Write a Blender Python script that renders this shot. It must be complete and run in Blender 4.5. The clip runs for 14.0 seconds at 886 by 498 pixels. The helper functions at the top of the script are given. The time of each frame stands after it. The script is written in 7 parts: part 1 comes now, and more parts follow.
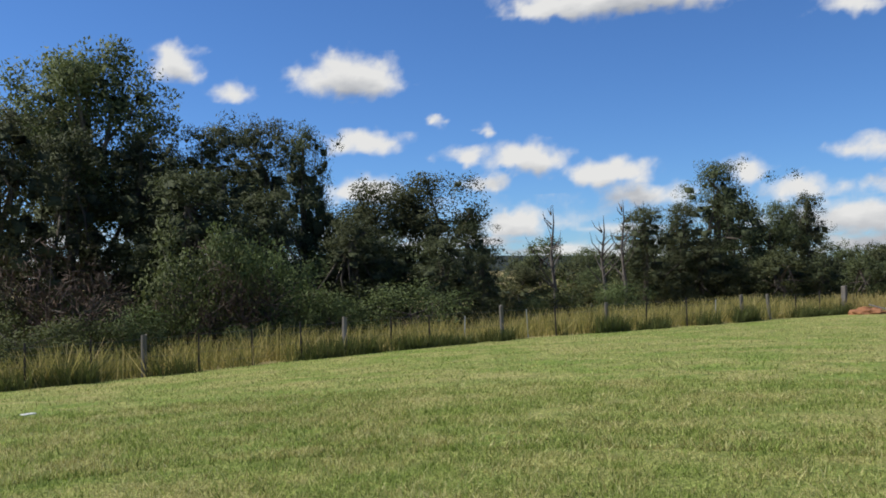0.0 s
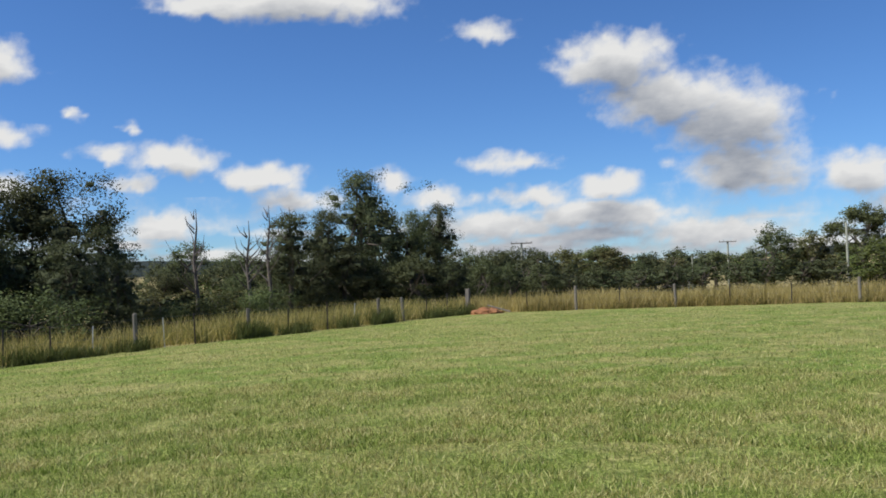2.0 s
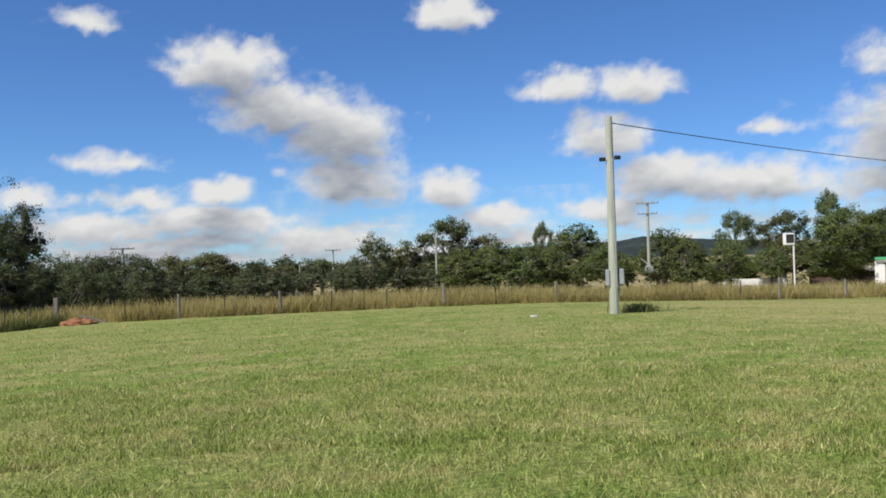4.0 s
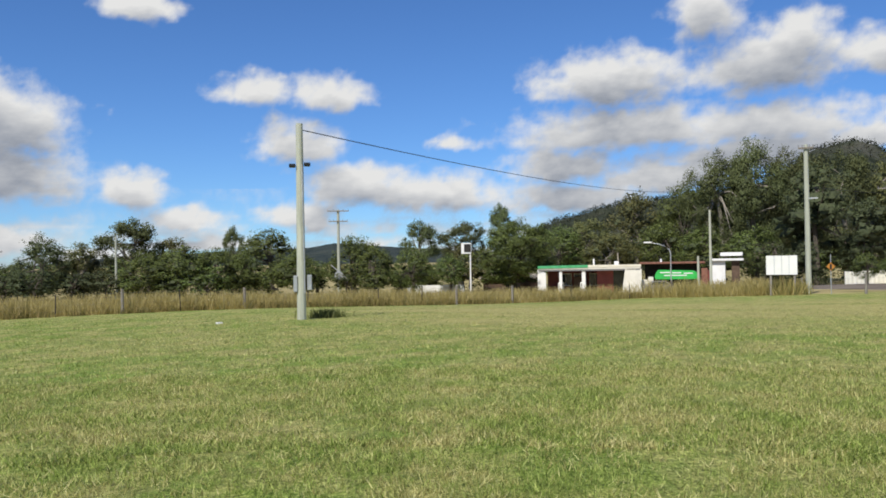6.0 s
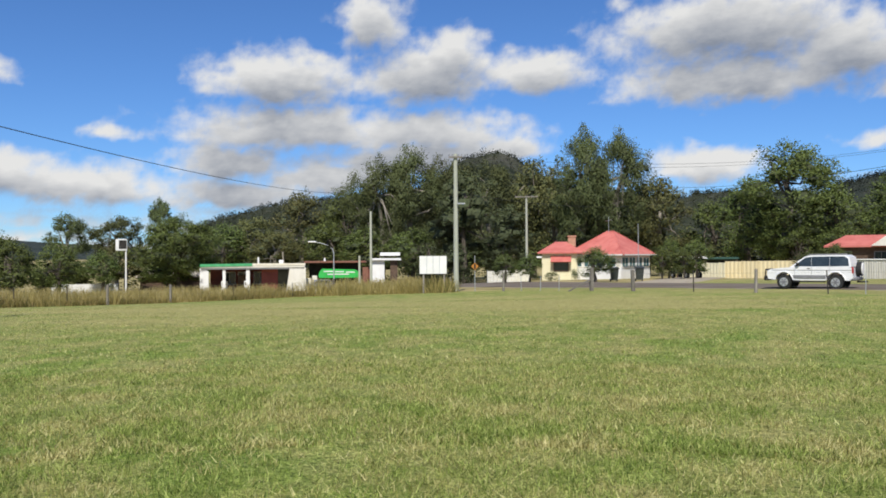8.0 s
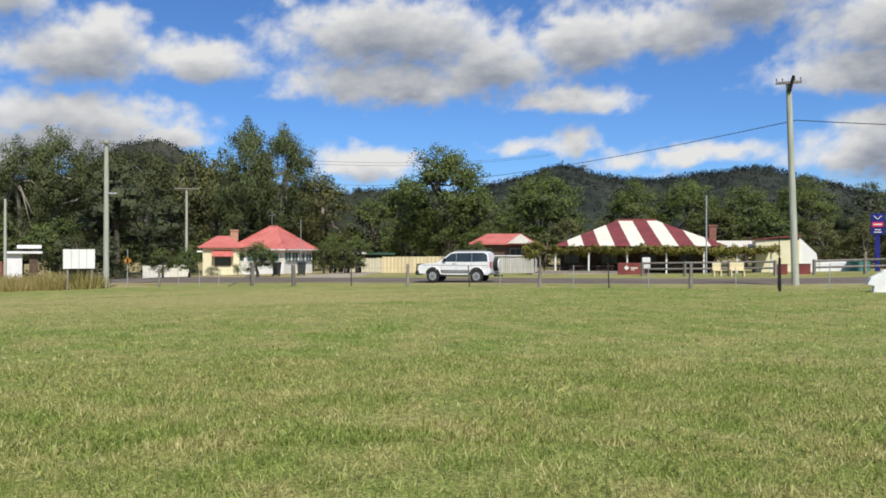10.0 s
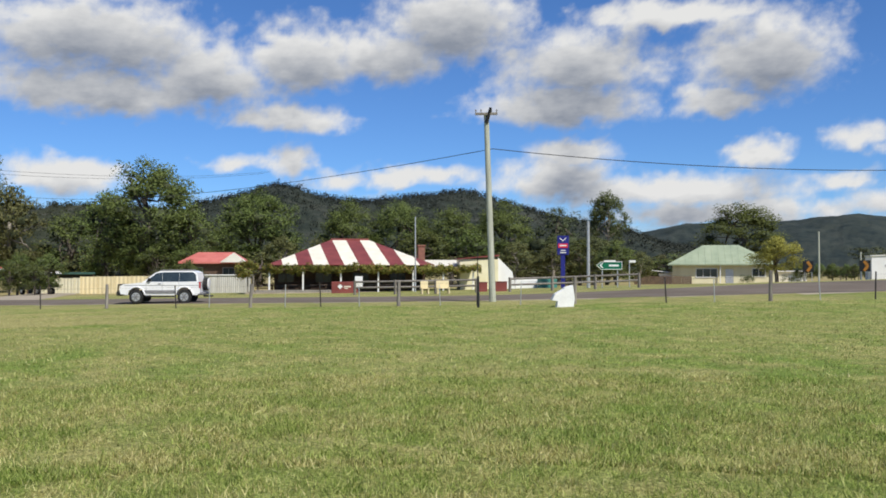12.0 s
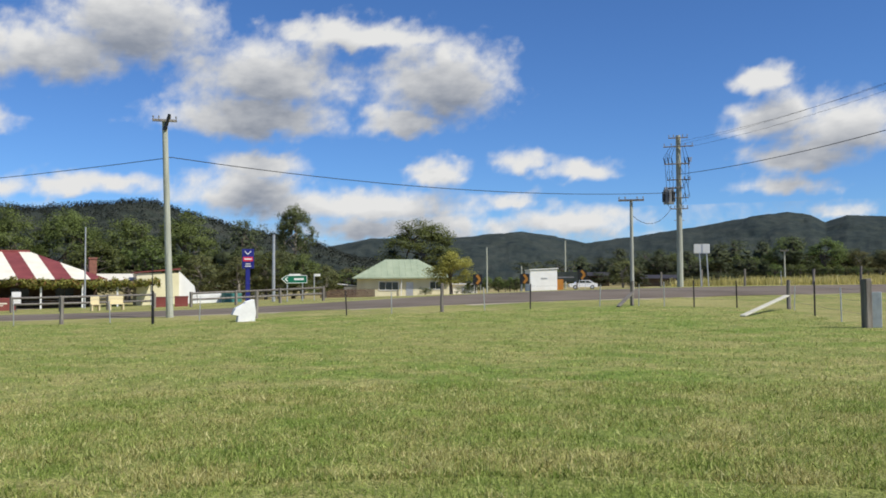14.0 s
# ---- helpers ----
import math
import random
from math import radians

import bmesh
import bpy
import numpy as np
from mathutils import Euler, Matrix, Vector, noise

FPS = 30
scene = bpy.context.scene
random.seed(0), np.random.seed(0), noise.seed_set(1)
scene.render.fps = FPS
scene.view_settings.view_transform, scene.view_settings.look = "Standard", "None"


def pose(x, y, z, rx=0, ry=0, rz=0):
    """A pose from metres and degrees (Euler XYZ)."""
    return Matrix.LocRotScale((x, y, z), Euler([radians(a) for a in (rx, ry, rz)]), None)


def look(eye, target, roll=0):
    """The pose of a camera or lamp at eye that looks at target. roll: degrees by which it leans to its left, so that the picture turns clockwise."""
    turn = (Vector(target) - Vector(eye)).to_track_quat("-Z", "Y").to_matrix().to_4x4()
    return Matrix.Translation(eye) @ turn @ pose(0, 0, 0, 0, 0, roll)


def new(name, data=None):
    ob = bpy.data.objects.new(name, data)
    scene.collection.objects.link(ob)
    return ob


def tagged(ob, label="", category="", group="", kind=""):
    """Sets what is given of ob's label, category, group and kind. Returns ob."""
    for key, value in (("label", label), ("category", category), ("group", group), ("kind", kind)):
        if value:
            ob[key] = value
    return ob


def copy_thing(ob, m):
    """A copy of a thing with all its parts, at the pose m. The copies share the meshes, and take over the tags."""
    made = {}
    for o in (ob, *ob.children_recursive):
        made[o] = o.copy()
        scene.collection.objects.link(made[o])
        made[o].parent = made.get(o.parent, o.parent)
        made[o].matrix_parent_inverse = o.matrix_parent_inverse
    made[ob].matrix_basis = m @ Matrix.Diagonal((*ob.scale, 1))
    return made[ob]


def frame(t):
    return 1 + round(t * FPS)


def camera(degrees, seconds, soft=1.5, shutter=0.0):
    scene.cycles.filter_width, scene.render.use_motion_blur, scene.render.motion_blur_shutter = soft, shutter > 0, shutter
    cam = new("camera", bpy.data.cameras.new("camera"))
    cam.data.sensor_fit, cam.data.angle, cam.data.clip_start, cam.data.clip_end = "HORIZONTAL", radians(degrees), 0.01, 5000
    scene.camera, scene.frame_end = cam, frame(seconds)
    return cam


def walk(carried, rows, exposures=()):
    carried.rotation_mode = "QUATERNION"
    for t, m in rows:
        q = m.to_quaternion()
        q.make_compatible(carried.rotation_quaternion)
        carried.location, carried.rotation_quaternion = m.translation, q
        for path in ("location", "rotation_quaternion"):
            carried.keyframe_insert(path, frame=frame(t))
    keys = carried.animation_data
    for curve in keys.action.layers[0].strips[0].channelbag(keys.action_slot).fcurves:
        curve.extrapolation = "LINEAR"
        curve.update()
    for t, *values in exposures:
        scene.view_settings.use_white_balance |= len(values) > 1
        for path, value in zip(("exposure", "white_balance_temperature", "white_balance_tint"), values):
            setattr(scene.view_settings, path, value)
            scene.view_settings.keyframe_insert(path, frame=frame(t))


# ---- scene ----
cam = camera(54.8, 14.0, 1.75)
# seconds, place of the eye, turn about x, y and z in degrees
WALK = [
    (0.0, 0.0, 0.0, 1.6, 91.5, 1.57, 3.02),
    (0.5, 0.085, -0.01, 1.599, 91.39, 1.69, -3.23),
    (1.0, 0.178, -0.026, 1.599, 91.37, 1.69, -9.37),
    (1.5, 0.272, -0.057, 1.603, 91.39, 1.71, -14.88),
    (2.0, 0.377, -0.103, 1.596, 91.17, 1.84, -19.98),
    (2.5, 0.481, -0.142, 1.593, 90.97, 1.64, -26.17),
    (3.0, 0.539, -0.143, 1.587, 90.88, 1.68, -33.37),
    (5.5, 0.677, -0.204, 1.583, 90.95, 1.0, -60.9),
    (6.0, 0.695, -0.243, 1.581, 90.85, 0.92, -66.09),
    (6.5, 0.712, -0.28, 1.584, 90.78, 1.12, -71.22),
    (7.0, 0.733, -0.331, 1.583, 90.7, 1.13, -76.97),
    (7.5, 0.748, -0.375, 1.579, 90.6, 0.72, -82.61),
    (8.0, 0.763, -0.421, 1.577, 90.51, 0.36, -88.19),
    (8.5, 0.765, -0.472, 1.576, 90.24, -0.1, -93.97),
    (9.0, 0.768, -0.536, 1.575, 89.99, -0.13, -100.13),
    (11.5, 0.693, -0.782, 1.581, 91.13, -0.13, -123.87),
    (12.0, 0.665, -0.835, 1.586, 91.4, -0.01, -129.2),
    (12.5, 0.621, -0.896, 1.584, 91.55, 0.53, -135.06),
    (13.0, 0.572, -0.963, 1.592, 91.76, 1.01, -140.48),
    (13.5, 0.541, -1.001, 1.584, 92.03, 0.61, -145.26),
    (14.0, 0.503, -1.039, 1.587, 92.27, 0.26, -149.86),
]
walk(cam, [(t, pose(x, y, z, rx, ry, rz)) for t, x, y, z, rx, ry, rz in WALK], exposures=[(0.0, 0.0), (14.0, 0.0)])

# ---- daylight ----
SUN_AZ, SUN_EL = 274.0, 50.0     # compass bearing from +y towards +x, height in degrees
world = bpy.data.worlds.new("sky")
scene.world = world
world.use_nodes = True
wn, wl = world.node_tree.nodes, world.node_tree.links
sky = wn.new("ShaderNodeTexSky")
sky.sky_type = "NISHITA"
sky.sun_disc = False
sky.sun_elevation, sky.sun_rotation = radians(SUN_EL), radians(SUN_AZ)
sky.altitude, sky.air_density, sky.dust_density, sky.ozone_density = 400, 0.9, 0.1, 4.0
deep = wn.new("ShaderNodeMix")
deep.data_type, deep.blend_type = "RGBA", "MULTIPLY"
deep.inputs[0].default_value, deep.inputs[7].default_value = 1.0, (0.66, 0.97, 1.36, 1)
wl.new(sky.outputs[0], deep.inputs[6]), wl.new(deep.outputs[2], wn["Background"].inputs[0])
wn["Background"].inputs[1].default_value = 0.09
sun = new("sun", bpy.data.lights.new("sun", "SUN"))
sun.data.energy, sun.data.angle, sun.data.color = 5.0, radians(0.53), (1.0, 0.96, 0.89)
sun.matrix_basis = look((math.sin(radians(SUN_AZ)) * math.cos(radians(SUN_EL)), math.cos(radians(SUN_AZ)) * math.cos(radians(SUN_EL)), math.sin(radians(SUN_EL))), (0, 0, 0))


# ---- helpers of this place ----
def spot(az, d):
    a = radians(az)
    return d * math.sin(a), d * math.cos(a)


LAND = [  # x, y, height of the field and the banks of the creek
    (0, 0, 0), (4, 6, 0), (-6, 6, 0), (6, -6, 0), (-8, -8, .2), (-12.4, 21, -1.2), (-4.6, 26.4, -.9), (.35, 30, -.84),
    (10.7, 37.2, -.95), (16.5, 43.4, -.96), (26, 36.7, -.84), (39, 28.8, -.78), (47, 24.6, -1.09), (55.6, 19.1, -1.31),
    (66, 12, -1.4), (25, 15.9, -.3), (52.8, -7.4, -.55), (44, -14.8, -.33), (-25, 45, -2.6), (0, 60, -2.4), (40, 80, -2.6), (120, 49, -3.0), (125, 20, -3.2)]
TOWN = [  # the road's bend and the ground behind it
    (32.4, -24.1, -.05), (26, -29, .12), (19.6, -33.7, .33), (12.6, -38.8, .55), (4.7, -37, .5), (2.5, -27, .35),
    (58, -27, -.45), (41, -42, -.05), (25.4, -47.5, .85), (15, -56, 1.2), (3, -64, 1.35), (101, -12, -1.2), (79, -48, -.65), (76, -62, -.5),
    (73, -112, -.45), (40, -91, .55), (0, -120, 1.6), (-40, -60, 1.2), (-60, 0, .2), (180, -60, -1.5), (220, 60, -4), (0, 250, -4), (100, -250, 2), (0, -300, 3)]
KNOTS = np.array(LAND + TOWN, float)


def _phi(r):
    return np.sqrt(r * r + 64.0)


_d = np.hypot(KNOTS[:, None, 0] - KNOTS[None, :, 0], KNOTS[:, None, 1] - KNOTS[None, :, 1])
_w = np.linalg.solve(_phi(_d) - np.eye(len(KNOTS)) * 1.5, KNOTS[:, 2])


def heights(x, y):
    x, y = np.asarray(x, float), np.asarray(y, float)
    r = np.hypot(x[..., None] - KNOTS[:, 0], y[..., None] - KNOTS[:, 1])
    z = (_phi(r) * _w).sum(-1)
    far = np.clip((np.hypot(x, y) - 200) / 150, 0, 1)
    return z * (1 - far) + np.clip(z, -4, 3) * far * np.clip(1.6 - np.hypot(x, y) / 900, 0, 1)


def ground(x, y):
    return float(heights(np.array([x]), np.array([y]))[0])


def facing(az, d, turn=0.0, lift=0.0):
    """A pose on the ground: x runs to the right and y away as seen from the field's middle, turned by that many degrees."""
    x, y = spot(az, d)
    return pose(x, y, ground(x, y) + lift, 0, 0, -az + turn)


def nodes_of(name):
    m = bpy.data.materials.new(name)
    m.use_nodes = True
    return m, m.node_tree.nodes, m.node_tree.links, m.node_tree.nodes["Principled BSDF"]


def surface(name, low, high, rough=0.7, scale=3.0, fine=30.0, bump=0.15, metal=0.0, stretch=(1, 1, 1), spec=0.4, each=0.0, wear=None):
    """Colour between low and high by noise at two scales, with fine relief; each: brightness that differs from piece to piece."""
    m, n, l, b = nodes_of(name)
    tc = n.new("ShaderNodeTexCoord")
    mp = n.new("ShaderNodeMapping")
    mp.inputs["Scale"].default_value = stretch
    l.new(tc.outputs["Object"], mp.inputs[0])
    big, small = n.new("ShaderNodeTexNoise"), n.new("ShaderNodeTexNoise")
    big.inputs["Scale"].default_value, small.inputs["Scale"].default_value = scale, fine
    big.inputs["Detail"].default_value, small.inputs["Detail"].default_value = 4, 3
    l.new(mp.outputs[0], big.inputs["Vector"]), l.new(mp.outputs[0], small.inputs["Vector"])
    add = n.new("ShaderNodeMath")
    add.operation = "MULTIPLY_ADD"
    l.new(small.outputs["Fac"], add.inputs[0])
    add.inputs[1].default_value = 0.45
    l.new(big.outputs["Fac"], add.inputs[2])
    ramp = n.new("ShaderNodeValToRGB")
    ramp.color_ramp.elements[0].position, ramp.color_ramp.elements[1].position = 0.5, 0.95
    ramp.color_ramp.elements[0].color, ramp.color_ramp.elements[1].color = (*low, 1), (*high, 1)
    if wear:
        e = ramp.color_ramp.elements.new(0.58)
        e.color = (*wear, 1)
        ramp.color_ramp.elements[0].position = 0.42
    l.new(add.outputs[0], ramp.inputs[0])
    out = ramp.outputs[0]
    if each:
        info, hsv, rng = n.new("ShaderNodeObjectInfo"), n.new("ShaderNodeHueSaturation"), n.new("ShaderNodeMapRange")
        rng.inputs["To Min"].default_value, rng.inputs["To Max"].default_value = 1 - each, 1 + each
        l.new(info.outputs["Random"], rng.inputs["Value"]), l.new(rng.outputs[0], hsv.inputs["Value"]), l.new(out, hsv.inputs["Color"])
        out = hsv.outputs[0]
    l.new(out, b.inputs["Base Color"])
    b.inputs["Roughness"].default_value, b.inputs["Metallic"].default_value = rough, metal
    b.inputs["Specular IOR Level"].default_value = spec
    if bump:
        bm_ = n.new("ShaderNodeBump")
        bm_.inputs["Strength"].default_value, bm_.inputs["Distance"].default_value = bump, 0.02
        l.new(small.outputs["Fac"], bm_.inputs["Height"]), l.new(bm_.outputs[0], b.inputs["Normal"])
    return m


def foliage(name, dark, light, alt, glow=0.25, rough=0.55, share=0.07):
    """Leaves: each one its own shade, each plant its own hue; some light passes through."""
    if share < .1:   # tree leaves differ little from one to the next
        dark = tuple(p * .45 + q * .55 for p, q in zip(dark, light))
        alt = tuple(p * .6 + q * .4 for p, q in zip(light, alt))
        dark, light, alt = (tuple(p * .8 for p in c) for c in (dark, light, alt))
        rough = .75
    m, n, l, b = nodes_of(name)
    geo, info = n.new("ShaderNodeNewGeometry"), n.new("ShaderNodeObjectInfo")
    ramp = n.new("ShaderNodeValToRGB")
    ramp.color_ramp.elements[0].color, ramp.color_ramp.elements[1].color = (*dark, 1), (*light, 1)
    e = ramp.color_ramp.elements.new(1 - share)
    e.color = (*light, 1)
    ramp.color_ramp.elements[2].color = (*alt, 1)
    l.new(geo.outputs["Random Per Island"], ramp.inputs[0])
    hsv = n.new("ShaderNodeHueSaturation")
    r1, r2 = n.new("ShaderNodeMapRange"), n.new("ShaderNodeMapRange")
    r1.inputs["To Min"].default_value, r1.inputs["To Max"].default_value = 0.475, 0.515
    r2.inputs["To Min"].default_value, r2.inputs["To Max"].default_value = 0.75, 1.25
    l.new(info.outputs["Random"], r1.inputs["Value"]), l.new(info.outputs["Random"], r2.inputs["Value"])
    l.new(r1.outputs[0], hsv.inputs["Hue"]), l.new(r2.outputs[0], hsv.inputs["Value"]), l.new(ramp.outputs[0], hsv.inputs["Color"])
    l.new(hsv.outputs[0], b.inputs["Base Color"])
    b.inputs["Roughness"].default_value, b.inputs["Specular IOR Level"].default_value = rough, 0.3
    tr, mix = n.new("ShaderNodeBsdfTranslucent"), n.new("ShaderNodeMixShader")
    l.new(hsv.outputs[0], tr.inputs[0])
    mix.inputs[0].default_value = glow
    l.new(b.outputs[0], mix.inputs[1]), l.new(tr.outputs[0], mix.inputs[2])
    l.new(mix.outputs[0], n["Material Output"].inputs[0])
    return m


def mesh_of(name, verts, faces, mat, smooth=False):
    me = bpy.data.meshes.new(name)
    me.from_pydata([tuple(v) for v in verts], [], faces)
    me.materials.append(mat)
    if smooth:
        me.polygons.foreach_set("use_smooth", [True] * len(me.polygons))
    me.update()
    return me


def part(name, bm, material, parent=None, label=""):
    """One mesh object under a thing (or on its own) from a bmesh."""
    me = bpy.data.meshes.new(name)
    bm.to_mesh(me)
    bm.free()
    me.materials.append(material)
    ob = new(name, me)
    ob.parent = parent
    return tagged(ob, label)


def piece(name, me, parent=None, m=None, label=""):
    ob = new(name, me)
    ob.parent = parent
    if m is not None:
        ob.matrix_basis = m
    return tagged(ob, label)


def thing(name, m, label, category, group="", kind=""):
    ob = new(name)
    ob.matrix_basis = m
    return tagged(ob, label, category, group, kind)


def box(bm, x0, x1, y0, y1, z0, z1, bevel=0.0, m=None):
    made = bmesh.ops.create_cube(bm, size=1.0)["verts"]
    bmesh.ops.transform(bm, verts=made, matrix=Matrix.Translation(((x0 + x1) / 2, (y0 + y1) / 2, (z0 + z1) / 2)) @ Matrix.Diagonal((abs(x1 - x0), abs(y1 - y0), abs(z1 - z0), 1)))
    if bevel:
        edges = list({e for v in made for e in v.link_edges})
        made = list({v for f in bmesh.ops.bevel(bm, geom=edges, offset=bevel, segments=1, affect="EDGES")["faces"] for v in f.verts} | {v for v in made if v.is_valid})
    if m is not None:
        bmesh.ops.transform(bm, verts=[v for v in made if v.is_valid], matrix=m)
    return bm


def boxed(*a, **k):
    return box(bmesh.new(), *a, **k)


def rod(bm, a, b, r0, r1=None, n=8):
    """A tapered round bar from a to b."""
    a, b = Vector(a), Vector(b)
    r1 = r0 if r1 is None else r1
    made = bmesh.ops.create_cone(bm, cap_ends=True, segments=n, radius1=r0, radius2=r1, depth=(b - a).length)["verts"]
    bmesh.ops.transform(bm, verts=made, matrix=Matrix.Translation((a + b) / 2) @ (b - a).to_track_quat("Z", "Y").to_matrix().to_4x4())
    return bm


def rodded(*a, **k):
    return rod(bmesh.new(), *a, **k)


def prism(bm, outline, depth, axis="y", start=0.0):
    """An outline (x, z) drawn out along y (or (y, z) along x)."""
    def put(p, s):
        return (p[0], s, p[1]) if axis == "y" else (s, p[0], p[1])
    a = [bm.verts.new(put(p, start)) for p in outline]
    b = [bm.verts.new(put(p, start + depth)) for p in outline]
    bm.faces.new(a), bm.faces.new(b[::-1])
    k = len(outline)
    for i in range(k):
        bm.faces.new((a[i], b[i], b[(i + 1) % k], a[(i + 1) % k]))
    bmesh.ops.recalc_face_normals(bm, faces=bm.faces)
    return bm


def tube(verts, faces, pts, radii, n=6):
    """Adds a bent tapered limb to lists of vertices and faces."""
    start = len(verts)
    pts = [Vector(p) for p in pts]
    for i, p in enumerate(pts):
        d = (pts[min(i + 1, len(pts) - 1)] - pts[max(i - 1, 0)]).normalized()
        u = d.orthogonal().normalized()
        w = d.cross(u)
        for k in range(n):
            a = 2 * math.pi * k / n
            verts.append(p + radii[i] * (math.cos(a) * u + math.sin(a) * w))
    for i in range(len(pts) - 1):
        for k in range(n):
            q = start + i * n
            faces.append((q + k, q + (k + 1) % n, q + n + (k + 1) % n, q + n + k))


# ---- materials ----
WOOD = surface("weathered_hardwood", (.12, .105, .09), (.28, .255, .22), .85, 2, 25, .3, stretch=(6, 6, .6), each=.2)
POLE = surface("grey_green_pole", (.30, .31, .25), (.46, .475, .39), .8, 1.5, 18, .25, stretch=(6, 6, .5), each=.1)
STEEL_POST = surface("dark_steel", (.02, .018, .017), (.06, .05, .045), .6, 5, 40, .1)
GALV = surface("galvanised_steel", (.45, .46, .47), (.62, .63, .64), .4, 6, 40, .08, metal=.6)
WIRE = surface("fence_wire", (.12, .12, .12), (.25, .25, .25), .5, 5, 20, 0, metal=.7)
CABLE = surface("black_cable", (.02, .02, .022), (.04, .04, .042), .6, 5, 20, 0)
WHITE = surface("white_paint", (.68, .68, .66), (.82, .82, .8), .5, 1.2, 30, .05, wear=(.74, .73, .7))
CREAM = surface("cream_weatherboard", (.66, .60, .38), (.78, .73, .50), .6, .8, 25, .08)
OFFWHITE = surface("off_white_fibro", (.66, .63, .54), (.80, .77, .68), .65, .8, 25, .08)
TAN = surface("tan_sheet_fence", (.62, .52, .30), (.74, .64, .40), .6, .8, 20, .05, each=.06)
REDROOF = surface("faded_red_iron", (.40, .09, .075), (.58, .19, .155), .6, 1.0, 20, .1, wear=(.48, .13, .105))
MAROON = surface("maroon_sheet", (.16, .036, .032), (.25, .062, .052), .55, 1.0, 25, .06)
CANVAS = surface("cream_roof_paint", (.68, .63, .50), (.80, .76, .63), .6, 1.0, 25, .06)
GREENROOF = surface("pale_green_iron", (.26, .315, .21), (.36, .41, .28), .55, .8, 20, .08)
GREEN = surface("bright_green_fascia", (.03, .36, .06), (.05, .50, .10), .45, 2, 20, .02)
BRICK = surface("brown_red_brick", (.16, .07, .05), (.26, .12, .08), .85, 3, 30, .3)
DARK = surface("dark_interior", (.015, .013, .012), (.04, .035, .03), .8, 2, 20, .1)
BROWN = surface("brown_timber", (.07, .045, .03), (.14, .09, .06), .8, 2, 25, .2)
GLASS = surface("dark_window_glass", (.02, .03, .035), (.05, .065, .07), .08, 1, 10, 0, spec=.6)
TEAL = surface("teal_window_glass", (.04, .10, .11), (.08, .16, .17), .12, 1, 10, 0, spec=.6)
RUBBER = surface("black_rubber", (.012, .012, .012), (.03, .03, .03), .8, 8, 50, .15)
CARPAINT = surface("white_car_paint", (.74, .74, .74), (.8, .8, .8), .22, 2, 30, 0, spec=.55)
CARTRIM = surface("grey_plastic_trim", (.16, .16, .165), (.24, .24, .245), .6, 5, 40, .05)
LAMPRED = surface("red_lens", (.35, .01, .01), (.45, .02, .02), .2, 5, 20, 0)
SIGNBLUE = surface("blue_sign_face", (.012, .014, .15), (.025, .03, .22), .4, 2, 20, 0)
SIGNRED = surface("red_sign_face", (.55, .02, .05), (.65, .04, .08), .4, 2, 20, 0)
SIGNGREEN = surface("green_road_sign", (.005, .12, .06), (.01, .17, .09), .4, 2, 20, 0)
SIGNYELLOW = surface("amber_chevron_face", (.34, .135, .02), (.46, .20, .035), .45, 2, 20, 0)
BLACK = surface("black_enamel", (.01, .01, .01), (.025, .025, .025), .4, 5, 30, 0)
BIN = surface("dark_green_plastic", (.02, .03, .025), (.05, .055, .05), .5, 4, 30, .03)
STONE = surface("white_painted_rock", (.74, .74, .72), (.86, .86, .84), .7, 2.5, 18, .4)
EARTH = surface("red_brown_earth", (.20, .085, .035), (.36, .17, .08), .95, 2, 14, .6)
GRAVEL = surface("pale_gravel", (.27, .225, .165), (.42, .36, .265), .95, .6, 12, .3)
ASPHALT = surface("worn_asphalt", (.125, .102, .080), (.195, .163, .132), 1.0, .25, 30, .25, spec=.1)
BARK = surface("dark_bark", (.06, .05, .04), (.15, .125, .10), .9, 2, 14, .5, stretch=(3, 3, .6))
GUMBARK = surface("pale_gum_bark", (.15, .13, .10), (.31, .28, .235), .8, 1.2, 10, .3, stretch=(2, 2, .5))
DEADWOOD = surface("grey_dead_wood", (.07, .06, .05), (.16, .14, .125), .9, 2, 14, .4)
LEAF_GUM = foliage("gum_leaves", (.075, .10, .035), (.18, .215, .085), (.27, .28, .15), .3)
LEAF_OLIVE = foliage("olive_gum_leaves", (.09, .10, .034), (.21, .215, .08), (.28, .24, .12), .3)
LEAF_OAK = foliage("river_oak_needles", (.05, .067, .029), (.11, .134, .058), (.14, .148, .078), .26)
LEAF_CREEK = foliage("dark_creek_leaves", (.06, .078, .03), (.13, .158, .064), (.155, .165, .075), .26)
LEAF_GREEN = foliage("broad_green_leaves", (.08, .118, .03), (.195, .25, .07), (.26, .30, .11), .32)
LEAF_LIME = foliage("yellow_green_leaves", (.29, .33, .06), (.58, .62, .14), (.66, .63, .19), .38)
LEAF_SCRUB = foliage("grey_green_scrub", (.06, .085, .028), (.135, .175, .06), (.20, .20, .09), .3)
LEAF_BROWN = foliage("brown_thin_twigs", (.055, .04, .03), (.13, .09, .065), (.16, .12, .08), .1)
LEAF_VINE = foliage("vine_leaves", (.13, .17, .03), (.36, .38, .09), (.44, .22, .07), .3, .6, .16)


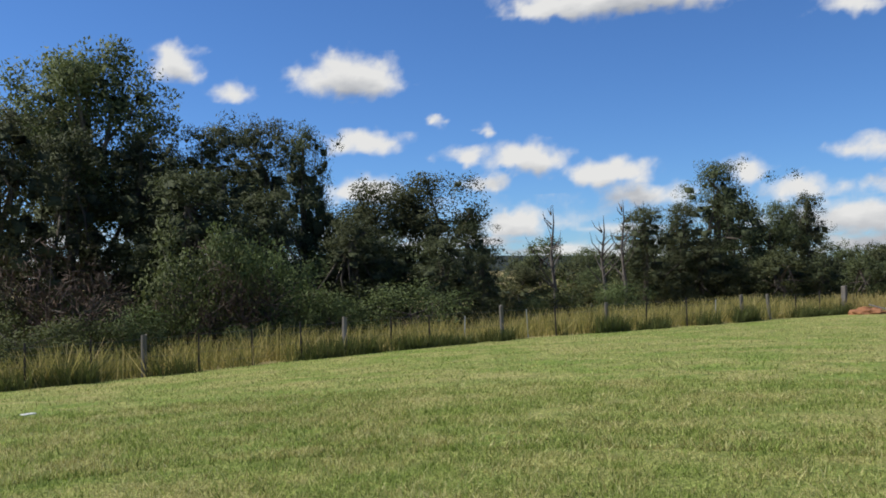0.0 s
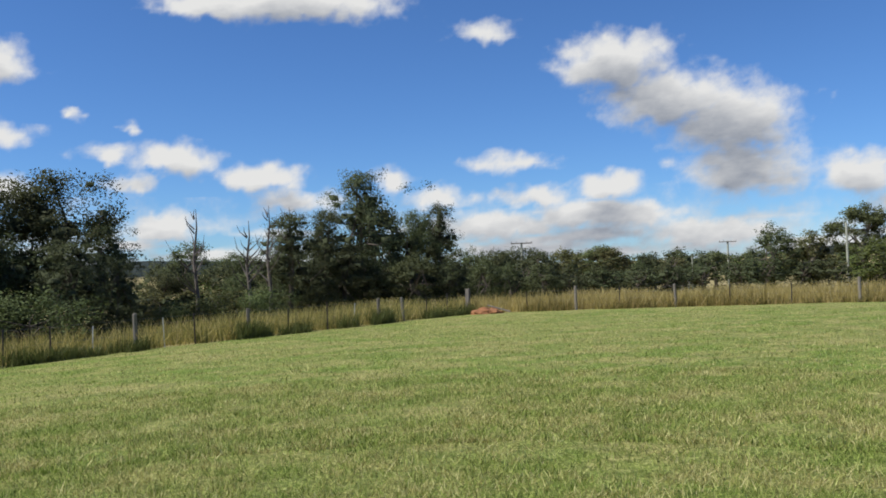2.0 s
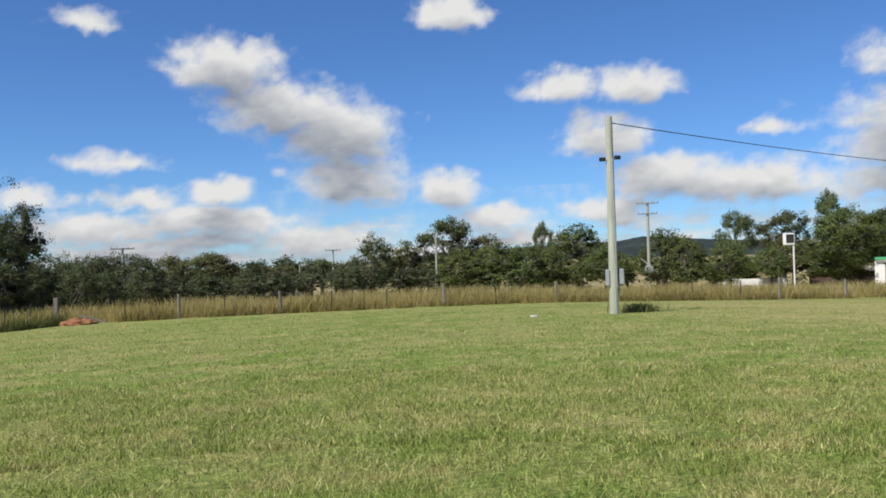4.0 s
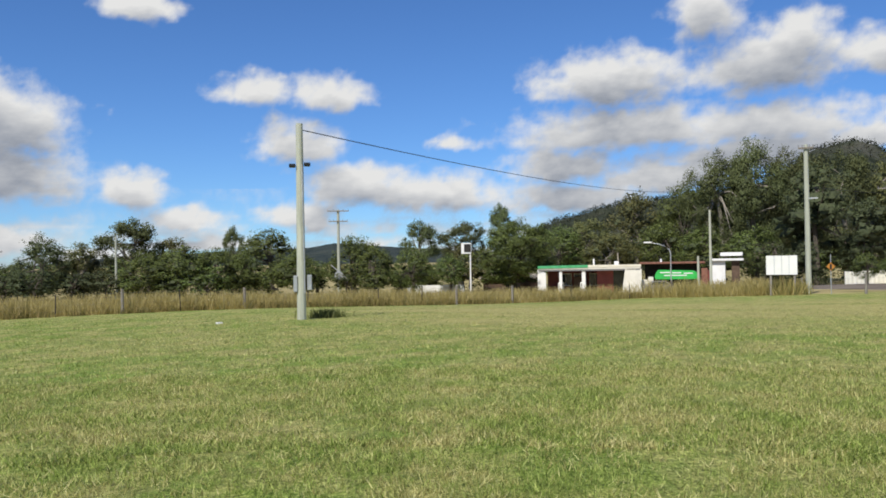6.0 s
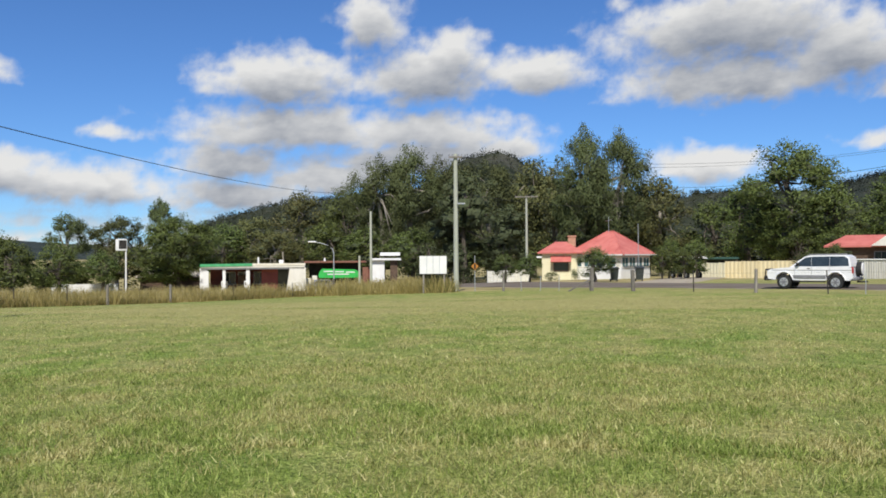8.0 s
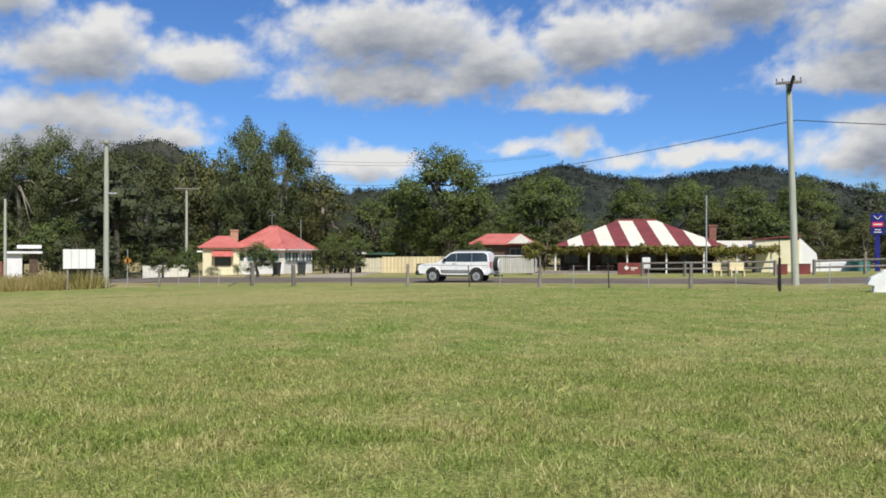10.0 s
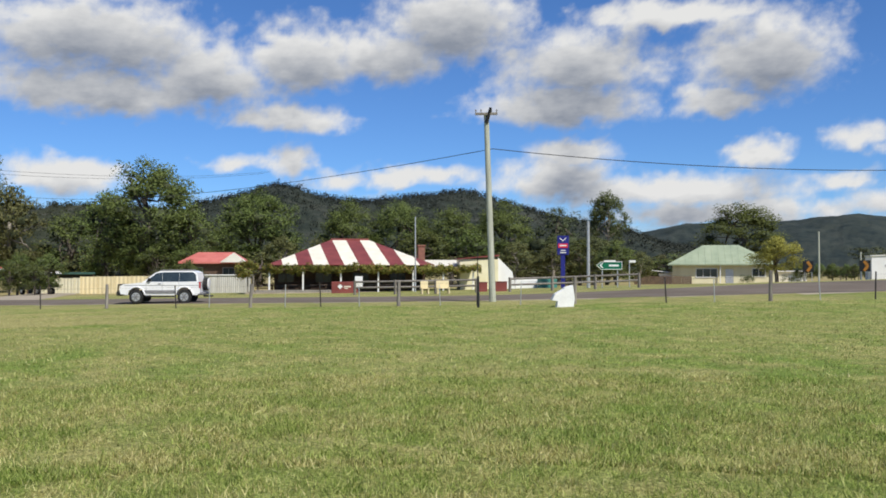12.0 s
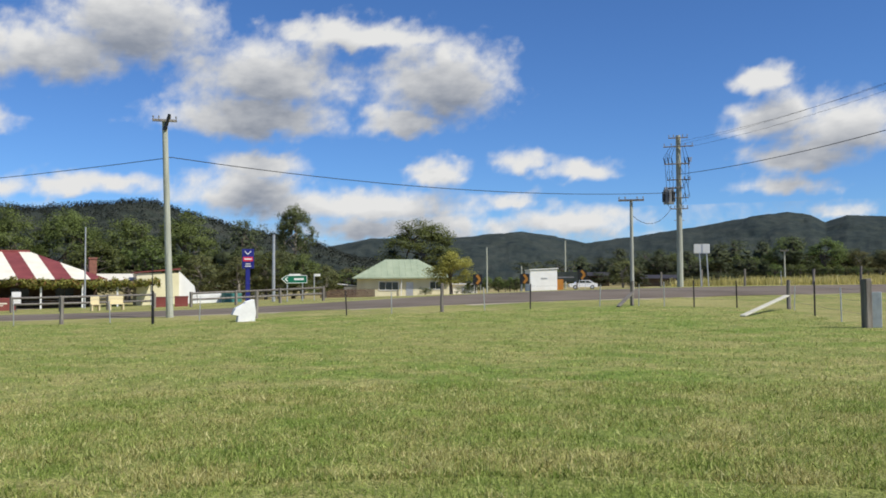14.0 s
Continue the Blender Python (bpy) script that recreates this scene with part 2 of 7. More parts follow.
# ---- ground: one sheet to the horizon ----
def lawn_material():
    m, n, l, b = nodes_of("mown_grass_and_paddock")
    tc = n.new("ShaderNodeTexCoord")

    def noise_at(scale, detail=4, stretch=None, rough=.55):
        t = n.new("ShaderNodeTexNoise")
        t.inputs["Scale"].default_value, t.inputs["Detail"].default_value, t.inputs["Roughness"].default_value = scale, detail, rough
        src = tc.outputs["Object"]
        if stretch:
            mp = n.new("ShaderNodeMapping")
            mp.inputs["Scale"].default_value, mp.inputs["Rotation"].default_value = stretch, (0, 0, radians(38))
            l.new(src, mp.inputs[0])
            src = mp.outputs[0]
        l.new(src, t.inputs["Vector"])
        return t.outputs["Fac"]

    def ramp(fac, *stops):
        r = n.new("ShaderNodeValToRGB")
        while len(r.color_ramp.elements) < len(stops):
            r.color_ramp.elements.new(.5)
        for e, (p, c) in zip(r.color_ramp.elements, stops):
            e.position, e.color = p, (*c, 1)
        l.new(fac, r.inputs[0])
        return r.outputs[0]

    def mixed(fac, a, c, how="MIX"):
        x = n.new("ShaderNodeMix")
        x.data_type, x.blend_type = "RGBA", how
        if isinstance(fac, float):
            x.inputs[0].default_value = fac
        else:
            l.new(fac, x.inputs[0])
        for s, v in ((6, a), (7, c)):
            if isinstance(v, tuple):
                x.inputs[s].default_value = (*v, 1)
            else:
                l.new(v, x.inputs[s])
        return x.outputs[2]

    big, patch, fine = noise_at(.12, 3), noise_at(.55, 6, (1, 1.5, 1), .7), noise_at(24, 5, None, .8)
    grain = noise_at(45, 3, None, .7)
    green = ramp(fine, (.36, (.042, .066, .012)), (.5, (.165, .25, .037)), (.63, (.39, .46, .125)))
    dry = ramp(fine, (.36, (.13, .115, .04)), (.5, (.36, .33, .12)), (.64, (.64, .57, .27)))
    dryness = ramp(patch, (.43, (0, 0, 0)), (.60, (.85, .85, .85)))
    lawn = mixed(dryness, green, dry)
    lawn = mixed(ramp(big, (.42, (0, 0, 0)), (.62, (.42, .42, .42))), lawn, dry)
    worn = n.new("ShaderNodeAttribute")
    worn.attribute_name = "worn"
    lawn = mixed(worn.outputs["Fac"], lawn, dry)
    clumps, tuft = noise_at(5.5, 4, None, .72), noise_at(1.6, 4, None, .7)
    lawn = mixed(.6, lawn, ramp(clumps, (.36, (.62, .66, .6)), (.64, (1.36, 1.32, 1.3))), "MULTIPLY")
    lawn = mixed(.6, lawn, ramp(tuft, (.36, (.76, .80, .74)), (.66, (1.22, 1.20, 1.2))), "MULTIPLY")
    lawn = mixed(.7, lawn, ramp(grain, (.3, (.4, .42, .4)), (.7, (1.35, 1.33, 1.25))), "MULTIPLY")
    at = n.new("ShaderNodeAttribute")
    at.attribute_name = "paddock"
    rough = ramp(noise_at(.25, 5), (.3, (.19, .165, .065)), (.7, (.46, .375, .175)))
    l.new(mixed(at.outputs["Fac"], lawn, rough), b.inputs["Base Color"])
    b.inputs["Roughness"].default_value, b.inputs["Specular IOR Level"].default_value = .85, .15
    bump = n.new("ShaderNodeBump")
    bump.inputs["Strength"].default_value, bump.inputs["Distance"].default_value = .7, .04
    l.new(fine, bump.inputs["Height"]), l.new(bump.outputs[0], b.inputs["Normal"])
    return m


FENCE_A, CORNER, FENCE_B = (-9.5, 23.0), (17.0, 42.0), (64.0, 12.0)
GATE, BEND = (53.0, -7.8), (12.4, -38.3)
FIELD = [(-60, -12.5), FENCE_A, CORNER, FENCE_B, (64, 0), GATE, BEND, (5.6, -36.6), (2.2, -26.5), (-60, -20)]
FIELD[0] = (-45.0, -2.4)


def inside_field(x, y):
    hit = np.zeros(np.shape(x), bool)
    k = len(FIELD)
    for i in range(k):
        (x0, y0), (x1, y1) = FIELD[i], FIELD[(i + 1) % k]
        if y0 != y1:
            c = ((y0 > y) != (y1 > y)) & (x < (x1 - x0) * (y - y0) / (y1 - y0) + x0)
            hit ^= c
    return hit


def patchy(x, y):
    return np.array([noise.noise(Vector((u * .42, v * .09, 4))) for u, v in zip(x, y)]) * .7 + .5


def worn_at(x, y):
    """How dry and thin the grass is: a pale strip across the far side of the lawn."""
    az, r = np.degrees(np.arctan2(x, y)), np.hypot(x, y)
    strip_ = np.exp(-((r - 35) / 9) ** 2) * np.clip((az - 54) / 12, 0, 1) * np.clip((118 - az) / 16, 0, 1)
    return np.clip(strip_ * 3.0 * (patchy(x, y) - .12), 0, 1)


def build_ground():
    radii = np.concatenate([[0.4], np.linspace(1, 14, 40), np.linspace(14.5, 70, 112), np.geomspace(71, 4500, 70)])
    angles = np.radians(np.arange(0, 360, 1.0))
    rr, aa = np.meshgrid(radii, angles, indexing="ij")
    x, y = rr * np.sin(aa), rr * np.cos(aa)
    z = heights(x, y)
    rng = np.random.default_rng(3)
    z = z + np.where(rr < 80, rng.normal(0, .006, z.shape), 0)
    verts = np.stack([x, y, z], -1).reshape(-1, 3)
    k = len(angles)
    faces = []
    for i in range(len(radii) - 1):
        for j in range(k):
            a, c = i * k + j, i * k + (j + 1) % k
            faces.append((a, a + k, c + k, c))
    faces.append(tuple(range(k)))
    me = mesh_of("ground", verts, faces, lawn_material(), True)
    pad = me.attributes.new("paddock", "FLOAT", "POINT")
    d = np.where(inside_field(verts[:, 0], verts[:, 1]), 0.0, 1.0)
    near_road = (np.hypot(verts[:, 0] - 40, verts[:, 1] + 40) < 45)
    pad.data.foreach_set("value", np.where(near_road, d * .35, d).astype(np.float32))
    w = me.attributes.new("worn", "FLOAT", "POINT")
    w.data.foreach_set("value", worn_at(verts[:, 0], verts[:, 1]).astype(np.float32))
    tagged(new("ground", me), "mown green lawn with dry patches, rough paddock beyond", "ground", kind="structure")


build_ground()

ROAD = [(140, 14), (105, 3), (78, -8), (60, -18.5), (45, -29.5), (30, -39.5), (16, -49), (0, -58), (-25, -70), (-70, -88)]


def smooth_line(pts, n=10):
    """Points along a smooth curve through pts."""
    p = [Vector((*a, 0)) for a in pts]
    out = []
    for i in range(len(p) - 1):
        a, b, c, d = p[max(i - 1, 0)], p[i], p[i + 1], p[min(i + 2, len(p) - 1)]
        for k in range(n):
            t = k / n
            out.append(.5 * (2 * b + (c - a) * t + (2 * a - 5 * b + 4 * c - d) * t * t + (3 * b - a - 3 * c + d) * t ** 3))
    return out + [p[-1]]


def ribbon(name, line, left, right, lift, mat, cross=7, ragged=0.0):
    rng = random.Random(5)
    verts, faces = [], []
    for i, p in enumerate(line):
        d = (line[min(i + 1, len(line) - 1)] - line[max(i - 1, 0)]).normalized()
        nrm = Vector((-d.y, d.x, 0))
        a, b = left + rng.uniform(-ragged, ragged), right + rng.uniform(-ragged, ragged)
        for k in range(cross):
            q = p + nrm * (a + (b - a) * k / (cross - 1))
            verts.append((q.x, q.y, ground(q.x, q.y) + (lift if 0 < k < cross - 1 else lift - .05)))
    for i in range(len(line) - 1):
        for k in range(cross - 1):
            a = i * cross + k
            faces.append((a, a + 1, a + cross + 1, a + cross))
    return new(name, mesh_of(name, verts, faces, mat, True))


road_line = smooth_line(ROAD)
tagged(ribbon("pavement_verge", road_line, -6.7, 7.2, .035, GRAVEL, 9, .35), "pale gravel verge along both sides of the road", "verge", kind="structure")
tagged(ribbon("road", road_line, -6.0, 6.0, .07, ASPHALT, 9, .12), "worn grey asphalt road round a bend", "road", kind="structure")


# ---- clouds: a far sheet, clear between the clouds ----
CLOUDS_NORTH = [  # bearing, height, half width, half height, in degrees
    (5.1, 16.9, 3.8, 1.1), (-20.1, 13.4, 1.8, 1.2), (-16.7, 11.8, 1.5, .7), (-8.9, 12.7, 3.6, 1.6), (-8.2, 8.6, 2.7, .9), (-3.4, 9.9, .8, .5), (.1, 9.4, .8, .4),
    (-1.1, 7.6, 2.1, .6), (2.9, 7.2, 2.6, 1.3), (8.1, 6.1, 3.0, 1.0), (0, 5.6, 1.7, .8), (10.4, 4.6, 3.4, .8), (16.7, 5.6, 1.3, .9), (19.6, 4.5, 2.5, .8), (-8.3, 5.3, 2.7, 1.1), (10.1, 17.2, 8.3, 1.6), (23.3, 15.3, 2.3, .8)]
CLOUDS_NE = [
    (31.9, 12.7, 4.2, 1.9), (35.3, 10.1, 4.9, 2.1), (39.1, 8.2, 4.4, 2.5), (39.9, 5.4, 4.2, 2.1), (24.9, 6.6, 2.8, .8), (31.1, 4.9, 2.3, 1.1), (26.3, 4.4, 3.0, .8), (30.5, 2.9, 6.4, 1.1), (23.2, 2.5, 5.7, 1.2),
    (37.2, 1.6, 5.7, 1.1), (1.6, 2.9, 3.0, 1.2), (46.7, 16.1, 2.7, 1.2), (53.8, 11.2, 2.7, 1.3), (58.7, 11.2, 3.0, 1.3), (56.4, 7.7, 3.0, 1.6), (59.1, 4.9, 2.3, 1.7), (56.8, 3.0, 3.0, 1.1), (46.1, 4.6, 2.3, 1.5), (48.9, 2.9, 3.0, 1.1)]
CLOUDS_EAST = [
    (86.5, 6.3, 7.5, 1.4), (81.0, 5.0, 5.0, 1.2), (92.0, 7.0, 4.0, 1.0),
    (60.3, 5.1, 4.2, 1.6), (65.4, 4.5, 5.7, 1.6), (66.6, 7.8, 1.5, .6), (77.6, 11.5, 5.7, 2.0), (83.6, 15.1, 2.5, 2.5), (86.7, 11.7, 4.7, 2.3), (88.8, 13.3, 2.6, 1.7), (94.4, 11.8, 4.4, 1.5), (77.9, 8.2, 8.0, 1.7),
    (87.0, 8.1, 8.0, 1.6), (74.1, 6.0, 4.2, 1.4), (75.2, 3.9, 5.7, 1.2), (106.9, 14.0, 8.5, 3.0), (106.5, 10.8, 7.8, 1.9), (113.8, 12.0, 4.4, 2.8), (118.7, 9.8, 4.5, 1.1), (120.0, 13.4, 4.4, 2.7), (125.4, 13.8, 4.4, 2.1),
    (105.1, 5.7, 3.8, 1.2), (119.0, 6.9, 1.6, 1.5), (122.0, 5.8, 2.3, .8), (115.6, 6.8, 2.3, .5), (126.4, 6.0, 2.3, .8)]
CLOUDS_SOUTH = [
    (129.9, 16.0, 5.7, 3.0), (138.2, 13.1, 5.9, 2.7), (137.4, 10.6, 6.8, 1.6), (149.9, 13.0, 5.1, 3.2), (147.0, 10.6, 3.0, 1.4), (144.5, 16.1, 6.4, 1.2), (128.3, 6.3, 4.2, .8), (138.1, 7.6, 3.2, 1.1), (136.6, 5.9, 4.5, 1.6),
    (149.3, 7.3, 2.2, 1.1), (143.3, 5.0, 9.5, 1.3), (155.3, 8.0, 2.0, .9), (158.8, 7.3, 3.0, .8), (154.6, 5.2, 2.3, .7), (158.4, 4.0, 4.9, 1.1), (147.6, 3.6, 9.5, 1.0), (170.7, 12.4, 2.0, 1.1), (171.3, 10.1, 3.2, 1.6), (175.1, 9.1, 3.3, 2.1),
    (172.9, 7.7, 3.8, 1.3), (171.9, 5.9, 2.7, .7), (175.0, 4.2, 1.9, .5)]
_lattice = np.random.default_rng(11).random((256, 256))


def grain2(x, y):
    xi, yi = np.floor(x).astype(int), np.floor(y).astype(int)
    fx, fy = x - xi, y - yi
    fx, fy = fx * fx * (3 - 2 * fx), fy * fy * (3 - 2 * fy)
    a, b = _lattice[xi % 256, yi % 256], _lattice[(xi + 1) % 256, yi % 256]
    c, d = _lattice[xi % 256, (yi + 1) % 256], _lattice[(xi + 1) % 256, (yi + 1) % 256]
    return (a * (1 - fx) + b * fx) * (1 - fy) + (c * (1 - fx) + d * fx) * fy


def fbm(x, y, octaves=5):
    s, amp, tot = 0, 1, 0
    for k in range(octaves):
        s, tot = s + amp * grain2(x * 2 ** k + 17 * k, y * 2 ** k + 31 * k), tot + amp
        amp *= .55
    return s / tot


def cloud_cover(az, el):
    wx, wy = fbm(az * .8, el * 1.1, 4) - .5, fbm(az * .8 + 90, el * 1.1 + 40, 4) - .5
    a, e = az + 1.7 * wx, el + 1.1 * wy
    d = np.full(az.shape, -1.0)
    for c, h, w, v in CLOUDS_NORTH + CLOUDS_NE + CLOUDS_EAST + CLOUDS_SOUTH:
        flat = np.where(e < h, 1.35, .92)      # flatter below than above
        q = 1.12 - np.sqrt(((a - c) / w) ** 2 + ((e - h) / v * flat) ** 2)
        d = np.maximum(d, q * min(1, .55 + .25 * v)) if v < 1 else np.maximum(d, q)
    d = d + .68 * (fbm(az * .8 + 5, el * 1.3 + 9, 4) - .5)
    away = np.clip((np.abs(((az - 76) + 180) % 360 - 180) - 112) / 12, 0, 1)
    d = np.maximum(d, away * (fbm(az * .12, el * .22, 5) - .42) * 4 - (1 - away))
    low = np.clip(1 - np.abs(el - 1.2) / 3.2, 0, 1) * (fbm(az * .22 + 3, el * 1.6, 5) - .40) * 2.2 - (el > 5)
    return np.maximum(d, low)


def build_clouds():
    az = np.concatenate([np.arange(-42, 200, .25), np.arange(200, 318.1, 2.0)])
    el = np.concatenate([np.arange(-1, 24, .22), np.arange(24, 60, 2.0)])
    aa, ee = np.meshgrid(az, el, indexing="ij")
    d = cloud_cover(aa, ee)
    above = sum(np.clip(cloud_cover(aa + u, ee + v), -.5, .8) for u, v in ((0, .6), (-.5, 1.1), (.5, 1.4), (-.9, 1.9), (.2, 2.5))) * .45
    r = 4300.0
    ar, er = np.radians(aa), np.radians(ee)
    verts = np.stack([r * np.sin(ar) * np.cos(er), r * np.cos(ar) * np.cos(er), r * np.sin(er) + 1.6], -1).reshape(-1, 3)
    k = len(el)
    ok = (d > -.35)
    ok[:, ee[0] > 44] = False
    faces = [(i * k + j, (i + 1) * k + j, (i + 1) * k + j + 1, i * k + j + 1) for i in range(len(az) - 1) for j in range(k - 1)
             if ok[i, j] or ok[i + 1, j] or ok[i, j + 1] or ok[i + 1, j + 1]]
    m, n, l, b = nodes_of("cloud")
    n.remove(b)
    cover, thick = n.new("ShaderNodeAttribute"), n.new("ShaderNodeAttribute")
    cover.attribute_name, thick.attribute_name = "cover", "above"
    tc, tex = n.new("ShaderNodeTexCoord"), n.new("ShaderNodeTexNoise")
    tex.inputs["Scale"].default_value, tex.inputs["Detail"].default_value, tex.inputs["Roughness"].default_value = .009, 9, .62
    l.new(tc.outputs["Object"], tex.inputs["Vector"])
    add, rng = n.new("ShaderNodeMath"), n.new("ShaderNodeMapRange")
    add.operation = "MULTIPLY_ADD"
    add.inputs[1].default_value = .85
    l.new(tex.outputs["Fac"], add.inputs[0]), l.new(cover.outputs["Fac"], add.inputs[2]), l.new(add.outputs[0], rng.inputs["Value"])
    rng.interpolation_type = "SMOOTHSTEP"
    rng.inputs["From Min"].default_value, rng.inputs["From Max"].default_value = .30, 1.08
    flat, band, shade = n.new("ShaderNodeMapping"), n.new("ShaderNodeTexNoise"), n.new("ShaderNodeMath")
    flat.inputs["Scale"].default_value = (1, 1, 2.6)
    band.inputs["Scale"].default_value, band.inputs["Detail"].default_value, band.inputs["Roughness"].default_value = .0065, 6, .6
    l.new(tc.outputs["Object"], flat.inputs[0]), l.new(flat.outputs[0], band.inputs["Vector"])
    shade.operation = "MULTIPLY_ADD"
    shade.inputs[1].default_value = 1.0
    l.new(band.outputs["Fac"], shade.inputs[0]), l.new(thick.outputs["Fac"], shade.inputs[2])
    ramp = n.new("ShaderNodeValToRGB")
    ramp.color_ramp.elements[0].position, ramp.color_ramp.elements[1].position = .32, 1.0
    ramp.color_ramp.elements[0].color, ramp.color_ramp.elements[1].color = (.98, .98, .97, 1), (.32, .36, .44, 1)
    sc = n.new("ShaderNodeMapRange")
    sc.inputs["From Min"].default_value, sc.inputs["From Max"].default_value = -.10, 2.3
    l.new(shade.outputs[0], sc.inputs["Value"]), l.new(sc.outputs[0], ramp.inputs[0])
    em, clear, mix = n.new("ShaderNodeEmission"), n.new("ShaderNodeBsdfTransparent"), n.new("ShaderNodeMixShader")
    l.new(ramp.outputs[0], em.inputs[0])
    em.inputs[1].default_value = .80
    l.new(rng.outputs[0], mix.inputs[0]), l.new(clear.outputs[0], mix.inputs[1]), l.new(em.outputs[0], mix.inputs[2])
    l.new(mix.outputs[0], n["Material Output"].inputs[0])
    m.cycles.emission_sampling = "NONE"
    me = mesh_of("clouds", verts, faces, m, True)
    me.attributes.new("cover", "FLOAT", "POINT").data.foreach_set("value", d.reshape(-1).astype(np.float32))
    me.attributes.new("above", "FLOAT", "POINT").data.foreach_set("value", above.reshape(-1).astype(np.float32))
    tagged(new("backdrop", me), "white cumulus clouds with grey undersides in blue sky", "clouds", kind="structure")


build_clouds()


# ---- wooded hills ----
def hill_material(name, dark, light, rock):
    m, n, l, b = nodes_of(name)
    tc, tex, tex2 = n.new("ShaderNodeTexCoord"), n.new("ShaderNodeTexNoise"), n.new("ShaderNodeTexNoise")
    tex.inputs["Scale"].default_value, tex.inputs["Detail"].default_value, tex.inputs["Roughness"].default_value = .05, 7, .75
    tex2.inputs["Scale"].default_value, tex2.inputs["Detail"].default_value = .012, 4
    l.new(tc.outputs["Object"], tex.inputs["Vector"]), l.new(tc.outputs["Object"], tex2.inputs["Vector"])
    ramp = n.new("ShaderNodeValToRGB")
    ramp.color_ramp.elements.new(.5)
    for e, (p, c) in zip(ramp.color_ramp.elements, ((.3, dark), (.5, light), (.78, rock))):
        e.position, e.color = p, (*c, 1)
    add = n.new("ShaderNodeMath")
    add.operation = "MULTIPLY_ADD"
    add.inputs[1].default_value = .5
    l.new(tex2.outputs["Fac"], add.inputs[0])
    sub = n.new("ShaderNodeMath")
    sub.inputs[1].default_value = -.25
    l.new(tex.outputs["Fac"], sub.inputs[0]), l.new(sub.outputs[0], add.inputs[2])
    l.new(add.outputs[0], ramp.inputs[0]), l.new(ramp.outputs[0], b.inputs["Base Color"])
    b.inputs["Roughness"].default_value, b.inputs["Specular IOR Level"].default_value = .95, .1
    bump = n.new("ShaderNodeBump")
    bump.inputs["Strength"].default_value, bump.inputs["Distance"].default_value = .7, 6
    l.new(tex.outputs["Fac"], bump.inputs["Height"]), l.new(bump.outputs[0], b.inputs["Normal"])
    return m


def hill(label, crest, d, depth, mat, seed, rough=.12, woods=0, leaf=None):
    """A ridge: bearings and heights of its crest in degrees, seen d metres off, with tree tops along it."""
    rng = np.random.default_rng(seed)
    az = np.arange(crest[0][0], crest[-1][0] + .01, .12)
    top = np.interp(az, [c[0] for c in crest], [c[1] for c in crest])
    knob = np.convolve(rng.normal(0, 1, len(az) + 4), [.2, .6, .6, .2, .1], "valid")[:len(az)]
    rows = np.linspace(0, 1, 26)
    verts, k = [], len(rows)
    for i, a in enumerate(az):
        ends = min(1, (a - az[0]) / 3, (az[-1] - a) / 3)
        for s in rows:
            dd = d + depth * s
            h = math.tan(radians(top[i])) * (d + depth)
            lift = math.sin(s * math.pi / 2) ** 1.2
            gully = 1 + .16 * (fbm(np.array([a * .35 + seed]), np.array([s * 3.0]), 4)[0] - .5) * (1 - s) * 4 * s
            z = 1.6 + h * lift * gully * max(.0, ends) ** .5 + rough * (knob[i] + rng.normal(0, .2)) * d / 57 * s ** 6 - 8 * (1 - s) ** 3
            x, y = spot(a, dd + depth * .09 * (fbm(np.array([a * 1.1 + seed]), np.array([s * 17.0]), 3)[0] - .5) * (1 - s ** 4))
            verts.append((x, y, z))
        x, y = spot(a, d + depth * 1.5)
        verts.append((x, y, -10))
    k += 1
    faces = [(i * k + j, (i + 1) * k + j, (i + 1) * k + j + 1, i * k + j + 1) for i in range(len(az) - 1) for j in range(k - 1)]
    tagged(new("hill", mesh_of("hill", verts, faces, mat, True)), label, "hill", kind="structure")
    if woods:
        k = 27
        v3 = np.array(verts).reshape(len(az), k, 3)
        i, j = rng.integers(2, len(az) - 2, woods), np.minimum(25, (rng.random(woods) ** .55 * 26).astype(int))
        j[: woods // 6] = 25
        at_ = v3[i, j] + rng.normal(0, 1, (woods, 3)) * [2.5, 2.5, .6]
        size = rng.uniform(1.4, 3.6, woods) * d / 500
        at_[:, 2] += size * .5
        tagged(new("hill_woods", leafy("hill_woods", leaves(rng, at_, size, woods * 11, .7 * d / 500, .6, .1, 1.5), leaf)), "dense bush covering the " + label.split(" behind")[0].split(" above")[0].split(" with")[0], "woods", kind="stuff")


HILL_NEAR = hill_material("wooded_hillside", (.014, .019, .012), (.042, .048, .028), (.11, .105, .085))
HILL_MID = hill_material("dark_wooded_ridge", (.017, .024, .02), (.038, .046, .035), (.085, .085, .07))
# the farthest hills: the haze of distance is painted in as a blue tint
HILL_FAR = hill_material("far_range_haze_tint", (.017, .027, .029), (.036, .046, .041), (.065, .073, .06))


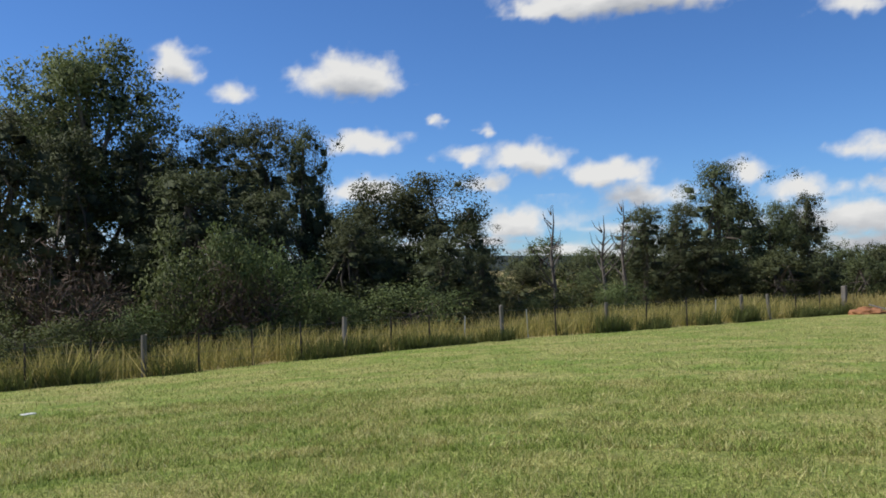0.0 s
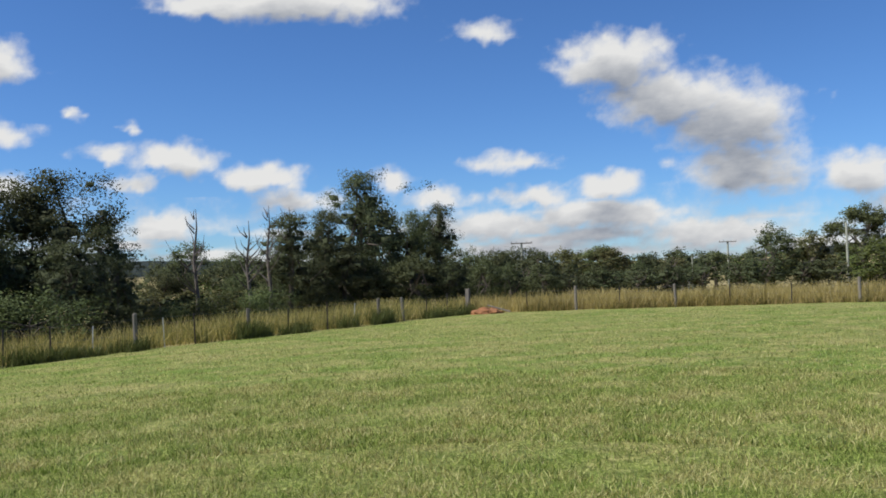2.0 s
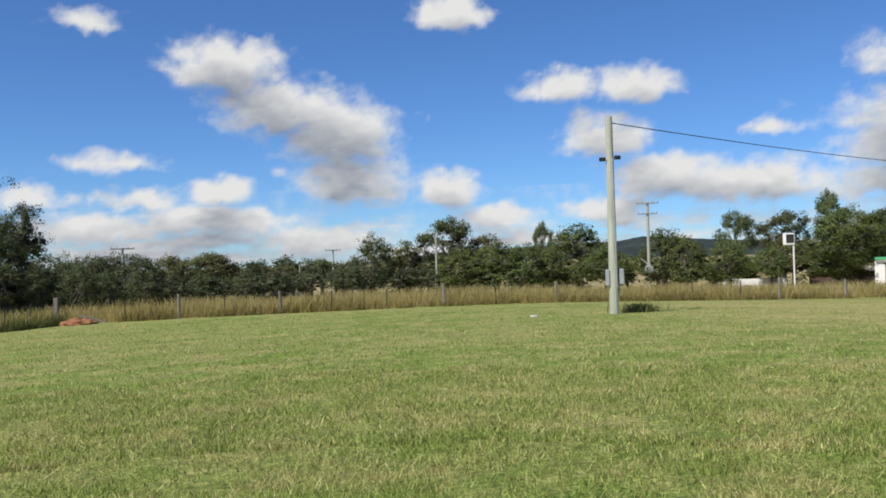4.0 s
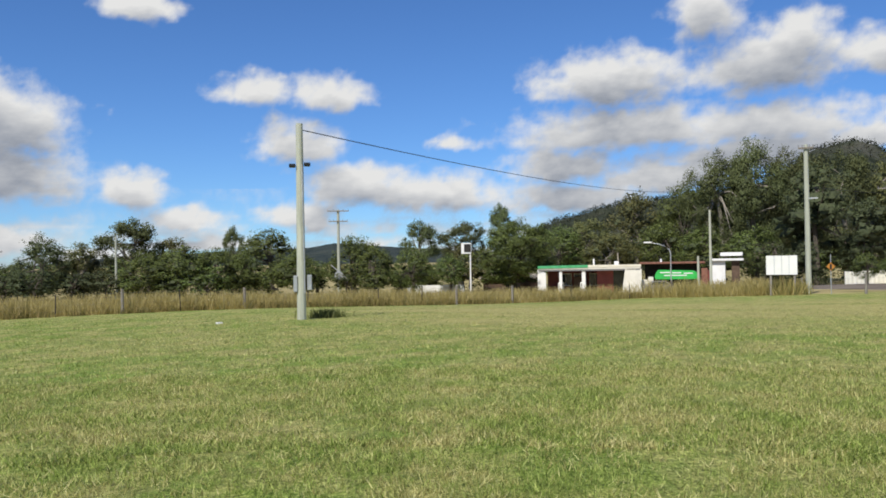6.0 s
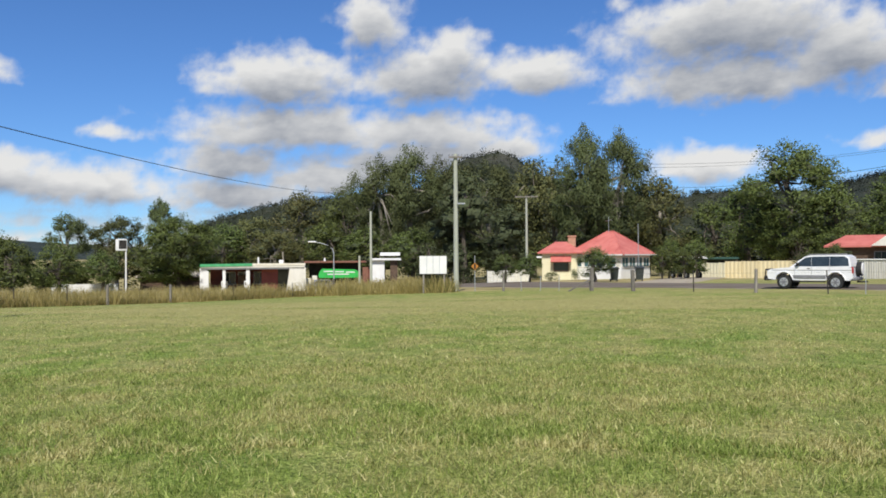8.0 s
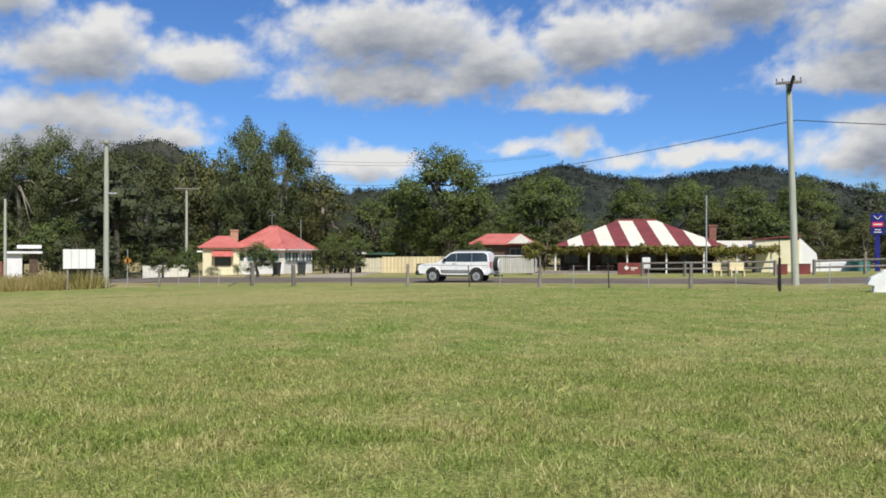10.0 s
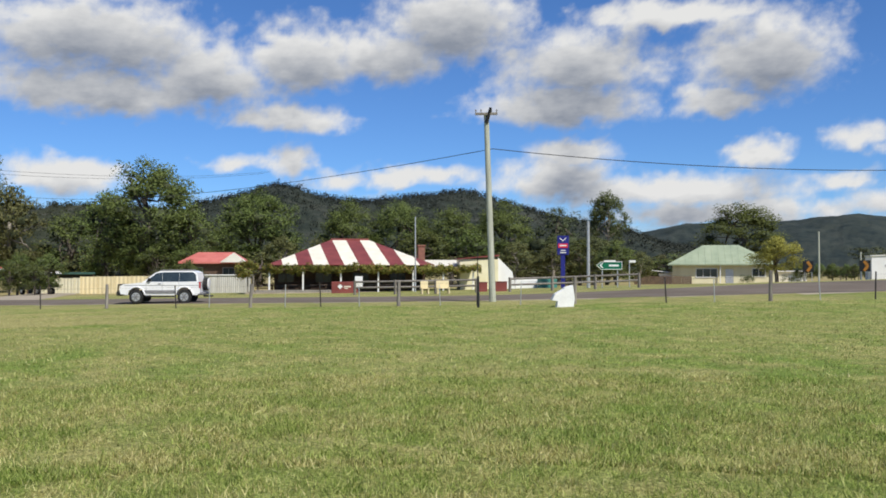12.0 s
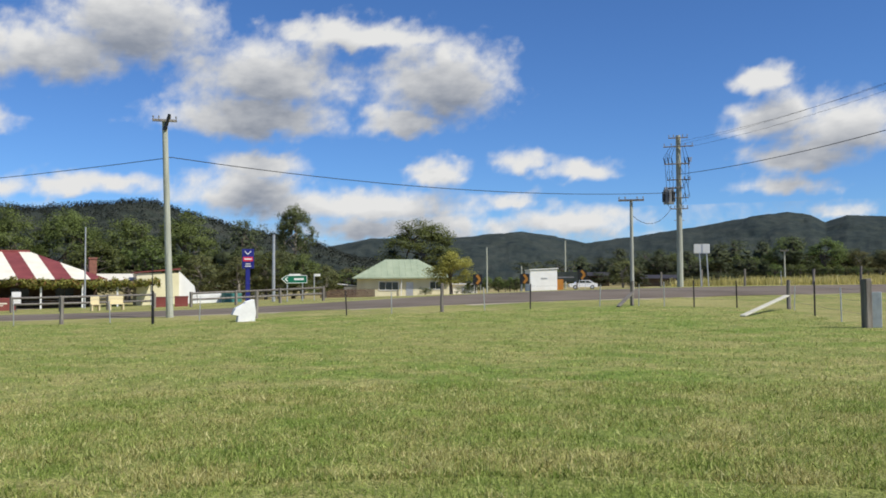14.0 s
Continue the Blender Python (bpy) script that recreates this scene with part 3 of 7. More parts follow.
# ---- trees ----
def leaves(rng, centres, radii, count, size, slim=.45, droop=0.0, calm=0.0):
    """Leaf blades scattered round clump centres, as vertices and faces."""
    centres, radii = np.asarray(centres, float), np.asarray(radii, float)
    w = radii ** 2
    pick = rng.choice(len(centres), count, p=w / w.sum())
    off = rng.normal(0, 1, (count, 3))
    off /= np.linalg.norm(off, axis=1)[:, None] + 1e-9
    out = off.copy()
    off *= (rng.random(count) ** .42 * radii[pick] * rng.choice([1, 1.2], count, p=[.88, .12]))[:, None]
    off[:, 2] *= .75 if slim < .3 else 1.1
    p = centres[pick] + off
    u = rng.normal(0, 1, (count, 3)) + np.array([0, 0, -droop * 2])
    u /= np.linalg.norm(u, axis=1)[:, None]
    n = rng.normal(0, .8, (count, 3)) + off / (radii[pick][:, None] + .01) + np.array([0, 0, .4 + calm])
    v = np.cross(u, n)
    v /= np.linalg.norm(v, axis=1)[:, None] + 1e-9
    v *= np.sign(np.einsum("ij,ij->i", n - u * np.einsum("ij,ij->i", u, n)[:, None], out) + 1e-9)[:, None]
    s = size * rng.uniform(.6, 1.4, count)[:, None]
    quad = np.stack([p - u * s, p + v * s * slim, p + u * s, p - v * s * slim], 1).reshape(-1, 3)
    bulk = p - centres.mean(0)
    bulk /= np.linalg.norm(bulk, axis=1)[:, None] + 1e-9
    face = np.cross(u, v) * -.35 + out * .6 + bulk * .7 + [0, 0, .1]
    return quad, np.arange(count * 4).reshape(-1, 4), np.repeat(face, 4, axis=0)


# dark green of the crown lumps: shade between the leaves, put into colour
CROWN_SHADE = surface("crown_shade_lumps", (.035, .044, .02), (.068, .082, .036), .9, 3, 14, .4)
CUBE = np.array([(x, y, z) for x in (-1, 1) for y in (-1, 1) for z in (-1, 1)], float) / math.sqrt(3)
CUBE_FACES = np.array([(0, 1, 3, 2), (4, 6, 7, 5), (0, 4, 5, 1), (2, 3, 7, 6), (0, 2, 6, 4), (1, 5, 7, 3)])


def sprays(rng, centres, radii, k):
    """Breaks each clump into k smaller ones."""
    c, r = np.repeat(centres, k, axis=0), np.repeat(radii, k)
    off = rng.normal(0, 1, c.shape)
    off *= (rng.uniform(.35, .9, len(c)) * r / (np.linalg.norm(off, axis=1) + 1e-9))[:, None]
    return c + off * [1, 1, .85], r * rng.uniform(.32, .58, len(c))


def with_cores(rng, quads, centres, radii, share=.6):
    """Adds a dark lump in each clump, under its outer leaves, as painted crown shade."""
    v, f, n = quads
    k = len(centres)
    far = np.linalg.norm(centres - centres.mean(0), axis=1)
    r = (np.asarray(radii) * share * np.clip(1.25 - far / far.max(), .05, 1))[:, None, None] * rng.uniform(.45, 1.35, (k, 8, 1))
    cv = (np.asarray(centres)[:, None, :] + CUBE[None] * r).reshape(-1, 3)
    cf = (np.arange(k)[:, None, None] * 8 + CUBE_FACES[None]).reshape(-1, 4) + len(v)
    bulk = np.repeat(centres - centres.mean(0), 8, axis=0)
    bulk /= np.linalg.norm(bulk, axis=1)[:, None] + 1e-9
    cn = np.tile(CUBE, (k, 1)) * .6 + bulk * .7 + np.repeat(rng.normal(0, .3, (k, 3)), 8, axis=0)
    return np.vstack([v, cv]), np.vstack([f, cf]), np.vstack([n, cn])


def leafy(name, quads, mat, inner=None):
    v, f = quads[:2]
    me = bpy.data.meshes.new(name)
    me.vertices.add(len(v)), me.loops.add(f.size), me.polygons.add(len(f))
    me.vertices.foreach_set("co", v.reshape(-1).astype(np.float32))
    me.loops.foreach_set("vertex_index", f.reshape(-1).astype(np.int32))
    me.polygons.foreach_set("loop_start", np.arange(0, f.size, f.shape[1], dtype=np.int32))
    me.materials.append(mat)
    if inner:
        me.materials.append(inner[0])
        me.polygons.foreach_set("material_index", (np.arange(len(f)) >= inner[1]).astype(np.int32))
    me.update(calc_edges=True)
    if len(quads) > 2:
        n = quads[2] / (np.linalg.norm(quads[2], axis=1)[:, None] + 1e-9)
        me.normals_split_custom_set_from_vertices(n.astype(np.float32))
    return me


LEAF_HILL = foliage("hillside_bush", (.04, .052, .024), (.068, .082, .038), (.10, .098, .06), .15)
LEAF_RIDGE = foliage("ridge_bush", (.03, .038, .028), (.05, .06, .042), (.08, .083, .06), .1)
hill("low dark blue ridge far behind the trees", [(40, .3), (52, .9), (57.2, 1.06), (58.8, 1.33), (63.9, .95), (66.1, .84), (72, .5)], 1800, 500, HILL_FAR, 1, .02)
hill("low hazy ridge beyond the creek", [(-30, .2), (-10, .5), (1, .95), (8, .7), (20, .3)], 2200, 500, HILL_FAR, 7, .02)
hill("bushy hill with grey rock above the houses", [(70, 1.4), (73.7, 2.4), (75.9, 2.95), (78.2, 3.5), (80.8, 3.75), (84, 3.95), (86.9, 4.5), (88.7, 5.6), (89.8, 6.3), (92.2, 6.45), (93.5, 5.9), (94.6, 5.0), (97.2, 4.3), (103.9, 3.55), (105.8, 3.7), (110, 3.8), (116, 3.0)], 420, 420, HILL_NEAR, 2, .22, 5200, LEAF_HILL)
hill("long dark wooded ridge behind the town", [(110, 3.6), (113.8, 4.15), (115.4, 4.5), (116.8, 5.05), (117.8, 5.4), (118.7, 5.4), (120, 4.95), (121.6, 4.6), (124.8, 4.4), (128.3, 4.85), (130.6, 5.1), (133.6, 4.25), (136.6, 3.4), (139.6, 2.9), (141.8, 2.3), (143.5, 1.6), (150, .6)], 560, 380, HILL_MID, 3, .09, 5200, LEAF_RIDGE)
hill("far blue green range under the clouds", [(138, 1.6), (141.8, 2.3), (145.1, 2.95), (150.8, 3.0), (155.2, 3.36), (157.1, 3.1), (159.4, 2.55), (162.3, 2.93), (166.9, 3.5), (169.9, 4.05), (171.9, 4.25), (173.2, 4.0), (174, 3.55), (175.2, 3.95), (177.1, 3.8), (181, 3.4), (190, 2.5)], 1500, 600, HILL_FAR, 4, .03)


def limbs(rng, base, tips, r, n=6, wobble=.25):
    """A trunk that forks towards tips."""
    verts, faces = [], []
    top = Vector(base[-1])
    tube(verts, faces, base, [r * (1 - .45 * i / (len(base) - 1)) for i in range(len(base))], n)
    for t in tips:
        t = Vector(t)
        start = Vector(base[rng.integers(max(1, len(base) // 2), len(base))])
        mid = start.lerp(t, .5) + Vector(rng.normal(0, wobble, 3)) + Vector((0, 0, .3 * wobble))
        tube(verts, faces, [start, start.lerp(mid, .5), mid, mid.lerp(t, .6), t], [r * .45, r * .36, r * .26, r * .16, r * .05], 5)
    return verts, faces


def tree(kind, seed):
    """One plant 10 m high and 3 m in radius (shrubs: 3 m and 1.5 m), to be scaled."""
    rng = np.random.default_rng(seed)
    name, bark, leaf, count, size, slim, droop = TREE_KINDS[kind]
    root = new(name)
    kin = kind.split("_")[0]
    if kind in ("gum", "olive", "tall", "round", "dark", "lime", "big"):
        k, zc, rz, low = {"gum": (34, 6.1, 3.1, -.6), "olive": (44, 5.0, 4.1, -.85), "tall": (54, 5.3, 3.9, -.8), "round": (46, 4.9, 4.2, -.9), "dark": (46, 4.9, 4.2, -.9), "lime": (36, 5.2, 3.9, -.8), "big": (96, 4.9, 4.2, -.9)}[kind]
        g = rng.normal(0, 1, (k * 3, 3))
        g /= np.linalg.norm(g, axis=1)[:, None]
        g = g[g[:, 2] > low][:k]
        lobe = rng.normal(0, 1, (5, 3))
        lobe /= np.linalg.norm(lobe, axis=1)[:, None]
        bulge = .80 + .22 * np.clip(g @ lobe.T, 0, 1).max(1) ** 2
        g *= (bulge * rng.uniform(.5, 1, len(g)) ** .5)[:, None]
        c = g * [2.55, 2.55, rz] + [0, 0, zc]
        rr = rng.uniform(.55, 1.25, len(g)) * (.8 if kind == "gum" else .82 if kind == "big" else 1)
        c, rr = np.vstack([c, [[.1, 0, 9.0], [.9, .4, 8.3], [-.8, -.5, 8.5], [0, .9, 7.8]]]), np.append(rr, [.8, .9, .9, 1.0])
        base = [(0, 0, -.6), (.05, .05, 1.2), (rng.normal(0, .15), rng.normal(0, .15), 2.8), (rng.normal(0, .3), rng.normal(0, .3), 4.6), (rng.normal(0, .4), rng.normal(0, .4), 6.6)]
        tips, r = c[rng.permutation(len(c))[:14]], .24
    elif kin in ("gum", "olive", "tall"):
        k = 44
        a = rng.uniform(0, 6.28, k)
        h = rng.uniform(.50, .97, k) if kind == "gum_near" else rng.uniform(.34, .97, k) if kin == "gum" else rng.uniform(.10, .97, k)
        env = np.sqrt(np.clip(1 - ((h - (.68 if kind == "gum_near" else .60)) / (.34 if kind == "gum_near" else .42)) ** 2, .25, 1))
        rad = 3.0 * env * rng.uniform(.25, .9, k)
        c = np.stack([rad * np.cos(a), rad * np.sin(a), h * 10 - .5], 1)
        rr = rng.uniform(.7, 1.15, k)
        c, rr = np.vstack([c, [[0, 0, 9.0], [.5, .3, 7.4], [-.6, 0, 6.4]]]), np.append(rr, [1.0, 1.3, 1.3])
        base = [(0, 0, -.6), (.05, .05, 1.2), (rng.normal(0, .15), rng.normal(0, .15), 2.8), (rng.normal(0, .3), rng.normal(0, .3), 4.6), (rng.normal(0, .4), rng.normal(0, .4), 6.6)]
        tips = c[rng.permutation(len(c))[:14]]
        r = .24
    elif kin == "oak":
        k = 84
        h = rng.uniform(.03, 1, k)
        rad = 3.0 * (1 - h ** 2.2 * .7) * rng.uniform(.15, .98, k)
        a = rng.uniform(0, 6.28, k)
        c = np.stack([rad * np.cos(a), rad * np.sin(a), h * 9.6], 1)
        rr = rng.uniform(.85, 1.4, k) * (1.15 - .45 * h)
        spires = np.array([[rng.normal(0, 1.1), rng.normal(0, 1.1), 8.4 + .16 * j] for j in range(9)])
        c, rr = np.vstack([c, spires]), np.append(rr, np.full(9, .55))
        base = [(0, 0, -.6), (0, .05, 2), (.1, 0, 5), (0, 0, 8)]
        tips, r = c[:14], .2
    elif kind in ("under", "scrubby", "dusky"):
        k = 40
        g = rng.normal(0, 1, (k, 3))
        g /= np.linalg.norm(g, axis=1)[:, None]
        g *= rng.uniform(.45, .95, k)[:, None]
        c = g * [2.8, 2.8, 4.4] + [0, 0, 4.9]
        rr = rng.uniform(.8, 1.3, k)
        base = [(0, 0, -.6), (0, .05, 1), (.1, 0, 2.5), (0, 0, 4)]
        tips, r = c[:10], .22
    else:   # shrubs
        k = 26
        a, rad, h = rng.uniform(0, 6.28, k), 1.35 * np.sqrt(rng.random(k)), rng.random(k)
        c = np.stack([rad * np.cos(a), rad * np.sin(a), .35 + 2.4 * h * (1 - .35 * rad)], 1)
        rr = rng.uniform(.28, .55, k)
        base = [(0, 0, -.3), (0, .02, .3), (.04, 0, .7), (.02, .05, 1.1)]
        tips, r = c[:14], .05
    v, f = limbs(rng, base, tips, r, 7, .12 if kind in ("shrub", "twig") else .3)
    piece("trunk", mesh_of("trunk", v, f, bark, True), root)
    if kind in ("shrub", "twig", "lime"):
        crown = leaves(rng, c, rr, count, size, slim, droop)
    else:
        hearts = c, rr
        c, rr = sprays(rng, c, rr, 3 if kind in ("under", "scrubby", "dusky") else 7)
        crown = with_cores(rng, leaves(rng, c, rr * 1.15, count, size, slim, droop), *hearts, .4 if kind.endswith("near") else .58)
    piece("crown", leafy("crown", crown, leaf, None if kind in ("shrub", "twig", "lime") else (CROWN_SHADE, count)), root)
    return root


TREE_KINDS = {
    "gum_near": ("gum_tree", GUMBARK, LEAF_GUM, 34000, .07, .42, .35),
    "oak_near": ("river_oak_tree", BARK, LEAF_OAK, 23000, .086, .25, .25),
    "olive_near": ("creek_gum_tree", BARK, LEAF_CREEK, 21000, .076, .40, .2),
    "gum": ("gum_tree", GUMBARK, LEAF_GUM, 9000, .1, .42, .35),
    "olive": ("olive_gum_tree", GUMBARK, LEAF_OLIVE, 7000, .118, .42, .3),
    "tall": ("tall_gum_tree", GUMBARK, LEAF_GUM, 26000, .074, .42, .35),
    "oak": ("river_oak_tree", BARK, LEAF_OAK, 6500, .13, .28, .25),
    "round": ("leafy_tree", BARK, LEAF_GREEN, 6800, .106, .5, .1),
    "big": ("leafy_tree", BARK, LEAF_GREEN, 23000, .074, .5, .1),
    "dark": ("leafy_tree", BARK, LEAF_CREEK, 6800, .104, .45, .1),
    "under": ("understorey_tree", BARK, LEAF_GREEN, 1500, .18, .5, .1),
    "dusky": ("understorey_tree", BARK, LEAF_OAK, 1500, .18, .45, .2),
    "scrubby": ("understorey_tree", BARK, LEAF_OLIVE, 1500, .18, .45, .2),
    "lime": ("yellow_green_tree", BARK, LEAF_LIME, 6500, .13, .5, .1),
    "shrub": ("shrub", BARK, LEAF_SCRUB, 5600, .045, .42, .0),
    "twig": ("bare_shrub", BARK, LEAF_BROWN, 1500, .08, .10, .0),
}
GROVE = {}
PLANTED = {}


def plant(kind, az, d, top, radius, label, group="", seed=None):
    x, y = spot(az, d)
    z = ground(x, y)
    full, wide = (2.45, 1.5) if kind in ("shrub", "twig") else (9.8, 2.95)
    if full > 3 and not group.startswith("under") and radius > .62 * (top - z):
        off = math.degrees(radius * .5 / d)
        plant(kind, az - off, d + radius * .3, top, radius * .62, label, group)
        return plant(kind, az + off, d - radius * .3, top * .94, radius * .62, label, group)
    key = (kind, PLANTED.get(kind, 0) % 3)
    PLANTED[kind] = PLANTED.get(kind, 0) + 1
    turn = (az * 37.7) % 360
    m = Matrix.LocRotScale((x, y, z), Euler((0, 0, radians(turn))), (radius / wide, radius / wide, (top - z) / full))
    if key not in GROVE:
        GROVE[key] = tree(kind, 40 + len(GROVE) * 7)
        ob = GROVE[key]
        ob.matrix_basis = m
    else:
        src = GROVE[key]
        ob = copy_thing(src, m @ Matrix.Diagonal((1 / src.scale[0], 1 / src.scale[1], 1 / src.scale[2], 1)))
    return tagged(ob, label, "shrub" if full < 3 else "tree", group)


CREEK = [  # kind, bearing, distance, height of the top, radius
    ("gum_near", -25.3, 44, 12.5, 4.7), ("oak_near", -30.5, 37, 8.2, 3.6), ("oak_near", -26.6, 40, 8.0, 3.6), ("oak_near", -22.3, 41, 7.9, 3.4), ("oak_near", -17.6, 42, 8.8, 3.3), ("oak_near", -14.9, 44, 9.4, 3.3), ("oak_near", -12.2, 45, 9.1, 2.6),
    ("oak_near", -19.6, 37, 6.0, 3.6), ("oak_near", -14.6, 37, 5.2, 3.2), ("olive_near", -7.7, 44, 6.4, 3.6), ("olive_near", -4.0, 45, 7.0, 3.5), ("oak_near", -21.0, 44, 7.6, 3.6), ("olive_near", -10.0, 46, 4.8, 3.2), ("oak_near", -1.4, 44, 4.0, 2.0), ("oak_near", -9.1, 39, 4.1, 3.0), ("oak_near", -5.4, 39, 3.2, 3.2), ("oak_near", -.4, 42, 2.4, 1.5)]
CREEK_EAST = [
    ("dark", 15.7, 64, 7.6, 3.2), ("dark", 19.3, 71, 6.0, 2.8), ("dark", 12.3, 61, 4.7, 2.6), ("dark", 9.0, 63, 3.2, 2.6), ("dark", 2.2, 62, 2.9, 2.4), ("dark", 22.4, 74, 3.3, 3.4), ("dark", 6.0, 66, 2.6, 2.8),
    ("dark", 3.7, 75, 4.6, 3.0), ("olive_near", 6.6, 80, 3.6, 3.8), ("oak_near", 10.3, 52, 5.0, 2.7), ("oak_near", 12.8, 56, 5.4, 2.0), ("oak_near", 15.0, 60, 8.4, 3.9), ("olive_near", 18.3, 66, 6.2, 2.2), ("oak_near", 20.1, 68, 6.5, 1.9),
    ("dark", 16.9, 57, 2.9, 3.4), ("dark", 20.1, 61, 2.5, 4.0), ("olive_near", 2.1, 60, 1.9, 2.4), ("oak_near", 13.8, 56, 3.2, 2.9), ("dark", 24.0, 66, 1.9, 4.2), ("olive_near", 8.2, 62, 1.6, 3.0)]
FAR_LINE = [
    ("dark", 23.6, 95, 3.9, 4.2), ("dark", 26.1, 100, 3.7, 4.0), ("olive", 28.3, 105, 3.6, 3.6), ("gum", 30.6, 120, 4.0, 4.4), ("dark", 32.8, 130, 3.1, 4.6), ("olive", 34.5, 135, 2.4, 4.4), ("gum", 36.8, 140, 2.8, 5.2), ("oak", 25.3, 88, 3.0, 3.9),
    ("dark", 28.2, 92, 1.8, 4.4), ("olive", 30.9, 118, 3.9, 4.2), ("dark", 33.9, 95, 1.7, 2.8), ("gum", 38.8, 150, 3.0, 5.4), ("dark", 41.3, 110, 5.8, 3.4), ("olive", 43.5, 115, 5.1, 3.6), ("gum", 46.4, 116, 8.0, 4.8), ("olive", 48.7, 118, 5.7, 3.6)]
ORCHARD = [
    ("round", 47.5, 100, 3.4, 3.6), ("round", 49.6, 100, 4.1, 3.8), ("round", 51.6, 100, 4.0, 3.4), ("round", 54.9, 108, 6.4, 4.6), ("round", 56.7, 100, 3.3, 3.4), ("round", 53.2, 102, 3.6, 3.2), ("round", 60.4, 105, 5.3, 3.8), ("round", 63.1, 100, 4.0, 4.4), ("gum", 64.8, 130, 8.3, 3.2), ("gum", 67.6, 140, 8.4, 4.5),
    ("gum", 70.2, 150, 12.0, 3.4), ("big", 71.2, 122, 8.0, 6.4), ("round", 65.8, 112, 3.0, 4.0), ("gum", 52.5, 150, 8.6, 2.2), ("olive", 68.5, 135, 4.5, 5.0)]
FOOTHILL = [
    ("round", 73.9, 165, 8.9, 6.0), ("olive", 75.8, 172, 10.1, 7.0), ("olive", 79.0, 170, 15.4, 6.8), ("big", 82.2, 165, 16.2, 7.0), ("tall", 84.2, 148, 19.4, 6.2), ("tall", 86.2, 150, 21.4, 6.4), ("tall", 88.4, 154, 20.2, 6.6), ("oak", 89.8, 126, 13.5, 6.4), ("tall", 91.4, 150, 18.6, 6.8), ("olive", 94.4, 152, 20.0, 7.0),
    ("round", 83.2, 140, 6.8, 5.2), ("round", 86.4, 128, 6.2, 4.8), ("olive", 77.4, 150, 6.5, 5.5), ("round", 80.6, 150, 8.5, 5.5), ("oak", 92.8, 120, 8.5, 4.5), ("round", 93.4, 92, 2.0, 2.6), ("oak", 88.4, 112, 3.5, 3.6)]
HOUSES = [
    ("tall", 97.6, 140, 23.0, 5.6), ("tall", 100.0, 140, 22.2, 5.4), ("olive", 102.6, 140, 14.8, 5.4), ("round", 105.9, 150, 11.5, 5.8), ("big", 110.2, 124, 17.4, 8.0), ("round", 113.1, 121, 11.2, 5.2), ("big", 117.0, 150, 16.0, 8.6), ("round", 108.0, 132, 13.6, 5.4), ("olive", 95.6, 152, 18.6, 6.2), ("round", 104.0, 97, 3.7, 2.9),
    ("oak", 98.6, 140, 12.0, 6.5), ("olive", 101.0, 150, 13.0, 6.0), ("round", 112.0, 118, 6.0, 5.0), ("olive", 120.0, 140, 7.5, 6.0)]
TOWN_TREES = [
    ("big", 123.0, 140, 13.2, 5.6), ("big", 126.3, 141, 13.4, 5.6), ("big", 129.8, 140, 12.5, 5.8), ("big", 133.3, 130, 12.2, 5.6), ("oak", 136.9, 130, 10.8, 5.0), ("gum", 140.1, 160, 16.4, 4.6), ("round", 139.5, 110, 5.7, 4.6), ("olive", 141.4, 120, 4.6, 3.2), ("big", 148.3, 172, 14.8, 8.8), ("lime", 150.45, 117, 5.9, 3.4),
    ("round", 153.6, 124, 2.8, 4.2), ("olive", 155.6, 132, 2.2, 3.6), ("olive", 135.4, 112, 5.6, 5.0), ("round", 131.4, 128, 8.0, 5.0), ("gum", 138.0, 124, 7.0, 5.0), ("olive", 145.0, 150, 4.5, 5.0), ("round", 127.9, 128, 8.0, 5.0)]
PADDOCK_TREES = [
    ("oak", 160.7, 180, 7.0, 6.5), ("oak", 163.6, 260, 11.6, 12.0), ("round", 167.1, 260, 10.6, 12.5), ("oak", 169.9, 260, 13.6, 11.0), ("round", 172.8, 230, 13.3, 9.0), ("olive", 175.3, 230, 9.8, 9.5), ("oak", 177.2, 230, 9.6, 9.0), ("round", 173.4, 200, 5.8, 8.4), ("olive", 176.2, 200, 5.2, 8.4),
    ("oak", 165.4, 240, 8.0, 10.0), ("oak", 170.4, 240, 8.0, 10.0), ("oak", 180.0, 230, 10.0, 10.0), ("round", 158.6, 210, 5.0, 6.0), ("olive", 161.7, 140, 5.2, 2.6), ("oak", 162.6, 142, 4.4, 2.2), ("oak", 167.6, 220, 10.6, 5.0), ("oak", 172.0, 220, 12.0, 5.4)]
WORDS = {
    "dark": "dense dark green tree with rounded uneven crown",
    "gum": "gum tree with pale forked trunk and open grey-green crown", "olive": "olive-green gum tree with uneven dense crown", "tall": "tall gum tree with pale limbs and high ragged crown",
    "oak": "dark river oak with feathery drooping foliage", "round": "dense leafy green tree with rounded uneven crown", "big": "broad dense grey-green tree with rounded clumped crown", "lime": "small yellow-green leafy tree in a front garden",
    "gum_near": "big spreading gum tree with pale forked limbs above the creek", "oak_near": "dark river oak with feathery drooping foliage", "olive_near": "olive-green creek tree with dense uneven crown",
    "shrub": "grey-green scrubby bush among long grass", "twig": "brown half-bare bush with thin twigs"}
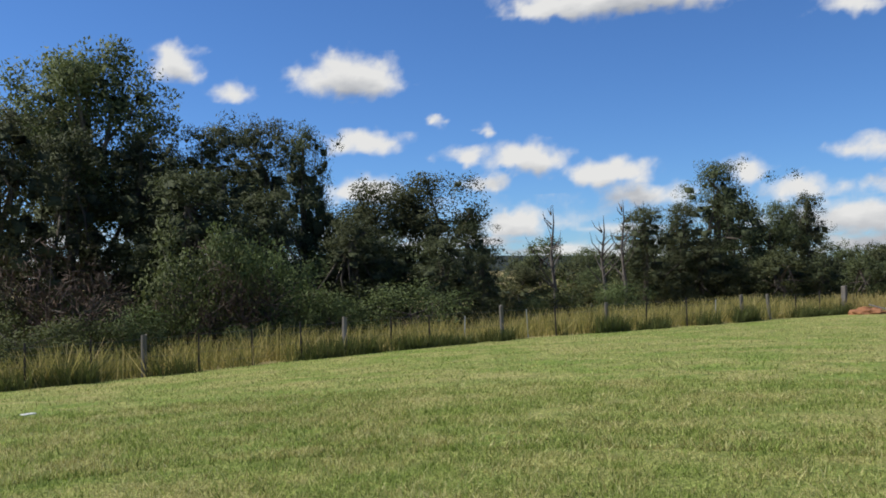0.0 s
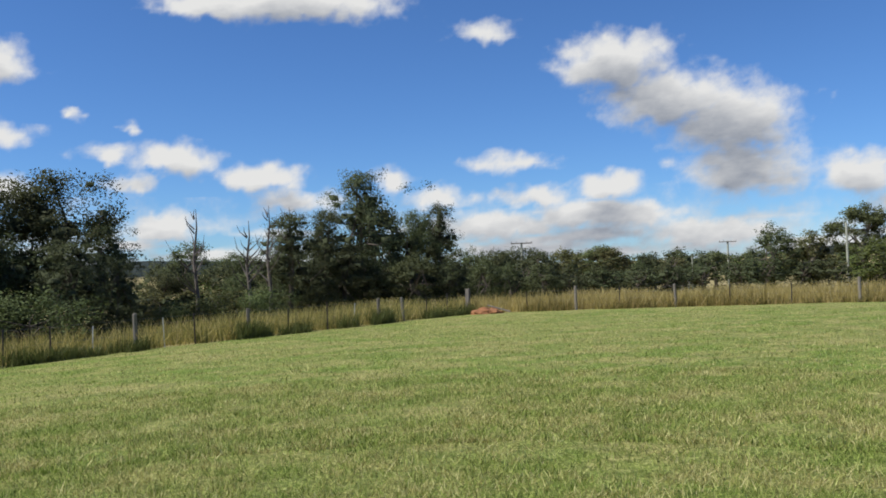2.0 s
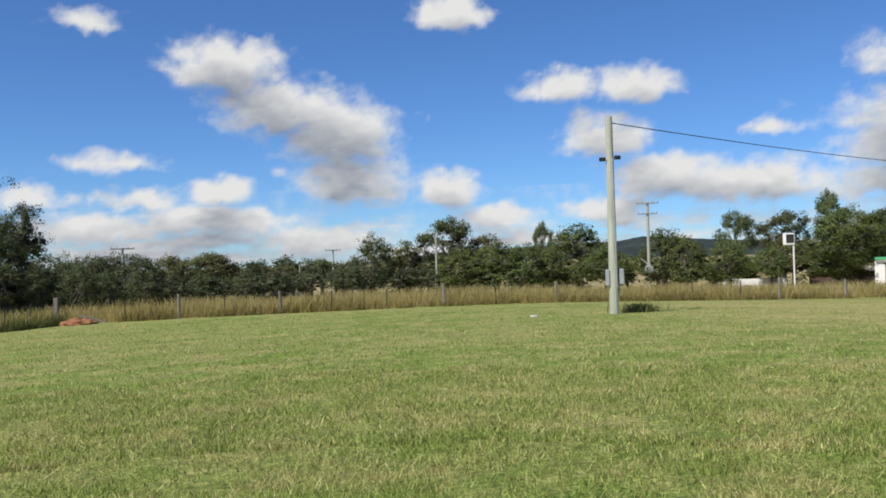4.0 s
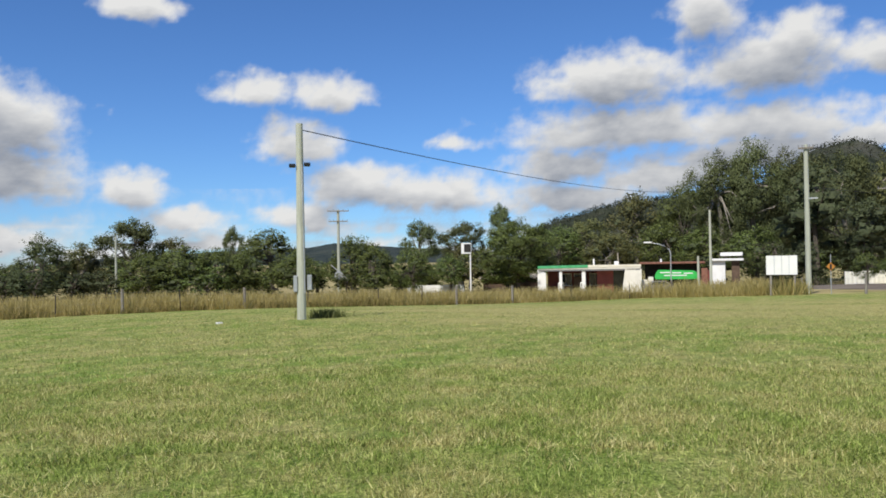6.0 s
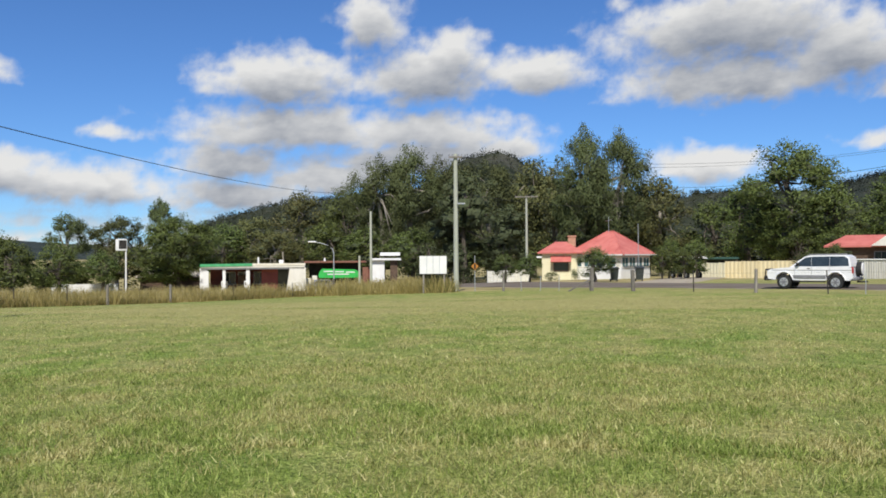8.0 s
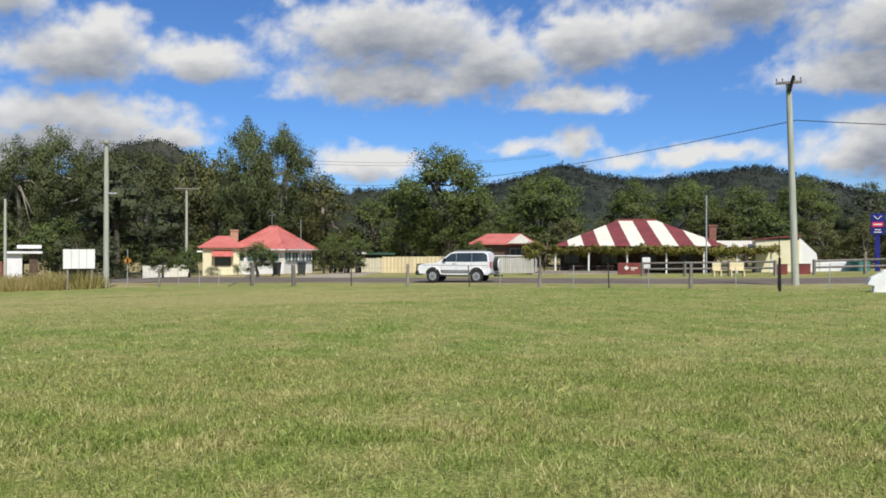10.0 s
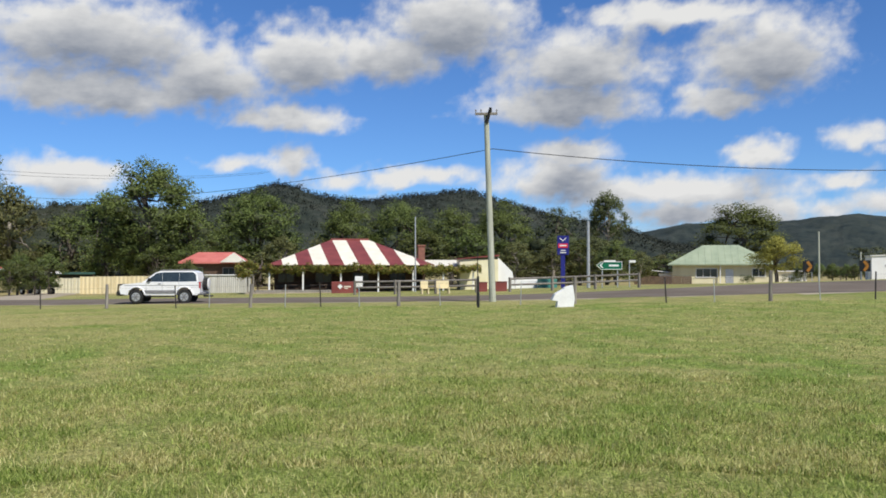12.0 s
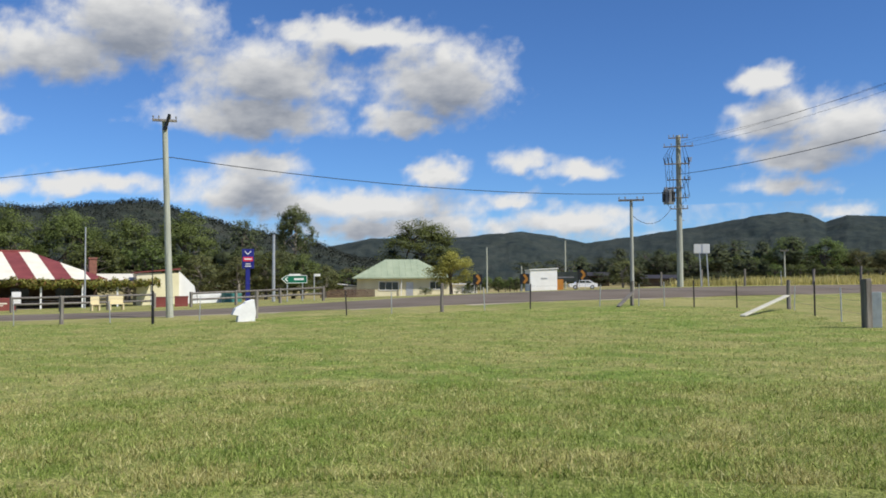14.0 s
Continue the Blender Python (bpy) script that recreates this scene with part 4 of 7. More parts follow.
for row, group in ((CREEK, "trees along the creek"), (CREEK_EAST, "trees along the creek"), (FAR_LINE, "far line of trees"), (ORCHARD, "trees behind the paddock"), (FOOTHILL, "trees at the foot of the hill"),
                   (HOUSES, "trees behind the houses"), (TOWN_TREES, "trees behind the town"), (PADDOCK_TREES, "trees beyond the dry paddock")):
    for kind, az, d, top, radius in row:
        plant(kind, az, d, top, radius, WORDS[kind], group)
BACK_ROWS = [  # stretches of understorey: kind, from bearing, to bearing, distance, height of the tops, radius
    ("under", 47, 57, 98, 1.9, 2.5), ("under", 60, 65.5, 98, 1.9, 2.5), ("dusky", 37, 46.5, 108, 1.7, 2.7), ("dusky", 26, 36, 98, .9, 2.4),
    ("dark", -34, 0, 42, 3.6, 3.2), ("shrub", -32, 0, 35, 1.5, 2.4), ("under", 0, 14, 66, 1.6, 3.0), ("scrubby", 2, 16, 57, 1.0, 2.6), ("dusky", 10, 26, 76, 2.8, 2.6), ("dusky", 22, 36, 90, 1.2, 2.4), ("dusky", 22, 43, 126, 3.5, 3.0),
    ("under", 34, 47, 150, 2.6, 4.6), ("under", 41, 58, 124, 3.4, 4.4), ("under", 58, 72, 128, 3.0, 4.4), ("scrubby", 72, 98, 176, 8.5, 6.8), ("under", 84, 100, 142, 4.5, 5.0),
    ("under", 96, 122, 165, 8.0, 6.4), ("scrubby", 104, 118, 138, 4.5, 4.8), ("under", 119, 146, 150, 7.0, 6.0), ("scrubby", 127, 142, 125, 3.6, 4.4), ("dusky", 156, 182, 250, 8.5, 6.0), ("dusky", 159, 169, 170, 3.4, 3.2), ("under", 143, 160, 175, 3.0, 4.4),
    ("scrubby", -2, 14, 100, 1.2, 3.4)]
for i, (kind, a0, a1, d, top, radius) in enumerate(BACK_ROWS):
    rng_ = random.Random(i)
    a = a0
    while a <= a1:
        r = radius * rng_.uniform(.85, 1.15)
        plant(kind, a, d + rng_.uniform(-4, 4) * d / 100, top * rng_.uniform(.8, 1.12), r, WORDS.get(kind, "low dense understorey tree behind the taller trees"), "understorey trees")
        a += math.degrees(1.35 * r / d)
SCRUB = [
    ("shrub", -29.5, 27.5, .9, 2.0), ("shrub", -25.0, 28.5, .6, 1.9), ("twig", -26.0, 29.0, 2.6, 1.7), ("shrub", -22.0, 29.5, .8, 1.8), ("shrub", -20.0, 31, 4.1, 2.2), ("shrub", -17.2, 31.5, 3.9, 2.0), ("shrub", -14.4, 32, 2.9, 2.0), ("twig", -16.2, 30.5, 3.2, 1.8), ("twig", -18.5, 30, 2.2, 1.8),
    ("shrub", -15.3, 29, .2, 1.1), ("shrub", -13.2, 30, .3, 1.2), ("twig", -28, 31, 3.4, 2.2), ("shrub", -10.5, 33, 1.0, 1.5), ("shrub", 5.0, 45, 1.0, 2.0), ("shrub", 9.0, 46, 1.0, 2.0), ("shrub", 2.5, 43, .3, 1.6)]
for kind, az, d, top, radius in SCRUB:
    plant(kind, az, d, top, radius, WORDS[kind], "scrub behind the fence")


def dead_tree(az, d, top, seed):
    rng = np.random.default_rng(seed)
    x, y = spot(az, d)
    z = ground(x, y)
    h = top - z
    v, f = [], []
    tube(v, f, [(0, 0, -.3), (.1, 0, h * .3), (-.05, .1, h * .6), (.12, 0, h * .85), (.1, .05, h)], [.13, .1, .075, .04, .01], 6)
    for k in range(15):
        s = rng.uniform(.3, .95)
        a, out = rng.uniform(0, 6.28), rng.uniform(.6, 1.5) * (1.15 - s)
        p = Vector((0, 0, h * s))
        q = p + Vector((math.cos(a) * out, math.sin(a) * out, .9 * out))
        e = q + Vector((math.cos(a + .5) * out * .5, math.sin(a + .5) * out * .5, out * .9))
        tube(v, f, [p, p.lerp(q, .5), q, e], [.045, .035, .022, .006], 5)
    ob = new("dead_tree", mesh_of("dead_tree", v, f, DEADWOOD, True))
    ob.location = (x, y, z)
    tagged(ob, "bare grey dead tree with upright forked branches", "tree", "dead trees by the creek")


dead_tree(4.3, 46, 5.0, 1), dead_tree(7.6, 47, 4.4, 2), dead_tree(8.9, 50, 5.4, 3), dead_tree(10.2, 54, 5.6, 4)


# ---- fences ----
def along(p, q, s):
    return p[0] + (q[0] - p[0]) * s, p[1] + (q[1] - p[1]) * s


def post_mesh(kind, seed=0):
    rng = random.Random(seed)
    bm = bmesh.new()
    if kind == "wood":
        rod(bm, (0, 0, -.4), (rng.uniform(-.03, .03), rng.uniform(-.03, .03), 1.15), .085, .075, 9)
        for v in bm.verts:
            v.co += Vector((rng.uniform(-.01, .01), rng.uniform(-.01, .01), rng.uniform(-.03, .03)))
    elif kind == "thick":
        box(bm, -.11, .11, -.10, .10, -.4, 1.3, .02)
        for v in bm.verts:
            v.co += Vector((rng.uniform(-.015, .015), rng.uniform(-.015, .015), rng.uniform(-.03, .03) if v.co.z > 0 else 0))
    elif kind == "star":
        for a in (0, 120, 240):
            box(bm, 0, .03, -.006, .006, -.3, 1.1, 0, pose(0, 0, 0, 0, 0, a))
    else:
        rod(bm, (0, 0, -.2), (0, 0, 1.0), .02, .02, 6)
    me = bpy.data.meshes.new(kind + "_post")
    bm.to_mesh(me)
    bm.free()
    me.materials.append(STEEL_POST if kind == "star" else GALV if kind == "thin" else WOOD)
    return me


POSTS = {k: post_mesh(k, i) for i, k in enumerate(("wood", "thick", "star", "thin"))}


def fence(name, p, q, stations, label, wires=(.25, .55, .85, 1.05), scale=1.0):
    x0, y0 = along(p, q, stations[0][0])
    root = thing(name, pose(x0, y0, ground(x0, y0)), label, "fence")
    base = root.matrix_basis.translation
    tops = []
    for i, (s, kind) in enumerate(stations):
        x, y = along(p, q, s)
        z = ground(x, y)
        o = piece("post", POSTS[kind], root, pose(x - base.x, y - base.y, z - base.z, (i * 37 % 7 - 3) * .8, (i * 53 % 7 - 3) * .8, i * 47), "grey weathered timber post" if kind in ("wood", "thick") else "dark steel post")
        o.scale = (1, 1, scale * (1 + .03 * ((i * 29) % 5 - 2)))
        tops.append(Vector((x, y, z)) - base)
    for h in wires:
        v, f = [], []
        pts = []
        for a, b in zip(tops, tops[1:]):
            pts += [a + Vector((0, 0, h * scale)), (a + b) / 2 + Vector((0, 0, h * scale - .02))]
        pts.append(tops[-1] + Vector((0, 0, h * scale)))
        tube(v, f, pts, [.004] * len(pts), 4)
        piece("wire", mesh_of("wire", v, f, WIRE), root)
    return root


fence("creek_fence", FENCE_A, CORNER, [(-.2, "wood"), (-.09, "star"), (-.041, "star"), (.001, "wood"), (.047, "star"), (.096, "star"), (.143, "star"), (.187, "wood"), (.238, "star"), (.283, "star"), (.326, "thin"), (.375, "wood"),
      (.41, "thin"), (.45, "star"), (.526, "wood"), (.592, "star"), (.664, "star"), (.717, "thin"), (.771, "wood"), (.827, "wood"), (.886, "star"), (.94, "star"), (1.0, "thick")], "wire fence on grey timber and steel posts beside the creek")
fence("paddock_fence", CORNER, FENCE_B, [(.057, "star"), (.102, "wood"), (.141, "star"), (.191, "wood"), (.237, "star"), (.289, "star"), (.344, "wood"), (.396, "star"), (.458, "wood"), (.524, "star"), (.606, "star"), (.66, "star"), (.706, "wood"), (.786, "wood"), (.879, "star"), (.98, "star"), (1.06, "wood")],
      "wire fence on timber and steel posts in tall dry grass")
fence("road_fence", GATE, BEND, [(.066, "thick"), (.15, "star"), (.225, "wood"), (.3, "star"), (.335, "thin"), (.377, "wood"), (.412, "thin"), (.447, "star"), (.484, "thin"), (.521, "wood"), (.559, "thin"), (.592, "star"), (.63, "thin"), (.676, "wood"), (.751, "star"), (.789, "thin"), (.832, "wood"), (.869, "thin"), (.909, "star"), (.971, "thin"), (1.0, "wood")],
      "low wire fence on mixed posts beside the road", (.35, .7, 1.0))
fence("gate_fence", (64.0, 1.0), GATE, [(0.0, "wood"), (.2, "thin"), (.42, "wood"), (.55, "thin"), (.68, "thin"), (.8, "thin"), (1.0, "thick")], "wire fence with thin steel posts beside the gateway", (.35, .7, 1.0))
fence("corner_fence", BEND, (5.6, -36.6), [(.05, "thin"), (.23, "thin"), (.43, "star"), (.70, "star"), (1.0, "wood")], "wire fence on dark posts along the corner of the lawn", (.35, .7, 1.0))
fence("end_fence", (5.6, -36.6), (2.2, -26.5), [(.1, "thin"), (.42, "star"), (.75, "thin"), (1.0, "thick")], "short wire fence ending at a thick post", (.35, .7, 1.0))


def plank(name, a, b, w, t, mat, label):
    a, b = Vector(a), Vector(b)
    bm = boxed(-w / 2, w / 2, -t / 2, t / 2, 0, (b - a).length, .008)
    ob = part(name, bm, mat)
    ob.matrix_basis = Matrix.Translation(a) @ (b - a).to_track_quat("Z", "Y").to_matrix().to_4x4()
    return tagged(ob, label, "plank")


def on_ground(az, d, h=0.0):
    x, y = spot(az, d)
    return Vector((x, y, ground(x, y) + h))


plank("leaning_plank", on_ground(168.6, 32.2, .03), on_ground(171.2, 36.4, .55), .2, .05, surface("pale_sawn_timber", (.46, .44, .36), (.6, .58, .48), .8, 2, 20, .2), "pale sawn plank leaning from the lawn onto a fence post")
plank("strut_plank", on_ground(161.2, 39.2, .03), on_ground(162.1, 39.9, .6), .2, .06, WOOD, "grey timber strut bracing a fence post")
plank("gate_strut", on_ground(96.9, 52.6, .03), on_ground(98.3, 53.4, .7), .1, .08, WOOD, "grey timber strut bracing the gatepost")
sheet = part("metal_screen", boxed(-.2, .2, -.02, .02, 0, .95, .01), GALV)
sheet.matrix_basis = facing(175.6, 26.6, 5)
tagged(sheet, "upright grey metal sheet panel beside the thick post", "panel")


# ---- poles and cables ----
def pole(az, d, top, r, label, lean=0.0, arms=(), lamp=False, turn=0.0, mat=POLE, group="power poles", name="power_pole", slight=.06):
    root = thing(name, facing(az, d, turn), label, "pole", group)
    z = root.matrix_basis.translation.z
    h = top - z
    piece_ = part("shaft", rodded((0, 0, -.5), (lean * h, 0, h), r, r * .72, 12), mat, root)
    for drop, half in arms:
        part("crossarm", boxed(lean * h - half, lean * h + half, -.06 - r, -r + .02, h - drop - slight, h - drop + slight, .01), WOOD, root)
        for k in (-1, -.5, .5, 1):
            bm = rodded((lean * h + k * half * .93, -r, h - drop + .05), (lean * h + k * half * .93, -r, h - drop + .14), .03, .02, 6)
            rod(bm, (lean * h + k * half * .93, -r, h - drop + .14), (lean * h + k * half * .93, -r, h - drop + .22), .045, .03, 8)
            part("insulator", bm, CARTRIM, root)
    root["height"] = h
    return root


p1 = pole(57.78, 29.9, 6.36, .16, "round grey timber pole with meter boxes standing in the lawn")
h1 = p1["height"]
part("flood_lamp", box(boxed(-.36, -.14, -.14, .06, h1 - 1.5, h1 - 1.38, .02), .14, .36, -.14, .06, h1 - 1.46, h1 - 1.34, .02), BLACK, p1, "pair of small black lamps")
part("meter_box", boxed(-.26, -.12, -.16, .16, .95, 1.5, .02), GALV, p1, "grey metal meter box")
part("switch_box", boxed(.2, .36, -.12, .12, 1.0, 1.52, .02), GALV, p1, "pale grey switch box")
part("conduit", rodded((.12, -.16, .9), (.08, -.13, h1 - 1.4), .025, .02, 6), GALV, p1)
p2 = pole(59.46, 100.5, 7.8, .2, "timber pole with two crossarms and insulators", 0, ((.15, 1.25), (1.35, 1.1)))
h2 = p2["height"]
part("stay_bracket", rodded((-.9, -.2, h2 - 6.4), (.9, -.2, h2 - 8.0), .06, .06, 6), GALV, p2)
part("cable_drum", rodded((0, -.35, h2 - 7.6), (0, -.15, h2 - 7.6), .5, .5, 14), GALV, p2, "round grey cable coil")
pole(38.6, 130, 3.95, .17, "far timber pole with one crossarm", 0, ((.1, 1.2),))
pole(45.5, 110, 5.2, .16, "plain pale timber pole among trees")
pole(25.5, 96, 4.0, .16, "far timber pole with one crossarm", 0, ((.1, 1.2),))
pole(36.4, 125, 1.9, .1, "short pale far pole")
p3 = pole(89.45, 64.7, 9.25, .2, "tall grey timber pole beside the road", 0.0, ((.25, .5),))
part("bracket", boxed(.1, .7, -.3, -.2, 6.5, 6.6, .01), GALV, p3)
pole(93.99, 105.7, 8.9, .17, "tall timber pole with crossarm before the trees", 0, ((.1, 1.4),))
pole(83.66, 100.7, 6.9, .17, "timber pole behind the tall grass")
pole(82.9, 100.9, 1.75, .16, "short thick timber pole behind the tall grass")
p4 = pole(132.76, 43.1, 9.3, .17, "leaning grey timber pole beside the road", -.034, ((.05, .55),))
part("bent_bracket", rodded((-.034 * p4["height"], -.1, p4["height"] - .5), (-.034 * p4["height"] + .22, -.25, p4["height"] + .25), .1, .07, 8), BLACK, p4)
pole(138.89, 76.1, 5.8, .15, "pale pole with a small box", 0, (), mat=GALV)
pole(127.54, 77.0, 6.3, .07, "thin grey steel flagpole beside the hall", 0, (), mat=GALV, group="", name="flagpole")
pole(152.82, 96.1, 5.5, .1, "thin pale pole beside the hedge")
pole(157.98, 151.1, 8.8, .16, "far timber pole before the hills")
pole(155.1, 96, 3.4, .1, "short timber pole beside the white shed")
pole(171.49, 121.1, 5.6, .12, "pale far pole in the dry paddock", 0, ((.05, .5),))
pole(101.23, 92.9, 4.9, .045, "thin pale flagpole before the red-roofed house", 0, (), mat=GALV, group="", name="flagpole")
p5 = pole(162.16, 53.1, 6.5, .12, "slim timber pole with one crossarm beside the road", 0, ((.06, .75),))
p6 = pole(165.16, 62.1, 11.7, .22, "big timber pole with transformer and crossarms", 0, ((.2, .65), (.8, 1.0), (3.1, .8), (4.35, .65), (5.1, .6)), slight=.035)
h6 = p6["height"]
tr6 = part("transformer", rodded((-.68, -.1, h6 - 4.75), (-.68, -.1, h6 - 3.75), .36, .36, 16), surface("grey_transformer_tank", (.16, .17, .17), (.26, .27, .27), .5, 3, 20, .1), p6, "dark grey transformer tank")
for a in range(0, 360, 45):
    part("fin", boxed(.34, .44, -.03, .03, h6 - 4.6, h6 - 3.9, .005, pose(-.68, -.1, 0, 0, 0, a)), BLACK, tr6)
part("fuse_arm", boxed(-.95, .75, -.36, -.26, h6 - 2.05, h6 - 1.97, .01), WOOD, p6)
for k in (-.9, -.65, -.4, .45, .7):
    part("fuse", rodded((k, -.31, h6 - 1.98), (k - .08, -.31, h6 - 1.55), .045, .03, 6), BLACK, p6)
    part("lead", rodded((k * .9, -.31, h6 - 3.7), (k, -.31, h6 - 2.0), .014, .014, 5), CABLE, p6)
    part("jumper", rodded((k - .08, -.31, h6 - 1.55), (k * .6, -.31, h6 - .85), .014, .014, 5), CABLE, p6)
for k in (.25, .5):
    part("loop", rodded((k, -.3, h6 - 3.1), (k + .22, -.3, h6 - 4.3), .02, .02, 5), CABLE, p6)


def untidy_leads():
    rng = random.Random(12)
    for k in range(16):
        x0, z0 = rng.choice((-1, 1)) * rng.uniform(.2, .75), h6 - rng.uniform(1.2, 4.6)
        x1, z1 = x0 + rng.uniform(-.3, .3), z0 - rng.uniform(.3, .9)
        va, fa = [], []
        mid = ((x0 + x1) / 2 + rng.uniform(-.22, .22), -.35, (z0 + z1) / 2)
        tube(va, fa, [(x0, -.28, z0), mid, (x1, -.28, z1)], [.016] * 3, 5)
        piece("lead", mesh_of("lead", va, fa, CABLE, True), p6)
    for k in range(8):
        x, z = rng.choice((-1, 1)) * rng.uniform(.25, .9), h6 - rng.choice((.85, 1.6, 2.0, 3.15, 3.6, 4.4))
        part("dropout", rodded((x, -.3, z), (x + rng.uniform(-.12, .12), -.42, z - .32), .045, .025, 6), CARTRIM, p6)
    part("mount", boxed(-1.0, .3, -.3, .1, h6 - 3.68, h6 - 3.62, .01), WOOD, p6)
    part("step_iron", boxed(-.34, .34, -.03, .03, h6 - 5.9, h6 - 5.86), GALV, p6)


untidy_leads()


def cable(a, b, sag, r, label="black overhead cable hanging between poles"):
    a, b = Vector(a), Vector(b)
    v, f = [], []
    pts = [a.lerp(b, k / 24) - Vector((0, 0, sag * 4 * (k / 24) * (1 - k / 24))) for k in range(25)]
    tube(v, f, [p - a for p in pts], [r] * 25, 5)
    ob = new("overhead_cable", mesh_of("overhead_cable", v, f, CABLE))
    ob.location = a
    return tagged(ob, label, "cable", "overhead cables")


def peak(ob, drop=0.0, side=0.0):
    return ob.matrix_basis @ Vector((side, 0, ob["height"] - drop))


cable(peak(p1, .2), Vector((*spot(82.4, 112), 9.9)), .8, .018)
cable(peak(p4, 1.75), Vector((*spot(102.0, 114), 10.5)), 1.4, .018)
cable(peak(p4, 1.75), peak(p6, 3.95), .7, .02)
cable(peak(p6, 2.7), Vector((*spot(186.0, 40), 9.3)), .5, .02)
for side in (-.9, 0, .9):
    cable(peak(p6, .45 + .4 * abs(side), side * .9), Vector((*spot(187.0 + side, 42), 12.1)), .5, .008)
cable(peak(p5, .9), peak(p6, 5.0, -.5), .8, .016)
cable(peak(p3, .2), Vector((*spot(118.0, 95), 12.2)), 1.2, .012)
cable(peak(p3, .5), Vector((*spot(117.6, 95), 12.0)), 1.2, .012)
cable(peak(p3, 2.9), Vector((*spot(104, 120), 9.0)), 1.0, .012)


def street_lamp(az, d, top):
    root = thing("street_lamp", facing(az, d), "grey street lamp with curved arm behind tall grass", "lamp post")
    h = top - root.matrix_basis.translation.z
    part("shaft", rodded((0, 0, -.3), (0, 0, h - .6), .08, .06, 8), GALV, root)
    v, f = [], []
    tube(v, f, [(0, 0, h - .6), (-.15, 0, h - .1), (-.7, 0, h + .35), (-1.5, 0, h + .6), (-2.2, 0, h + .72)], [.06, .055, .05, .045, .04], 7)
    piece("arm", mesh_of("arm", v, f, GALV, True), root)
    part("lantern", boxed(-3.1, -2.1, -.14, .14, h + .68, h + .86, .05), WHITE, root, "white lamp head")


street_lamp(81.2, 105.7, 2.7)


# ---- buildings ----
def hip_roof(x0, x1, y0, y1, z, rise, ridge, thick=.14, along_x=True):
    """A hipped roof over a rectangle, with a ridge of that length."""
    bm = bmesh.new()
    cx, cy = (x0 + x1) / 2, (y0 + y1) / 2
    e = [bm.verts.new(p) for p in ((x0, y0, z), (x1, y0, z), (x1, y1, z), (x0, y1, z))]
    d = [bm.verts.new((v.co.x, v.co.y, z - thick)) for v in e]
    r = [bm.verts.new((cx - ridge / 2, cy, z + rise)), bm.verts.new((cx + ridge / 2, cy, z + rise))] if along_x else [bm.verts.new((cx, cy - ridge / 2, z + rise)), bm.verts.new((cx, cy + ridge / 2, z + rise))]
    if along_x:
        faces = [(e[0], e[1], r[1], r[0]), (e[1], e[2], r[1]), (e[2], e[3], r[0], r[1]), (e[3], e[0], r[0])]
    else:
        faces = [(e[0], e[1], r[0]), (e[1], e[2], r[1], r[0]), (e[2], e[3], r[1]), (e[3], e[0], r[0], r[1])]
    for q in faces:
        bm.faces.new(q)
    bm.faces.new(d[::-1])
    for i in range(4):
        bm.faces.new((d[i], d[(i + 1) % 4], e[(i + 1) % 4], e[i]))
    bmesh.ops.recalc_face_normals(bm, faces=bm.faces)
    return bm


def ribs(bm, x0, x1, y0, z0, y1, z1, step, h=.03, clip=None):
    """Raised seams up a slope that faces the field, at even steps along x."""
    n = int((x1 - x0) / step)
    for i in range(n + 1):
        x = x0 + (x1 - x0) * i / n
        t = 1.0 if clip is None else clip(x)
        if t > .05:
            a, b = Vector((x, y0, z0 + .01)), Vector((x, y0 + (y1 - y0) * t, z0 + (z1 - z0) * t + .01))
            rod(bm, a, b, h, h, 4)
    return bm


def window(parent, x0, x1, y, z0, z1, glass=GLASS, bars=1, m=None, frame_mat=WHITE):
    w = part("window", boxed(x0, x1, y - .03, y + .06, z0, z1), glass, parent)
    fr = bmesh.new()
    for a in (x0, x1):
        box(fr, a - .05, a + .05, y - .07, y + .02, z0 - .05, z1 + .05)
    for c in (z0, z1):
        box(fr, x0 + .05, x1 - .05, y - .07, y + .02, c - .05, c + .05)
    for k in range(1, bars + 1):
        a = x0 + (x1 - x0) * k / (bars + 1)
        box(fr, a - .025, a + .025, y - .06, y + .02, z0 + .05, z1 - .05)
    part("frame", fr, frame_mat, w)
    if m is not None:
        w.matrix_basis = m
    return w


def boards(parent, x0, x1, y, z0, z1, mat, m=None, step=.2):
    """Lapped wall boards, one by one."""
    n = max(1, int((z1 - z0) / step))
    g = (z1 - z0) / n
    bm = prism(bmesh.new(), [(y - .04, 0), (y, 0), (y, g - .004), (y - .015, g - .004)], x1 - x0, "x", x0)
    me = bpy.data.meshes.new("board")
    bm.to_mesh(me)
    bm.free()
    me.materials.append(mat)
    for i in range(n):
        piece("board", me, parent, (m or Matrix()) @ pose(0, 0, z0 + g * i))


